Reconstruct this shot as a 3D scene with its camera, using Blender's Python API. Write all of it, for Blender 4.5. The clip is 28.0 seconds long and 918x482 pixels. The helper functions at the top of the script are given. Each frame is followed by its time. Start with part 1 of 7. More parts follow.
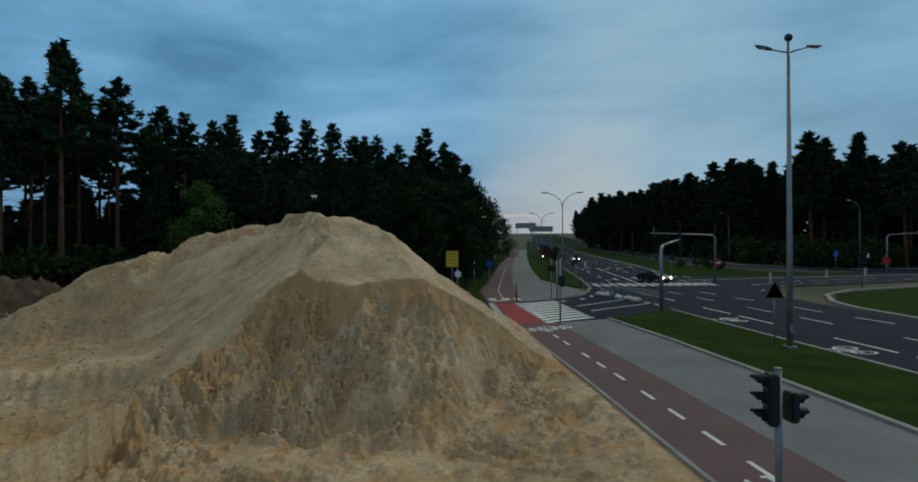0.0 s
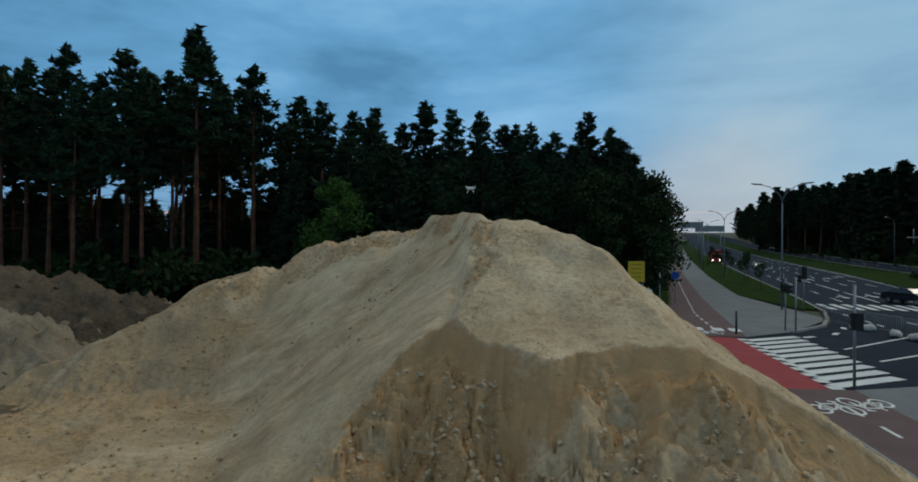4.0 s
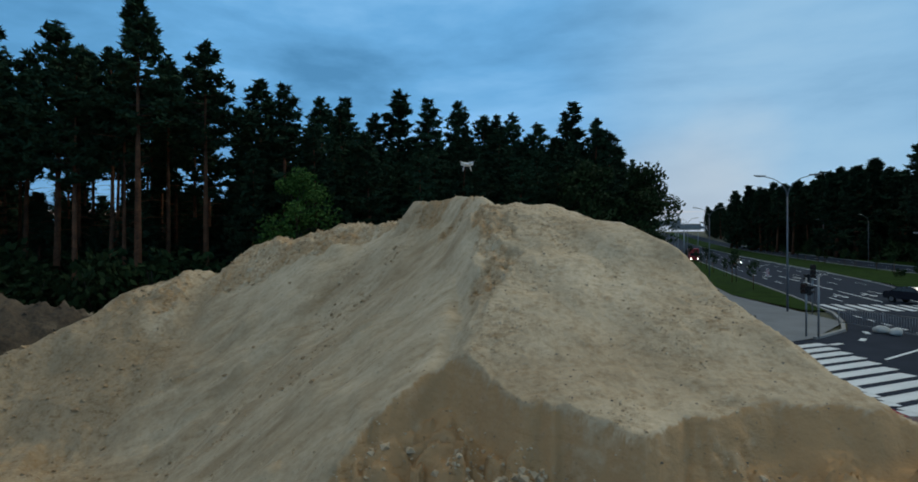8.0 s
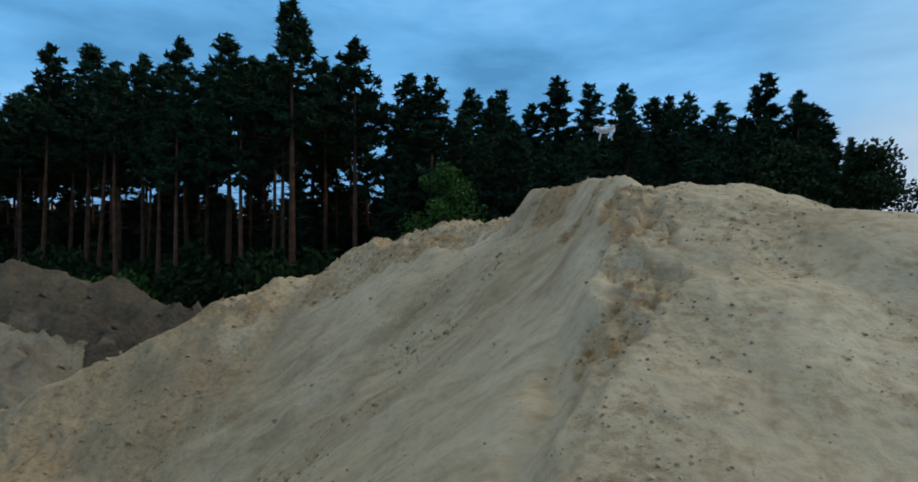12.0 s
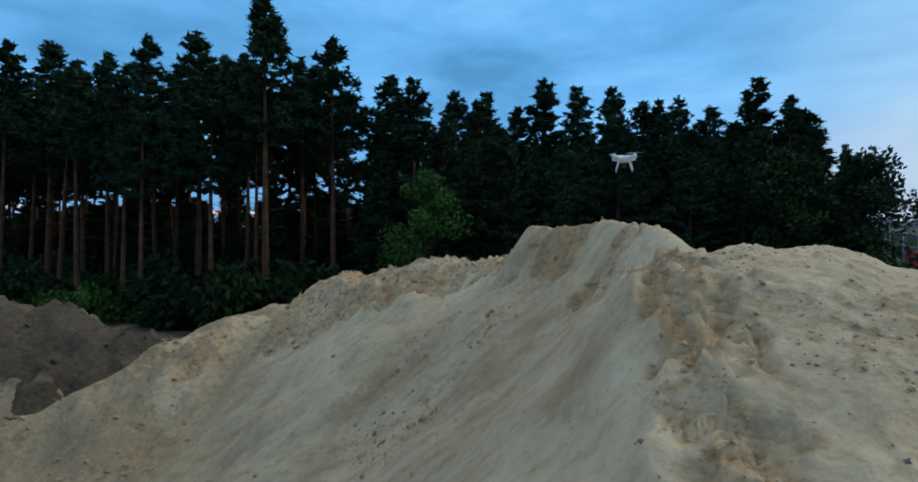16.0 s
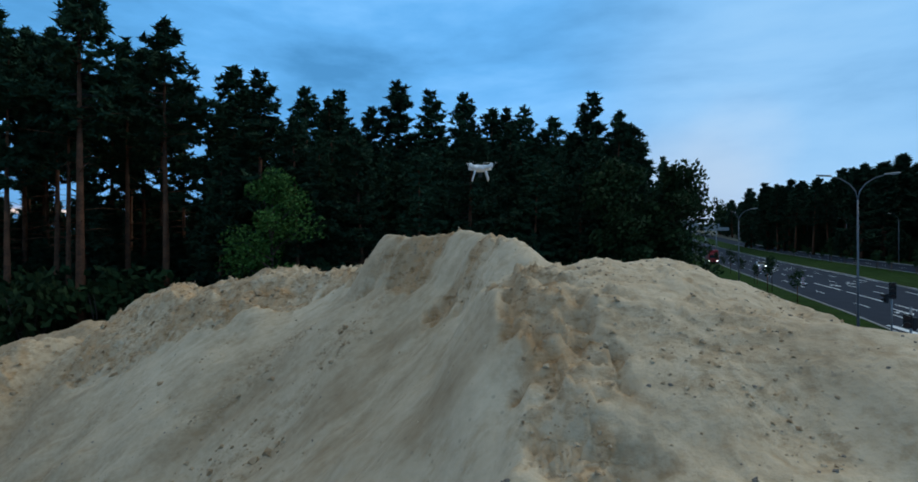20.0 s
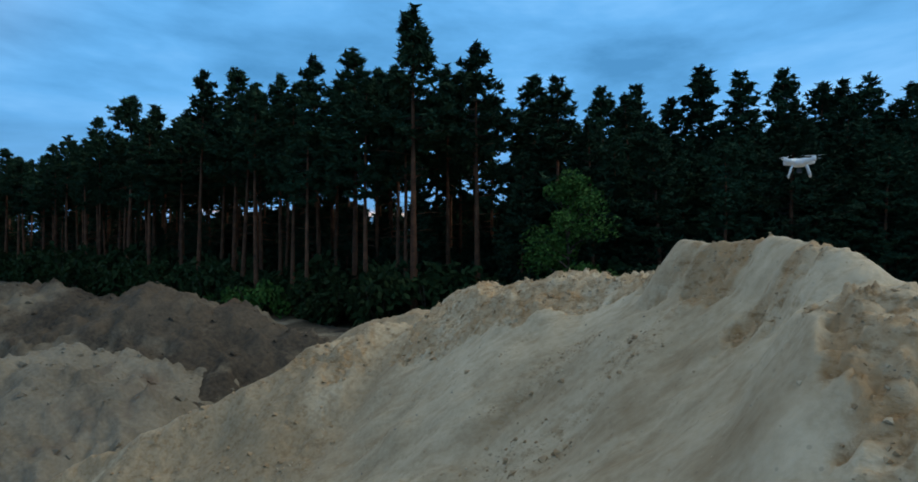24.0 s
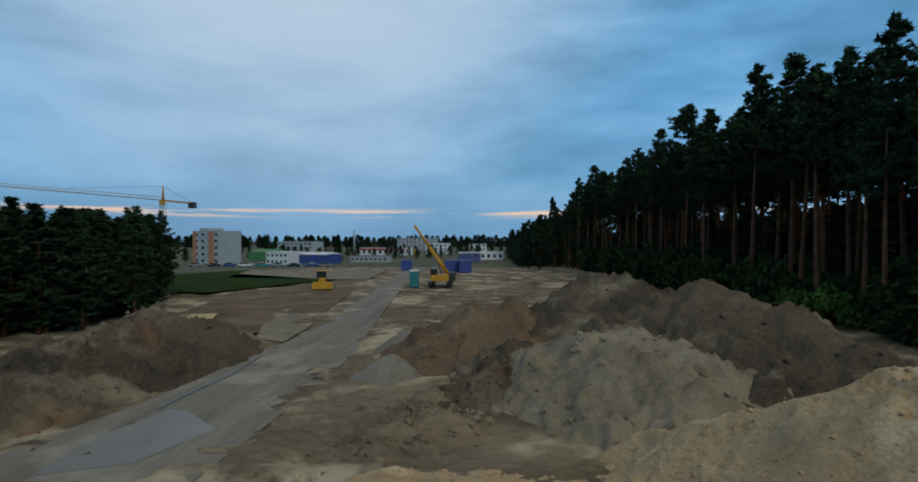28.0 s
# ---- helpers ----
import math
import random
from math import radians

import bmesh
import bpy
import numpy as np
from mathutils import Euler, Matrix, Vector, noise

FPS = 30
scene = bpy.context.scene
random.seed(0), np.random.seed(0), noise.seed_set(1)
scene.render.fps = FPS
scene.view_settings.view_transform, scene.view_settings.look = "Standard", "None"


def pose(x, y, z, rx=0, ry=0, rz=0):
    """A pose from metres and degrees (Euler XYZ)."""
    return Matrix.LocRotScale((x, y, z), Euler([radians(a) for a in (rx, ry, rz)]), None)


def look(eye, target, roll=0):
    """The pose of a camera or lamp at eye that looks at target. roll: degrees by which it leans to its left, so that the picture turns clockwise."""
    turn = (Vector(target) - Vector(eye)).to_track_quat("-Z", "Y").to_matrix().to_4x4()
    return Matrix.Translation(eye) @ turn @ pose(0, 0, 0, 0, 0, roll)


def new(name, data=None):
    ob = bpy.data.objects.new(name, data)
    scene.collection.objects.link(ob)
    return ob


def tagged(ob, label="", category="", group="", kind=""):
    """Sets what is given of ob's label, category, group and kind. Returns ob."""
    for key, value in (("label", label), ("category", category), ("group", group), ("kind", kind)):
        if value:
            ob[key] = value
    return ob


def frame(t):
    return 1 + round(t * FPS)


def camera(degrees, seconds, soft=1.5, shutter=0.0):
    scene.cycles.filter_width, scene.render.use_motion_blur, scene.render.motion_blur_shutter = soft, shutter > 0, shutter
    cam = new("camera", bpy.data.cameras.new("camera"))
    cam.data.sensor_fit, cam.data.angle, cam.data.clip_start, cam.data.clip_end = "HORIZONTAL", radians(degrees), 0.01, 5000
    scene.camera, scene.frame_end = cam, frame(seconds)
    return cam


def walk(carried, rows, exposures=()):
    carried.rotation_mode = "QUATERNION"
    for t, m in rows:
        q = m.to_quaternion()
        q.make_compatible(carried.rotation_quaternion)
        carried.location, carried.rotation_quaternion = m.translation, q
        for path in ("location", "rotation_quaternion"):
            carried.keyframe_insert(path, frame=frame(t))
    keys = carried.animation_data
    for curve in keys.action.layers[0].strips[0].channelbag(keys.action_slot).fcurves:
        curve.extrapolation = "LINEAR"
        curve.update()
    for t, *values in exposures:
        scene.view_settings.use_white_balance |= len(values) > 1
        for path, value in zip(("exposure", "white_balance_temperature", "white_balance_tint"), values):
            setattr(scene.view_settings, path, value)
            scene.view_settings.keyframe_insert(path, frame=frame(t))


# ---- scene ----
cam = camera(78.2, 28.0, soft=1.75)
ROWS = [
    (0, -0.000, 0.000, 4.853, 0.00, 0.35, 0.11),
    (0.5, -0.708, 2.156, 4.881, 0.15, 0.23, 0.09),
    (1, -1.106, 3.708, 4.807, 2.66, 0.20, 0.08),
    (1.5, -1.215, 3.785, 4.737, 10.73, 0.24, -0.03),
    (2, -1.274, 3.693, 4.756, 12.61, 0.25, -0.17),
    (2.5, -1.482, 4.475, 4.738, 13.53, 0.31, -0.28),
    (3, -2.055, 6.358, 4.746, 14.17, 0.25, -0.30),
    (3.5, -2.656, 8.855, 4.915, 14.31, 0.19, -0.29),
    (4, -3.172, 10.434, 5.509, 14.09, 0.17, -0.30),
    (4.5, -3.559, 10.926, 5.958, 14.04, 0.26, -0.24),
    (6.5, -4.929, 14.559, 5.442, 14.34, 0.21, -0.04),
    (7, -4.860, 14.705, 5.384, 12.97, 0.18, 0.01),
    (7.5, -4.775, 14.848, 5.357, 11.87, 0.19, 0.04),
    (8, -4.821, 14.885, 5.355, 11.33, 0.18, -0.01),
    (8.5, -4.737, 15.217, 5.353, 11.44, 0.12, 0.04),
    (9, -4.631, 16.257, 5.359, 11.96, 0.08, 0.11),
    (9.5, -4.570, 17.445, 5.376, 16.40, 0.02, 0.12),
    (10, -4.624, 17.732, 5.372, 18.15, 0.01, 0.07),
    (10.5, -4.666, 17.995, 5.411, 19.16, -0.01, 0.04),
    (11, -4.780, 18.522, 5.446, 20.73, -0.06, 0.09),
    (11.5, -4.881, 18.925, 5.468, 28.65, -0.05, -0.05),
    (12, -5.107, 19.436, 5.485, 28.23, -0.06, -0.04),
    (12.5, -5.317, 19.866, 5.514, 27.74, -0.05, -0.07),
    (14.5, -5.612, 20.620, 5.659, 27.07, -0.11, -0.01),
    (15, -5.910, 21.223, 5.919, 27.00, -0.16, 0.00),
    (15.5, -6.050, 21.282, 6.086, 26.87, -0.09, -0.02),
    (16, -6.025, 21.251, 6.254, 26.65, -0.05, -0.02),
    (16.5, -5.917, 21.328, 6.288, 23.54, 0.02, -0.01),
    (17, -5.893, 21.351, 6.316, 17.37, 0.01, 0.08),
    (17.5, -6.010, 21.418, 6.256, 12.11, -0.07, 0.18),
    (18, -6.091, 21.574, 6.224, 11.78, -0.18, 0.28),
    (18.5, -6.229, 21.864, 6.249, 11.70, -0.02, 0.20),
    (19, -6.302, 21.742, 6.281, 11.60, -0.04, 0.15),
    (19.5, -6.173, 21.670, 6.337, 11.79, -0.01, 0.17),
    (20, -6.172, 21.616, 6.389, 11.95, -0.02, 0.20),
    (20.5, -6.119, 21.680, 6.422, 11.83, -0.01, 0.19),
    (22.5, -5.987, 21.930, 6.526, 13.05, -0.23, 0.09),
    (23, -6.091, 21.914, 6.521, 16.09, -0.23, 0.13),
    (23.5, -6.163, 21.876, 6.508, 30.10, -0.25, 0.07),
    (24, -6.121, 21.744, 6.501, 41.38, -0.17, 0.16),
    (24.5, -6.121, 21.642, 6.448, 45.30, -0.16, 0.24),
    (25, -5.983, 21.593, 6.442, 49.62, -0.22, 0.21),
    (25.5, -5.922, 21.455, 6.444, 54.44, -0.26, 0.23),
    (26, -5.980, 21.384, 6.478, 62.41, -0.27, 0.17),
    (26.5, -6.152, 21.516, 6.467, 68.38, -0.20, 0.12),
    (27, -6.259, 21.598, 6.450, 74.70, -0.18, 0.08),
    (27.5, -6.130, 21.662, 6.494, 84.62, -0.20, 0.05),
    (28, -5.999, 21.837, 6.505, 93.67, -0.17, 0.08),
]
# the film's own exposure and white balance drift: seconds, stops, kelvin, tint
EXPOSURES = [(0, -0.46, 7600, 0), (4, -0.32, 7200, 0), (8, -0.2, 6700, 0), (12, -0.06, 6500, 0), (16, 0.02, 6200, 0), (20, -0.02, 5950, 0), (23, -0.1, 6000, 0), (25.5, 0.14, 6500, 0), (28, -0.28, 7100, 0)]
walk(cam, [(t, pose(x, y, z, 90 + pitch, roll, yaw)) for t, x, y, z, yaw, pitch, roll in ROWS],
     exposures=EXPOSURES)

DRONE = (-7.45, 29.05, 7.35)

# ---- world and light ----
world = bpy.data.worlds.new("dusk_sky")
scene.world = world
world.use_nodes = True
wn, wl = world.node_tree.nodes, world.node_tree.links
wn.clear()


def wnode(kind, **kw):
    n = wn.new(kind)
    for k, v in kw.items():
        n.inputs[k].default_value = v
    return n


wout = wn.new("ShaderNodeOutputWorld")
bg = wn.new("ShaderNodeBackground")
bg.inputs["Strength"].default_value = 0.10
sky = wn.new("ShaderNodeTexSky")
sky.sky_type = "NISHITA"
sky.sun_disc = False
sky.sun_elevation, sky.sun_rotation = radians(4.0), radians(10.0)
tc = wn.new("ShaderNodeTexCoord")
stretch = wn.new("ShaderNodeMapping")
stretch.inputs["Scale"].default_value = (1.0, 1.0, 3.4)
wl.new(tc.outputs["Generated"], stretch.inputs["Vector"])
cloud = wnode("ShaderNodeTexNoise", Scale=2.0, Detail=8.0, Roughness=0.55, Distortion=0.2)
wl.new(stretch.outputs["Vector"], cloud.inputs["Vector"])
cramp = wn.new("ShaderNodeValToRGB")
cramp.color_ramp.elements[0].position, cramp.color_ramp.elements[0].color = 0.35, (1.0, 3.0, 6.1, 1)
cramp.color_ramp.elements[1].position, cramp.color_ramp.elements[1].color = 0.69, (3.3, 6.5, 11.2, 1)
mid = cramp.color_ramp.elements.new(0.50)
mid.color = (1.75, 4.6, 8.9, 1)
wl.new(cloud.outputs["Fac"], cramp.inputs["Fac"])
# warm band low over the horizon
sep = wn.new("ShaderNodeSeparateXYZ")
wl.new(tc.outputs["Generated"], sep.inputs["Vector"])
low = wn.new("ShaderNodeMapRange")
low.inputs["From Min"].default_value, low.inputs["From Max"].default_value = 0.0, 0.22
low.inputs["To Min"].default_value, low.inputs["To Max"].default_value = 0.5, 0.0
wl.new(sep.outputs["Z"], low.inputs["Value"])
warm = wn.new("ShaderNodeMixRGB")
warm.inputs["Color2"].default_value = (2.2, 3.6, 6.0, 1)
wl.new(low.outputs["Result"], warm.inputs["Fac"])
wl.new(cramp.outputs["Color"], warm.inputs["Color1"])
# thin sunset streaks just over the skyline
band = wn.new("ShaderNodeMapRange")
band.inputs["From Min"].default_value, band.inputs["From Max"].default_value = 0.035, 0.042
band.interpolation_type = "SMOOTHSTEP"
wl.new(sep.outputs["Z"], band.inputs["Value"])
band2 = wn.new("ShaderNodeMapRange")
band2.inputs["From Min"].default_value, band2.inputs["From Max"].default_value = 0.056, 0.046
band2.interpolation_type = "SMOOTHSTEP"
wl.new(sep.outputs["Z"], band2.inputs["Value"])
thin = wn.new("ShaderNodeMapping")
thin.inputs["Scale"].default_value = (2.4, 2.4, 60.0)
wl.new(tc.outputs["Generated"], thin.inputs["Vector"])
streak = wnode("ShaderNodeTexNoise", Scale=2.2, Detail=3.0)
wl.new(thin.outputs["Vector"], streak.inputs["Vector"])
gate = wn.new("ShaderNodeMapRange")
gate.inputs["From Min"].default_value, gate.inputs["From Max"].default_value = 0.47, 0.62
wl.new(streak.outputs["Fac"], gate.inputs["Value"])
m1 = wn.new("ShaderNodeMath")
m1.operation = "MULTIPLY"
wl.new(band.outputs["Result"], m1.inputs[0])
wl.new(band2.outputs["Result"], m1.inputs[1])
m2 = wn.new("ShaderNodeMath")
m2.operation = "MULTIPLY"
wl.new(m1.outputs[0], m2.inputs[0])
wl.new(gate.outputs["Result"], m2.inputs[1])
glow = wn.new("ShaderNodeMixRGB")
glow.inputs["Color2"].default_value = (9.5, 7.0, 6.2, 1)
wl.new(m2.outputs[0], glow.inputs["Fac"])
wl.new(warm.outputs["Color"], glow.inputs["Color1"])


# thinner, paler cloud in the two directions where the last light comes through
def thin_cloud(below, direction, near, far, colour, amount, patchy):
    dot = wn.new("ShaderNodeVectorMath")
    dot.operation = "DOT_PRODUCT"
    dot.inputs[1].default_value = Vector(direction).normalized()
    wl.new(tc.outputs["Generated"], dot.inputs[0])
    rng = wn.new("ShaderNodeMapRange")
    rng.interpolation_type = "SMOOTHSTEP"
    rng.inputs["From Min"].default_value, rng.inputs["From Max"].default_value = far, near
    rng.inputs["To Max"].default_value = amount
    wl.new(dot.outputs["Value"], rng.inputs["Value"])
    share = wn.new("ShaderNodeMath")
    share.operation = "MULTIPLY"
    wl.new(rng.outputs["Result"], share.inputs[0])
    veil = wn.new("ShaderNodeMapRange")
    veil.inputs["From Min"].default_value, veil.inputs["From Max"].default_value = 0.35, 0.60
    veil.inputs["To Min"].default_value = 1.0 - patchy
    wl.new(cloud.outputs["Fac"], veil.inputs["Value"])
    wl.new(veil.outputs["Result"], share.inputs[1])
    mix = wn.new("ShaderNodeMixRGB")
    mix.inputs["Color2"].default_value = (*colour, 1)
    wl.new(share.outputs[0], mix.inputs["Fac"])
    wl.new(below, mix.inputs["Color1"])
    return mix.outputs["Color"]


pale = thin_cloud(glow.outputs["Color"], (-0.80, -0.30, 0.62), 0.99, 0.78, (6.0, 7.3, 10.0), 0.85, 0.35)
pale = thin_cloud(pale, (0.30, 0.93, 0.17), 0.998, 0.955, (4.6, 6.6, 9.4), 0.55, 0.7)
pale = thin_cloud(pale, (0.64, 1.0, 0.30), 0.97, 0.80, (3.6, 6.0, 9.0), 0.6, 0.4)
pale = thin_cloud(pale, (0.25, 0.957, 0.15), 0.9996, 0.995, (7.4, 7.6, 8.6), 0.22, 0.8)
pale = thin_cloud(pale, (0.17, 0.98, 0.04), 0.999, 0.985, (6.0, 6.4, 7.6), 0.45, 0.2)
high = wn.new("ShaderNodeMapRange")
high.interpolation_type = "SMOOTHSTEP"
high.inputs["From Min"].default_value, high.inputs["From Max"].default_value = 0.40, 0.95
high.inputs["To Min"].default_value, high.inputs["To Max"].default_value = 0.0, 1.0
wl.new(sep.outputs["Z"], high.inputs["Value"])
over = wn.new("ShaderNodeMixRGB")
over.inputs["Color2"].default_value = (5.0, 4.7, 4.2, 1)
wl.new(high.outputs["Result"], over.inputs["Fac"])
wl.new(pale, over.inputs["Color1"])
mixs = wn.new("ShaderNodeMixRGB")
mixs.inputs["Fac"].default_value = 0.98
wl.new(sky.outputs["Color"], mixs.inputs["Color1"])
wl.new(over.outputs["Color"], mixs.inputs["Color2"])
wl.new(mixs.outputs["Color"], bg.inputs["Color"])
wl.new(bg.outputs["Background"], wout.inputs["Surface"])

sun = new("sun", bpy.data.lights.new("sun", "SUN"))
sun.data.energy, sun.data.angle, sun.data.color = 1.1, radians(24), (1.0, 0.93, 0.85)
sun.matrix_world = look((0, 0, 100), (-50, -30, 58))
scene.view_settings.exposure = 0.0


# ---- materials ----
def mat(name, base, rough=0.9, dark=None, scale=3.0, fine=40.0, bump=0.3, dist=0.05, spec=0.3, metal=0.0, rnd=0.0, strength=None, stretch=None):
    m = bpy.data.materials.new(name)
    m.use_nodes = True
    nt, n, l = m.node_tree, m.node_tree.nodes, m.node_tree.links
    b = n["Principled BSDF"]
    b.inputs["Roughness"].default_value = rough
    b.inputs["Metallic"].default_value = metal
    b.inputs["Specular IOR Level"].default_value = spec
    dark = dark or tuple(c * 0.72 for c in base)
    co = n.new("ShaderNodeTexCoord")
    big = n.new("ShaderNodeTexNoise")
    big.inputs["Scale"].default_value, big.inputs["Detail"].default_value = scale, 6.0
    sml = n.new("ShaderNodeTexNoise")
    sml.inputs["Scale"].default_value, sml.inputs["Detail"].default_value = fine, 4.0
    src = co.outputs["Object"]
    if stretch:
        mp = n.new("ShaderNodeMapping")
        mp.inputs["Scale"].default_value = stretch
        l.new(src, mp.inputs["Vector"])
        src = mp.outputs["Vector"]
    for t in (big, sml):
        l.new(src, t.inputs["Vector"])
    add = n.new("ShaderNodeMath")
    add.operation = "MULTIPLY_ADD"
    l.new(sml.outputs["Fac"], add.inputs[0])
    add.inputs[1].default_value = 0.6
    l.new(big.outputs["Fac"], add.inputs[2])
    ramp = n.new("ShaderNodeValToRGB")
    ramp.color_ramp.elements[0].position, ramp.color_ramp.elements[0].color = 0.55, (*dark, 1)
    ramp.color_ramp.elements[1].position, ramp.color_ramp.elements[1].color = 1.0, (*base, 1)
    l.new(add.outputs[0], ramp.inputs["Fac"])
    last = ramp.outputs["Color"]
    if rnd:
        oi = n.new("ShaderNodeObjectInfo")
        hsv = n.new("ShaderNodeHueSaturation")
        mr = n.new("ShaderNodeMapRange")
        mr.inputs["To Min"].default_value, mr.inputs["To Max"].default_value = 1 - rnd, 1 + rnd
        l.new(oi.outputs["Random"], mr.inputs["Value"])
        l.new(mr.outputs["Result"], hsv.inputs["Value"])
        l.new(last, hsv.inputs["Color"])
        last = hsv.outputs["Color"]
    l.new(last, b.inputs["Base Color"])
    if bump:
        bp = n.new("ShaderNodeBump")
        bp.inputs["Strength"].default_value, bp.inputs["Distance"].default_value = bump, dist
        l.new(add.outputs[0], bp.inputs["Height"])
        l.new(bp.outputs["Normal"], b.inputs["Normal"])
    if strength:
        b.inputs["Emission Color"].default_value = (*base, 1)
        b.inputs["Emission Strength"].default_value = strength
    return m


M_SAND = mat("pale_sand", (0.585, 0.475, 0.33), 0.95, (0.45, 0.348, 0.225), 0.55, 11.0, 0.45, 0.04, 0.15)


def attribute(n, name):
    a = n.new("ShaderNodeAttribute")
    a.attribute_name = name
    return a.outputs["Fac"]


def dampen(m, wet):
    """Sand with the mesh's own tone, damp, run and rough shares: crumbs, loose runs, damp patches, painted crevice
    shade, small dark stones.
    """
    n, l = m.node_tree.nodes, m.node_tree.links
    b = n["Principled BSDF"]
    src = b.inputs["Base Color"].links[0].from_socket
    co = [x for x in n if x.type == "TEX_COORD"][0]

    def grain(scale, detail, rough, vector):
        t = n.new("ShaderNodeTexNoise")
        t.inputs["Scale"].default_value, t.inputs["Detail"].default_value, t.inputs["Roughness"].default_value = scale, detail, rough
        l.new(vector, t.inputs["Vector"])
        return t.outputs["Fac"]

    turn = n.new("ShaderNodeMapping")
    turn.vector_type = "TEXTURE"
    turn.inputs["Rotation"].default_value = (0, 0, radians(-67.7))
    turn.inputs["Scale"].default_value = (1.0, 4.5, 2.0)
    l.new(co.outputs["Object"], turn.inputs["Vector"])
    crumbs = n.new("ShaderNodeMixRGB")
    l.new(attribute(n, "run"), crumbs.inputs["Fac"])
    l.new(grain(5.5, 10.0, 0.66, co.outputs["Object"]), crumbs.inputs["Color1"])
    l.new(grain(7.5, 10.0, 0.64, turn.outputs["Vector"]), crumbs.inputs["Color2"])
    crumb = crumbs.outputs["Color"]

    def times(colour, ramp_in, lo, hi, dark, light):
        tr = n.new("ShaderNodeValToRGB")
        tr.color_ramp.elements[0].position, tr.color_ramp.elements[0].color = lo, (*dark, 1)
        tr.color_ramp.elements[1].position, tr.color_ramp.elements[1].color = hi, (*light, 1)
        l.new(ramp_in, tr.inputs["Fac"])
        mm = n.new("ShaderNodeMixRGB")
        mm.blend_type = "MULTIPLY"
        mm.inputs["Fac"].default_value = 1.0
        l.new(colour, mm.inputs["Color1"])
        l.new(tr.outputs["Color"], mm.inputs["Color2"])
        return mm.outputs["Color"]

    c = times(src, attribute(n, "tone"), 0.1, 0.9, (0.70, 0.65, 0.59), (1.12, 1.12, 1.12))
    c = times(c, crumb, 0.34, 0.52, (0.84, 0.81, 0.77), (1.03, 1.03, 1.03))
    sh = n.new("ShaderNodeMath")
    sh.operation = "MULTIPLY_ADD"
    sh.inputs[1].default_value = -1.6
    l.new(crumb, sh.inputs[0])
    l.new(attribute(n, "damp"), sh.inputs[2])
    ragged = n.new("ShaderNodeMapRange")
    ragged.inputs["From Min"].default_value, ragged.inputs["From Max"].default_value = -0.62, 0.12
    ragged.inputs["To Max"].default_value = 0.95
    l.new(sh.outputs[0], ragged.inputs["Value"])
    mx = n.new("ShaderNodeMixRGB")
    mx.inputs["Color2"].default_value = (*wet, 1)
    l.new(ragged.outputs["Result"], mx.inputs["Fac"])
    l.new(c, mx.inputs["Color1"])
    # shade between the lumps of broken sand, painted as dark noise cracks
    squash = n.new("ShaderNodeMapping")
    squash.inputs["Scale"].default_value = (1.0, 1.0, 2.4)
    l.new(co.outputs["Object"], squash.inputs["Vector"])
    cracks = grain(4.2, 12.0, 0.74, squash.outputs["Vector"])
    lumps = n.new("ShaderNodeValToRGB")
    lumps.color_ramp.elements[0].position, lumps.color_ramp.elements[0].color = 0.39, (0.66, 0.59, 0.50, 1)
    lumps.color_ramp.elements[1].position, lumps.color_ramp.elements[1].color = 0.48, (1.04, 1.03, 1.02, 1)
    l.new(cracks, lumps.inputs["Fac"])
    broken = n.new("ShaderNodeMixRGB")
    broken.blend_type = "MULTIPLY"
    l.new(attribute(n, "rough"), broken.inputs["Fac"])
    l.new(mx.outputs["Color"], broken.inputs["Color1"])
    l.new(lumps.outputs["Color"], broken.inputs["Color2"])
    peb = n.new("ShaderNodeTexVoronoi")
    peb.inputs["Scale"].default_value = 7.0
    l.new(co.outputs["Object"], peb.inputs["Vector"])
    thr = n.new("ShaderNodeMapRange")
    thr.inputs["From Min"].default_value, thr.inputs["From Max"].default_value = 0.08, 0.13
    thr.inputs["To Min"].default_value, thr.inputs["To Max"].default_value = 0.3, 0.0
    l.new(peb.outputs["Distance"], thr.inputs["Value"])
    m2 = n.new("ShaderNodeMixRGB")
    m2.inputs["Color2"].default_value = (0.15, 0.12, 0.095, 1)
    l.new(thr.outputs["Result"], m2.inputs["Fac"])
    l.new(broken.outputs["Color"], m2.inputs["Color1"])
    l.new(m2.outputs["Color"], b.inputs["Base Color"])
    bp = n.new("ShaderNodeBump")
    bp.inputs["Strength"].default_value, bp.inputs["Distance"].default_value = 0.7, 0.03
    l.new(crumb, bp.inputs["Height"])
    old = [x for x in n if x.type == "BUMP" and x != bp][0]
    l.new(old.outputs["Normal"], bp.inputs["Normal"])
    deep = n.new("ShaderNodeBump")
    deep.inputs["Distance"].default_value = 0.025
    l.new(attribute(n, "rough"), deep.inputs["Strength"])
    l.new(cracks, deep.inputs["Height"])
    l.new(bp.outputs["Normal"], deep.inputs["Normal"])
    l.new(deep.outputs["Normal"], b.inputs["Normal"])


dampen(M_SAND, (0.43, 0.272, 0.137))


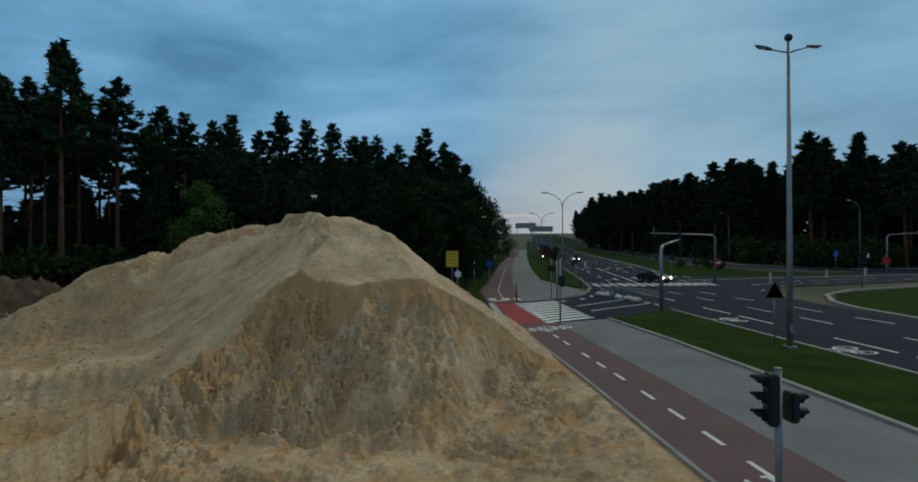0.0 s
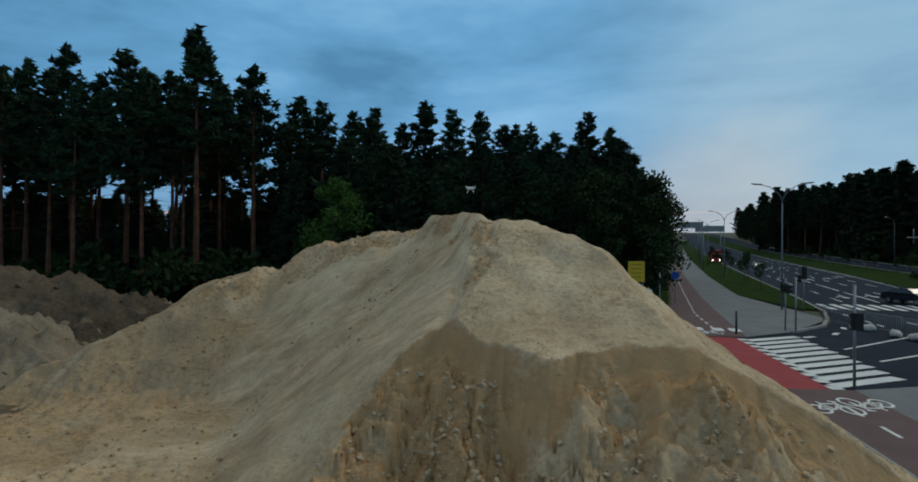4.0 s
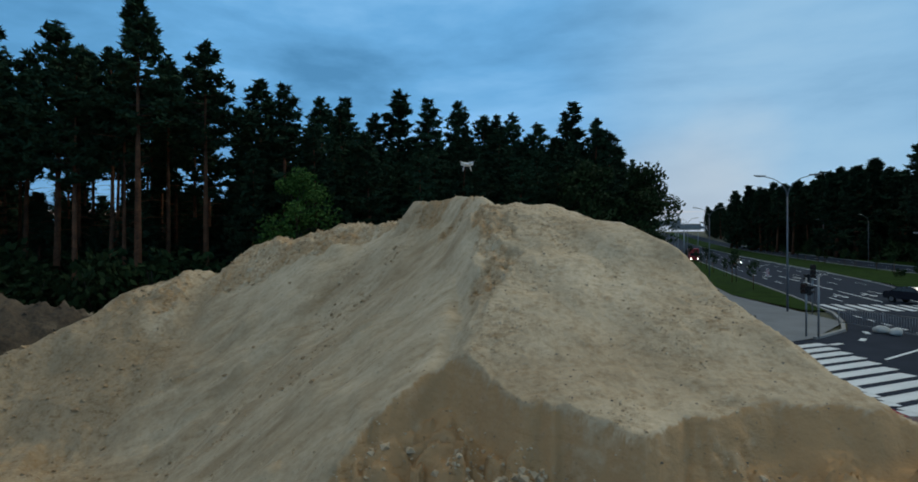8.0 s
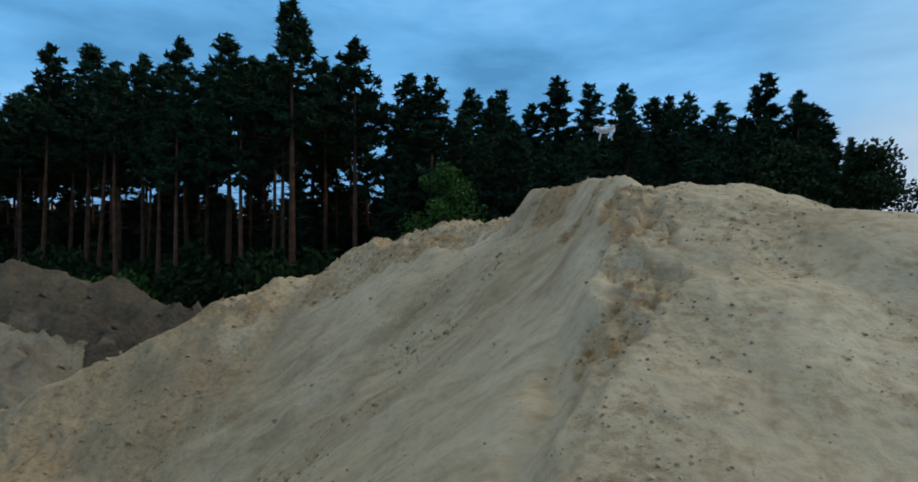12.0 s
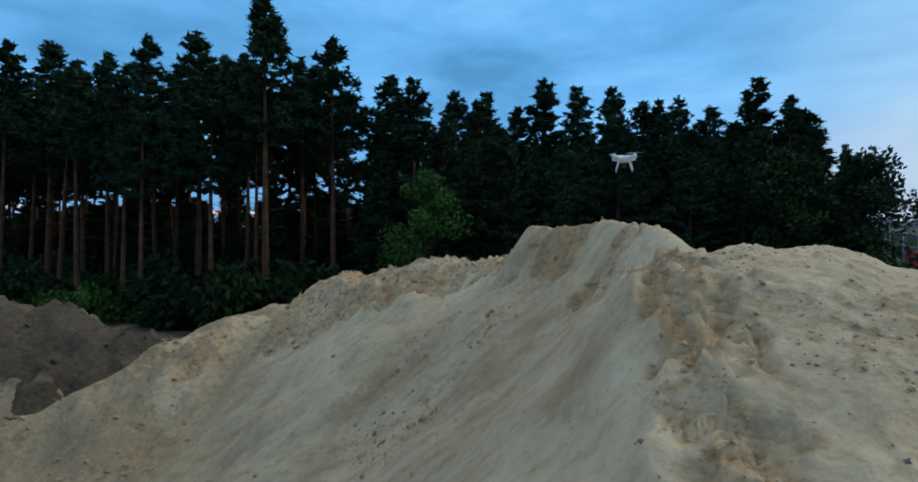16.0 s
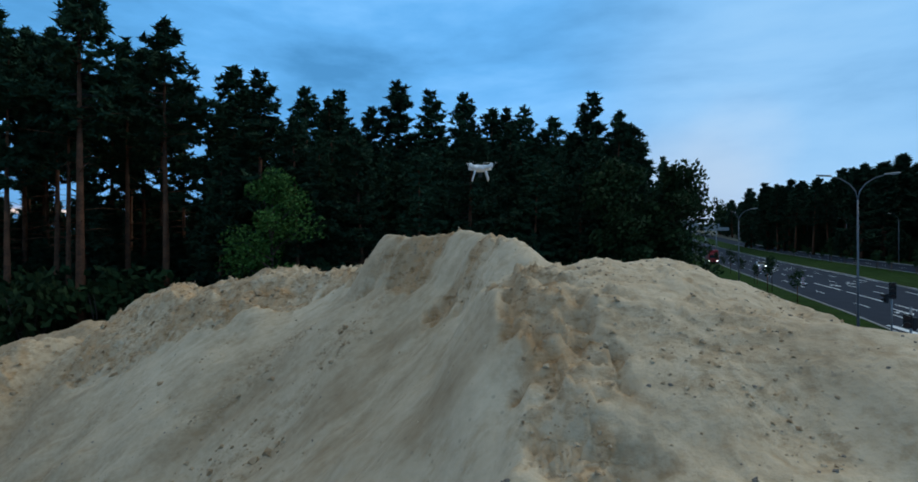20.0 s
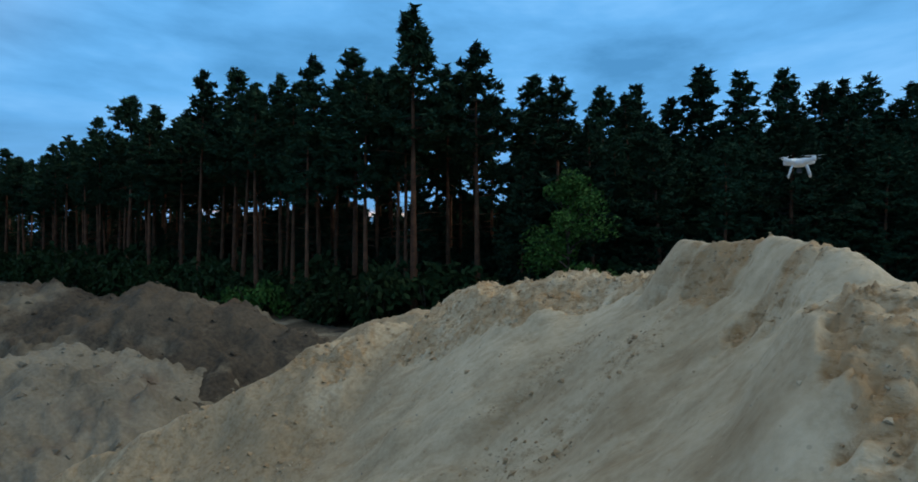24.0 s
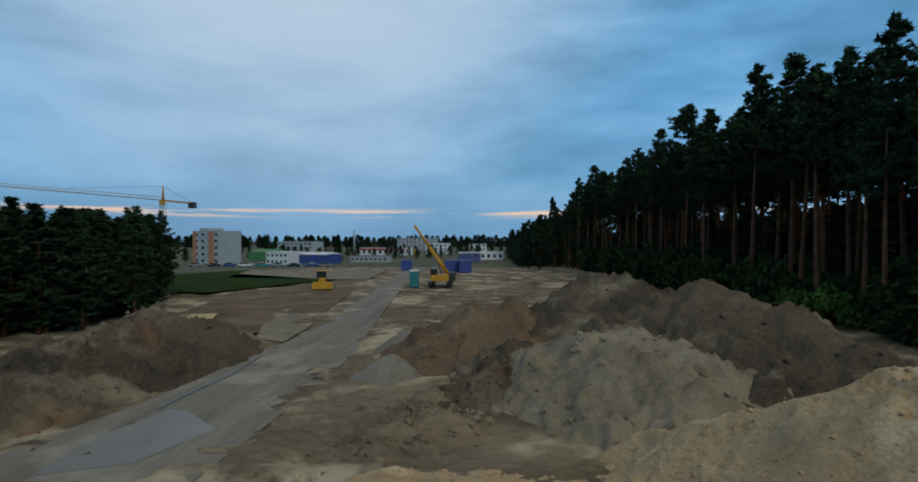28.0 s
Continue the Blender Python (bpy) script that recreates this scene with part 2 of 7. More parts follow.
def patched(m, colour, scale, lo, hi, seed):
    """Patches of another soil over the first, with ragged borders."""
    n, l = m.node_tree.nodes, m.node_tree.links
    b = n["Principled BSDF"]
    src = b.inputs["Base Color"].links[0].from_socket
    co = [x for x in n if x.type == "TEX_COORD"][0]
    mp = n.new("ShaderNodeMapping")
    mp.inputs["Location"].default_value = (seed, seed * 0.7, seed * 1.3)
    l.new(co.outputs["Object"], mp.inputs["Vector"])
    nz = n.new("ShaderNodeTexNoise")
    nz.inputs["Scale"].default_value, nz.inputs["Detail"].default_value = scale, 9.0
    nz.inputs["Roughness"].default_value = 0.62
    l.new(mp.outputs["Vector"], nz.inputs["Vector"])
    mr = n.new("ShaderNodeMapRange")
    mr.inputs["From Min"].default_value, mr.inputs["From Max"].default_value = lo, hi
    l.new(nz.outputs["Fac"], mr.inputs["Value"])
    mx = n.new("ShaderNodeMixRGB")
    mx.inputs["Color2"].default_value = (*colour, 1)
    l.new(mr.outputs["Result"], mx.inputs["Fac"])
    l.new(src, mx.inputs["Color1"])
    l.new(mx.outputs["Color"], b.inputs["Base Color"])


M_CLAY_SAND = mat("damp_sand_clods", (0.44, 0.325, 0.20), 0.95, (0.28, 0.19, 0.11), 3.0, 20.0, 0.4, 0.02, 0.15)
M_GREYSAND = mat("grey_sand", (0.25, 0.213, 0.158), 0.95, (0.14, 0.115, 0.083), 0.5, 8.0, 0.6, 0.08, 0.15)
M_SOIL = mat("dark_soil", (0.118, 0.090, 0.062), 0.95, (0.036, 0.030, 0.024), 0.35, 6.0, 0.8, 0.12, 0.15)
M_CLAY = mat("brown_earth", (0.185, 0.13, 0.085), 0.95, (0.085, 0.058, 0.038), 0.3, 5.0, 0.7, 0.1, 0.15)
M_DIRT = mat("track_dirt", (0.225, 0.20, 0.168), 0.85, (0.125, 0.11, 0.09), 0.4, 6.0, 0.4, 0.04, 0.2, stretch=(0.16, 2.0, 1))
M_SITE = mat("churned_site_ground", (0.21, 0.165, 0.115), 0.95, (0.085, 0.066, 0.045), 0.30, 3.5, 0.9, 0.14, 0.1, stretch=(1.2, 0.65, 1))
M_MUD = mat("wet_mud", (0.17, 0.145, 0.115), 0.35, (0.11, 0.09, 0.07), 0.5, 8.0, 0.2, 0.02, 0.5)
M_GROUND = mat("rough_ground", (0.13, 0.115, 0.08), 0.95, (0.045, 0.055, 0.028), 0.06, 2.0, 0.5, 0.1, 0.15)
M_ASPH = mat("asphalt", (0.024, 0.030, 0.046), 0.95, (0.015, 0.020, 0.031), 0.5, 30.0, 0.15, 0.01, 0.08)
M_PAVE = mat("concrete_paving", (0.185, 0.195, 0.205), 0.9, (0.135, 0.142, 0.15), 0.5, 12.0, 0.15, 0.01)
M_BIKE = mat("reddish_cycle_asphalt", (0.135, 0.085, 0.085), 0.85, (0.10, 0.063, 0.064), 0.6, 25.0, 0.12, 0.01)
M_RED = mat("red_crossing_paint", (0.33, 0.04, 0.045), 0.8, (0.25, 0.03, 0.035), 1.0, 20.0, 0.1, 0.01)
M_WHITE = mat("white_road_paint", (0.72, 0.74, 0.74), 0.7, (0.55, 0.57, 0.57), 1.2, 20.0, 0.05, 0.005)
M_KERB = mat("kerb_concrete", (0.30, 0.30, 0.29), 0.9, (0.2, 0.2, 0.195), 1.0, 15.0, 0.1, 0.01)
M_GRASS = mat("grass", (0.030, 0.057, 0.011), 1.0, (0.012, 0.025, 0.005), 0.5, 16.0, 0.7, 0.06, 0.02)
M_BARK = mat("pine_bark", (0.18, 0.082, 0.046), 0.95, (0.045, 0.028, 0.02), 1.0, 9.0, 0.6, 0.03, 0.05, rnd=0.25)
M_BARKD = mat("grey_bark", (0.07, 0.055, 0.045), 0.95, (0.035, 0.028, 0.024), 1.0, 9.0, 0.6, 0.03, 0.05, rnd=0.25)
M_NEEDLE = mat("pine_needles", (0.038, 0.070, 0.036), 0.9, (0.015, 0.034, 0.018), 1.2, 10.0, 0.0, 0.05, 0.1, rnd=0.25)
M_LEAF = mat("dark_leaves", (0.028, 0.052, 0.016), 0.85, (0.012, 0.026, 0.008), 1.4, 10.0, 0.0, 0.05, 0.15, rnd=0.25)
M_LEAFB = mat("fresh_green_leaves", (0.062, 0.135, 0.026), 0.8, (0.03, 0.068, 0.013), 1.4, 10.0, 0.0, 0.05, 0.15)

patched(M_SOIL, (0.21, 0.172, 0.122), 0.30, 0.53, 0.66, 3.0)
patched(M_SOIL, (0.15, 0.09, 0.055), 0.22, 0.56, 0.68, 9.0)
patched(M_CLAY, (0.075, 0.06, 0.05), 0.28, 0.56, 0.68, 5.0)
patched(M_GREYSAND, (0.15, 0.115, 0.085), 0.35, 0.57, 0.68, 7.0)
patched(M_SITE, (0.40, 0.33, 0.235), 0.25, 0.50, 0.62, 11.0)
patched(M_SITE, (0.075, 0.062, 0.05), 0.30, 0.58, 0.66, 17.0)
patched(M_DIRT, (0.31, 0.285, 0.245), 0.18, 0.55, 0.70, 21.0)


# ---- helpers for meshes ----
def link(name, bm, material, parent=None, label="", smooth=False):
    me = bpy.data.meshes.new(name)
    bm.to_mesh(me)
    bm.free()
    for mm in material if isinstance(material, (list, tuple)) else (material,):
        me.materials.append(mm)
    if smooth:
        me.polygons.foreach_set("use_smooth", [True] * len(me.polygons))
    ob = new(name, me)
    if parent is not None:
        ob.parent = parent
    if label:
        tagged(ob, label=label)
    return ob


part = link


def thing(name, x=0, y=0, z=0, rz=0, label="", category="", group="", kind=""):
    ob = new(name)
    ob.empty_display_size = 0.2
    ob.matrix_world = pose(x, y, z, 0, 0, rz)
    return tagged(ob, label, category, group, kind)


def grid_mesh(name, xs, ys, fz, material, smooth=True, keep=None):
    """A height field over the lines xs and ys; keep(x, y, z) drops faces."""
    X, Y = np.meshgrid(np.array(xs), np.array(ys))
    Z = fz(X, Y)
    nx, ny = len(xs), len(ys)
    verts = np.stack([X.ravel(), Y.ravel(), Z.ravel()], 1)
    i = np.arange(nx * ny).reshape(ny, nx)
    faces = np.stack([i[:-1, :-1].ravel(), i[:-1, 1:].ravel(), i[1:, 1:].ravel(), i[1:, :-1].ravel()], 1)
    if keep is not None:
        ok = keep(verts[:, 0], verts[:, 1], verts[:, 2])
        faces = faces[ok[faces].any(1)]
        used = np.unique(faces)
        remap = np.full(len(verts), -1)
        remap[used] = np.arange(len(used))
        verts, faces = verts[used], remap[faces]
    me = bpy.data.meshes.new(name)
    me.from_pydata(verts.tolist(), [], faces.tolist())
    for mm in material if isinstance(material, (list, tuple)) else (material,):
        me.materials.append(mm)
    if smooth:
        me.polygons.foreach_set("use_smooth", [True] * len(me.polygons))
    me.update()
    return new(name, me)


def hash_grid(ix, iy, seed):
    h = (ix.astype(np.int64) * 374761393 + iy.astype(np.int64) * 668265263 + seed * 974711) & 0x7FFFFFFF
    h = ((h ^ (h >> 13)) * 1274126177) & 0x7FFFFFFF
    return ((h ^ (h >> 16)) & 0xFFFF) / 65535.0


def vnoise(x, y, s, seed=0):
    """Value noise of cell size s, -1 to 1."""
    x, y = x / s, y / s
    ix, iy = np.floor(x), np.floor(y)
    fx, fy = x - ix, y - iy
    fx, fy = fx * fx * fx * (fx * (6 * fx - 15) + 10), fy * fy * fy * (fy * (6 * fy - 15) + 10)
    a, b = hash_grid(ix, iy, seed), hash_grid(ix + 1, iy, seed)
    c, d = hash_grid(ix, iy + 1, seed), hash_grid(ix + 1, iy + 1, seed)
    return ((a * (1 - fx) + b * fx) * (1 - fy) + (c * (1 - fx) + d * fx) * fy) * 2 - 1


def fbm(x, y, s, octaves=4, seed=0, gain=0.5):
    out, amp = 0, 1.0
    for o in range(octaves):
        out = out + amp * vnoise(x * 0.8 - y * 0.6, x * 0.6 + y * 0.8, s, seed + 17 * o)
        x, y, s, amp = x + 5.3, y - 2.7, s * 0.5, amp * gain
    return out


# ---- lie of the land ----
def rise(y):
    d = np.maximum(np.asarray(y, float) - 60, 0)
    return np.where(d < 440, 4e-5 * d * d, 7.744 + 0.0352 * (d - 440))


def ground_z(x, y):
    x, y = np.asarray(x, float), np.asarray(y, float)
    w = np.clip((x + 40) / 40, 0, 1)
    return rise(np.minimum(y, 1000)) * w - 4.0 * np.clip((-x - 115) / 110, 0, 1)


def ridge(x, y, pts, slope, flat=0.0):
    """Height of a ridge along pts (x, y, z), falling off at the slope given."""
    best = np.full(np.shape(x), -50.0)
    for (x0, y0, z0), (x1, y1, z1) in zip(pts[:-1], pts[1:]):
        dx, dy = x1 - x0, y1 - y0
        t = np.clip(((x - x0) * dx + (y - y0) * dy) / (dx * dx + dy * dy), 0, 1)
        d = np.hypot(x - x0 - t * dx, y - y0 - t * dy)
        z = z0 + t * (z1 - z0) - slope * (np.sqrt(d * d + flat * flat) - flat)
        best = np.maximum(best, z)
    return best


def smax(a, b, k=0.3):
    h = np.maximum(k - np.abs(a - b), 0) / k
    return np.maximum(a, b) + h * h * k * 0.25


CREST = [(-6.9, 27.6, 5.72), (-7.6, 28.5, 5.95), (-8.6, 29.4, 5.97), (-9.6, 30.2, 5.88), (-11.6, 31.0, 5.86), (-13, 31.4, 5.61), (-15.5, 32.1, 5.32)]
CAP = [(-8.98, 29.8, 6.46), (-8.2, 29.35, 6.45), (-7.6, 28.95, 6.56), (-7.15, 28.25, 6.44), (-6.75, 27.6, 6.38), (-6.3, 27.0, 6.1)]
TAIL = [(-15.6, 32.2, 4.1), (-17, 33.2, 4.1), (-19.3, 34.5, 4.2), (-22.4, 35, 3.4), (-24, 35.4, 1.6)]
NOSE = [(-7.0, 27.2, 5.6), (-6.85, 26.2, 5.2), (-6.75, 25.0, 4.72), (-6.6, 23.8, 4.25), (-6.7, 22.3, 3.5)]
CROWN = [(-6.3, 26.9, 6.14), (-5.6, 27.05, 6.13), (-5.1, 27.1, 5.98), (-4.6, 27.1, 5.83), (-4.1, 27.2, 5.6), (-3.2, 27.4, 5.2), (-2, 27.6, 4.5), (0, 28, 2.9)]
SPUR = [(-15.8, 32.0, 4.3), (-16.9, 30.6, 4.5), (-17.9, 30.1, 3.95), (-19.4, 28.6, 2.75), (-20.8, 27.3, 1.9), (-22.6, 26, 0.9)]
TOE = [(-21.0, 29.0, 1.3), (-24.2, 30.5, 0.9), (-26.4, 32.2, 0.5)]
SCARP = [(-10.2, 18.5, 0), (-8.2, 20.9, 0), (-7.1, 22.2, 0), (-6.6, 22.45, 0), (-6.1, 22.25, 0), (-5.35, 21.75, 0), (-4.65, 21.35, 0), (-4.1, 21.1, 0), (-3.4, 21.5, 0), (-1.8, 22.05, 0), (-0.6, 22.0, 0), (0.6, 22.1, 0), (2.4, 22.6, 0), (4.0, 23.0, 0)]


def scarp_y(x):
    return np.interp(x, [p[0] for p in SCARP], [p[1] for p in SCARP])


def step_x(y):
    """Foot of the broken step beside the smooth chute."""
    return np.interp(y, [22.5, 24.0, 24.8, 25.5, 26.4, 27.2], [-6.35, -6.3, -6.32, -6.47, -6.8, -7.0])


def pile_parts(x, y):
    wx = x + 0.26 * vnoise(x, y, 1.7, 3) + 0.10 * vnoise(x, y, 0.6, 4)
    wy = y + 0.26 * vnoise(x, y, 1.7, 5) + 0.10 * vnoise(x, y, 0.6, 6)
    crest = ridge(wx, wy, CREST, 0.9, 0.35)
    crest = np.minimum(crest, 5.3 + 1.9 * (wx + 15.3) + 3.0 * np.maximum(wx + 15.3, 0))
    crest = smax(crest, ridge(wx, wy, TAIL, 0.75, 0.5), 0.3)
    # clumps left standing along the top of the shoulder
    along_top = np.exp(-((wx + 12.8) / 2.4) ** 4) * np.clip(1.4 - np.abs(y - np.interp(x, [-15.5, -13, -11.6, -9.6], [32.1, 31.4, 31.0, 30.2])), 0, 1)
    crest = crest + along_top * (0.55 * clod_field(wx, wy, 0.85, 8, 0.9) - 0.05)
    cx, cy = x + 0.10 * fbm(x, y, 0.7, 3, 12), y + 0.10 * fbm(x, y, 0.7, 3, 13)
    crest = smax(crest, ridge(cx, cy, CAP, 1.9, 0.22), 0.06)
    nose = ridge(wx, wy, NOSE, 0.74, 0.2)
    spur = smax(ridge(wx, wy, SPUR, 0.85, 0.2), ridge(wx, wy, TOE, 0.4, 0.5), 0.3)
    crown = ridge(wx, wy, CROWN, 0.6, 0.5)
    # terrace beside the chute, cut by the long flank towards the path
    top = np.interp(wy, [19, 20.5, 21, 22.3, 23.7, 24.8, 25.5, 25.9, 26.6, 28, 34], [2.8, 3.1, 3.3, 3.75, 4.45, 5.05, 5.62, 5.9, 6.0, 5.8, 2.0])
    foot = step_x(y) + 0.16 * vnoise(x, y, 0.8, 9) + 0.07 * vnoise(x, y, 0.3, 10)
    high = np.clip((y - 22.6) / 1.2, 0, 1) * np.clip((27.4 - y) / 0.6, 0, 1)
    step = 0.42 * high * np.clip((x - foot) / 0.2, 0, 1)
    terrace = top - 0.3 * np.maximum(wx + 5.4, 0) * np.clip(y - 25.6, 0, 1) - 0.42 * high + step - 0.75 * np.maximum(foot - x, 0)
    crown = crown - 1.2 * np.maximum(foot - 0.1 - x, 0)
    flank = 0.70 * (4.0 - wx + 0.12 * (y - 20) * (y < 20)) + 0.35 * np.clip((-1.2 - wx) / 2, 0, 1) - 0.2 * np.clip((wx + 3.2) / 1.2, 0, 1) * np.clip((y - 21.8) / 1.5, 0, 1)
    terrace = smax(terrace, crown, 0.3)
    terrace = np.minimum(terrace, flank - 0.18 * np.exp(-((flank - terrace) / 0.5) ** 2))
    z = smax(smax(crest, nose, 0.3), spur, 0.35)
    z = smax(z, terrace, 0.1)
    # slumped face: a sharp edge, a cliff, then rubble at its angle of rest
    edge = scarp_y(x) + 0.20 * vnoise(x, y * 0 + 3, 0.9, 21) + 0.13 * vnoise(x, y * 0 + 5, 0.32, 22) + 0.06 * vnoise(x, y * 0 + 7, 0.12, 20)
    s = edge - y
    lip = np.minimum(np.interp(edge, [19, 20.5, 21, 22.3, 23.7, 25], [2.8, 3.1, 3.3, 3.75, 4.4, 5.0]), 0.70 * (4.0 - x)) - 0.06
    # fans of slid sand between gullies that widen downhill
    fan = np.abs(vnoise(x * (1.0 + 0.10 * s) + 0.25 * s, y * 0.3, 1.5, 23)) - 0.3
    fine = np.abs(vnoise(x + 0.3 * vnoise(x, y, 0.8, 26), y * 0.35, 0.55, 24)) - 0.3
    rill = -0.95 * fan * np.clip(s * 1.3 - 0.2, 0, 1) - 0.16 * fine * np.clip(s * 1.2 - 0.3, 0, 1) + (0.30 * fbm(x, y, 0.9, 4, 25) + 0.26 * (ledges(0.7 * x, y, 0.9, 27) - 0.5)) * np.clip(1.6 * s - 0.3, 0, 1)
    cliff = lip - np.interp(x, [-4.2, -2.5], [2.4, 1.4]) * np.clip(s, 0, 0.30) - 0.80 * np.clip(s - 0.30, 0, None) + rill
    inside = (s > 0) & (x > -9.5)
    face = inside & (cliff < z)
    z = np.where(inside, np.minimum(z, cliff), z)
    return z, s, face


def sand_floor(x, y):
    """Dug-out floor before the heap, with a bench pushed up at its foot and a hollow behind."""
    wx, wy = x + 0.5 * vnoise(x, y, 2.2, 33), y + 0.4 * vnoise(x, y, 1.5, 34)
    kerb_x = np.interp(y, [2, 11.5, 20, 27, 34.2], [5.9, 5.1, 4.5, 3.9, 3.4])
    low = -1.0 + 1.0 * np.clip((x - kerb_x + 5.0) / 4.6, 0, 1) ** 0.8 + 0.07 * fbm(x, y, 3.0, 3, 31) * np.clip(kerb_x - 0.3 - x, 0, 1)
    bench = np.clip((wy - np.interp(wx, [-20, -14, -11, -7, -3], [15.6, 17.2, 17.9, 17.5, 17.0])) / 2.6, 0, 1)
    shelf = np.interp(x, [-26, -18, -14, -10, -6, -2, 2], [0.35, 0.55, 0.45, 0.15, -0.25, -0.6, -0.7]) + 0.12 * fbm(x, y, 2.4, 4, 35)
    bank = 0.22 * np.exp(-((wy - np.interp(wx, [-14, -11, -7, -3], [19.2, 20.2, 19.5, 18.6])) / 0.45) ** 2)
    z = low + bench * np.maximum(shelf + bank - low, 0)
    fade = np.clip((x + 24) / 5, 0, 1)
    return np.where(x > kerb_x + 0.05, -0.12, (z + 0.3) * fade - 0.3)


def clod_field(x, y, s, seed, share):
    """Half-buried rounded lumps, one in a share of the cells of size s; heights in metres."""
    out = np.zeros(np.shape(x))
    gx, gy = np.floor(x / s), np.floor(y / s)
    for i in (-1, 0, 1):
        for j in (-1, 0, 1):
            cx, cy = gx + i, gy + j
            px = (cx + 0.15 + 0.7 * hash_grid(cx, cy, seed)) * s
            py = (cy + 0.15 + 0.7 * hash_grid(cx, cy, seed + 1)) * s
            r = s * (0.28 + 0.34 * hash_grid(cx, cy, seed + 2))
            d2 = ((x - px) ** 2 + (y - py) ** 2) / (r * r)
            on = hash_grid(cx, cy, seed + 3) < share
            out = np.maximum(out, np.where(on, 0.62 * r * np.sqrt(np.maximum(1 - d2, 0)), 0))
    return out


def ledges(x, y, s, seed):
    """Small drops where a crust has slid, 0 to 1 between the drops."""
    h = 2.2 * fbm(x, y, s, 4, seed, 0.5) + 0.9 * y
    return h - np.floor(h)


def broken_share(x, y):
    """Where the dry crust has broken off and rough brown sand lies bare, 0 to 1."""
    wob = 0.30 * fbm(x, y, 0.7, 4, 81, 0.6)
    top_y = np.interp(x, [-15.5, -13, -11.6, -9.6, -8.6], [32.1, 31.4, 31.0, 30.2, 29.4])
    low_y = np.interp(x, [-15.4, -13.5, -12, -10.6, -9.4], [29.9, 29.6, 29.7, 29.9, 29.95])
    shoulder = np.minimum(y - low_y, np.minimum(x + 15.6, -9.5 - x)) * 1.2
    left = 0.65 - np.hypot((x + 8.5) / 0.75, (y - 29.1) / 0.5) * 0.6
    right = 0.65 - np.hypot((x + 7.25) / 0.6, (y - 28.0) / 0.55) * 0.6
    off = x - step_x(y)
    step = np.minimum(0.34 - np.abs(off - 0.22) * 0.9, np.minimum(y - 23.4, 26.9 - y) * 0.6)
    spur = 0.5 - np.hypot((x + 17.2) / 1.2, (y - 30.2) / 1.1) * 0.5
    m = np.maximum.reduce([shoulder, left, right, step, spur])
    return np.clip((m + wob) * 6, 0, 1) * (y < top_y + 0.5)


def smooth_share(x, y):
    """The chute and the long loose flank below the crest."""
    off = step_x(y) - x
    return np.clip((off - 0.05) / 0.35, 0, 1) * np.clip((x + 16.0) / 2, 0, 1) * np.clip((y - 20.5) / 1.5, 0, 1)


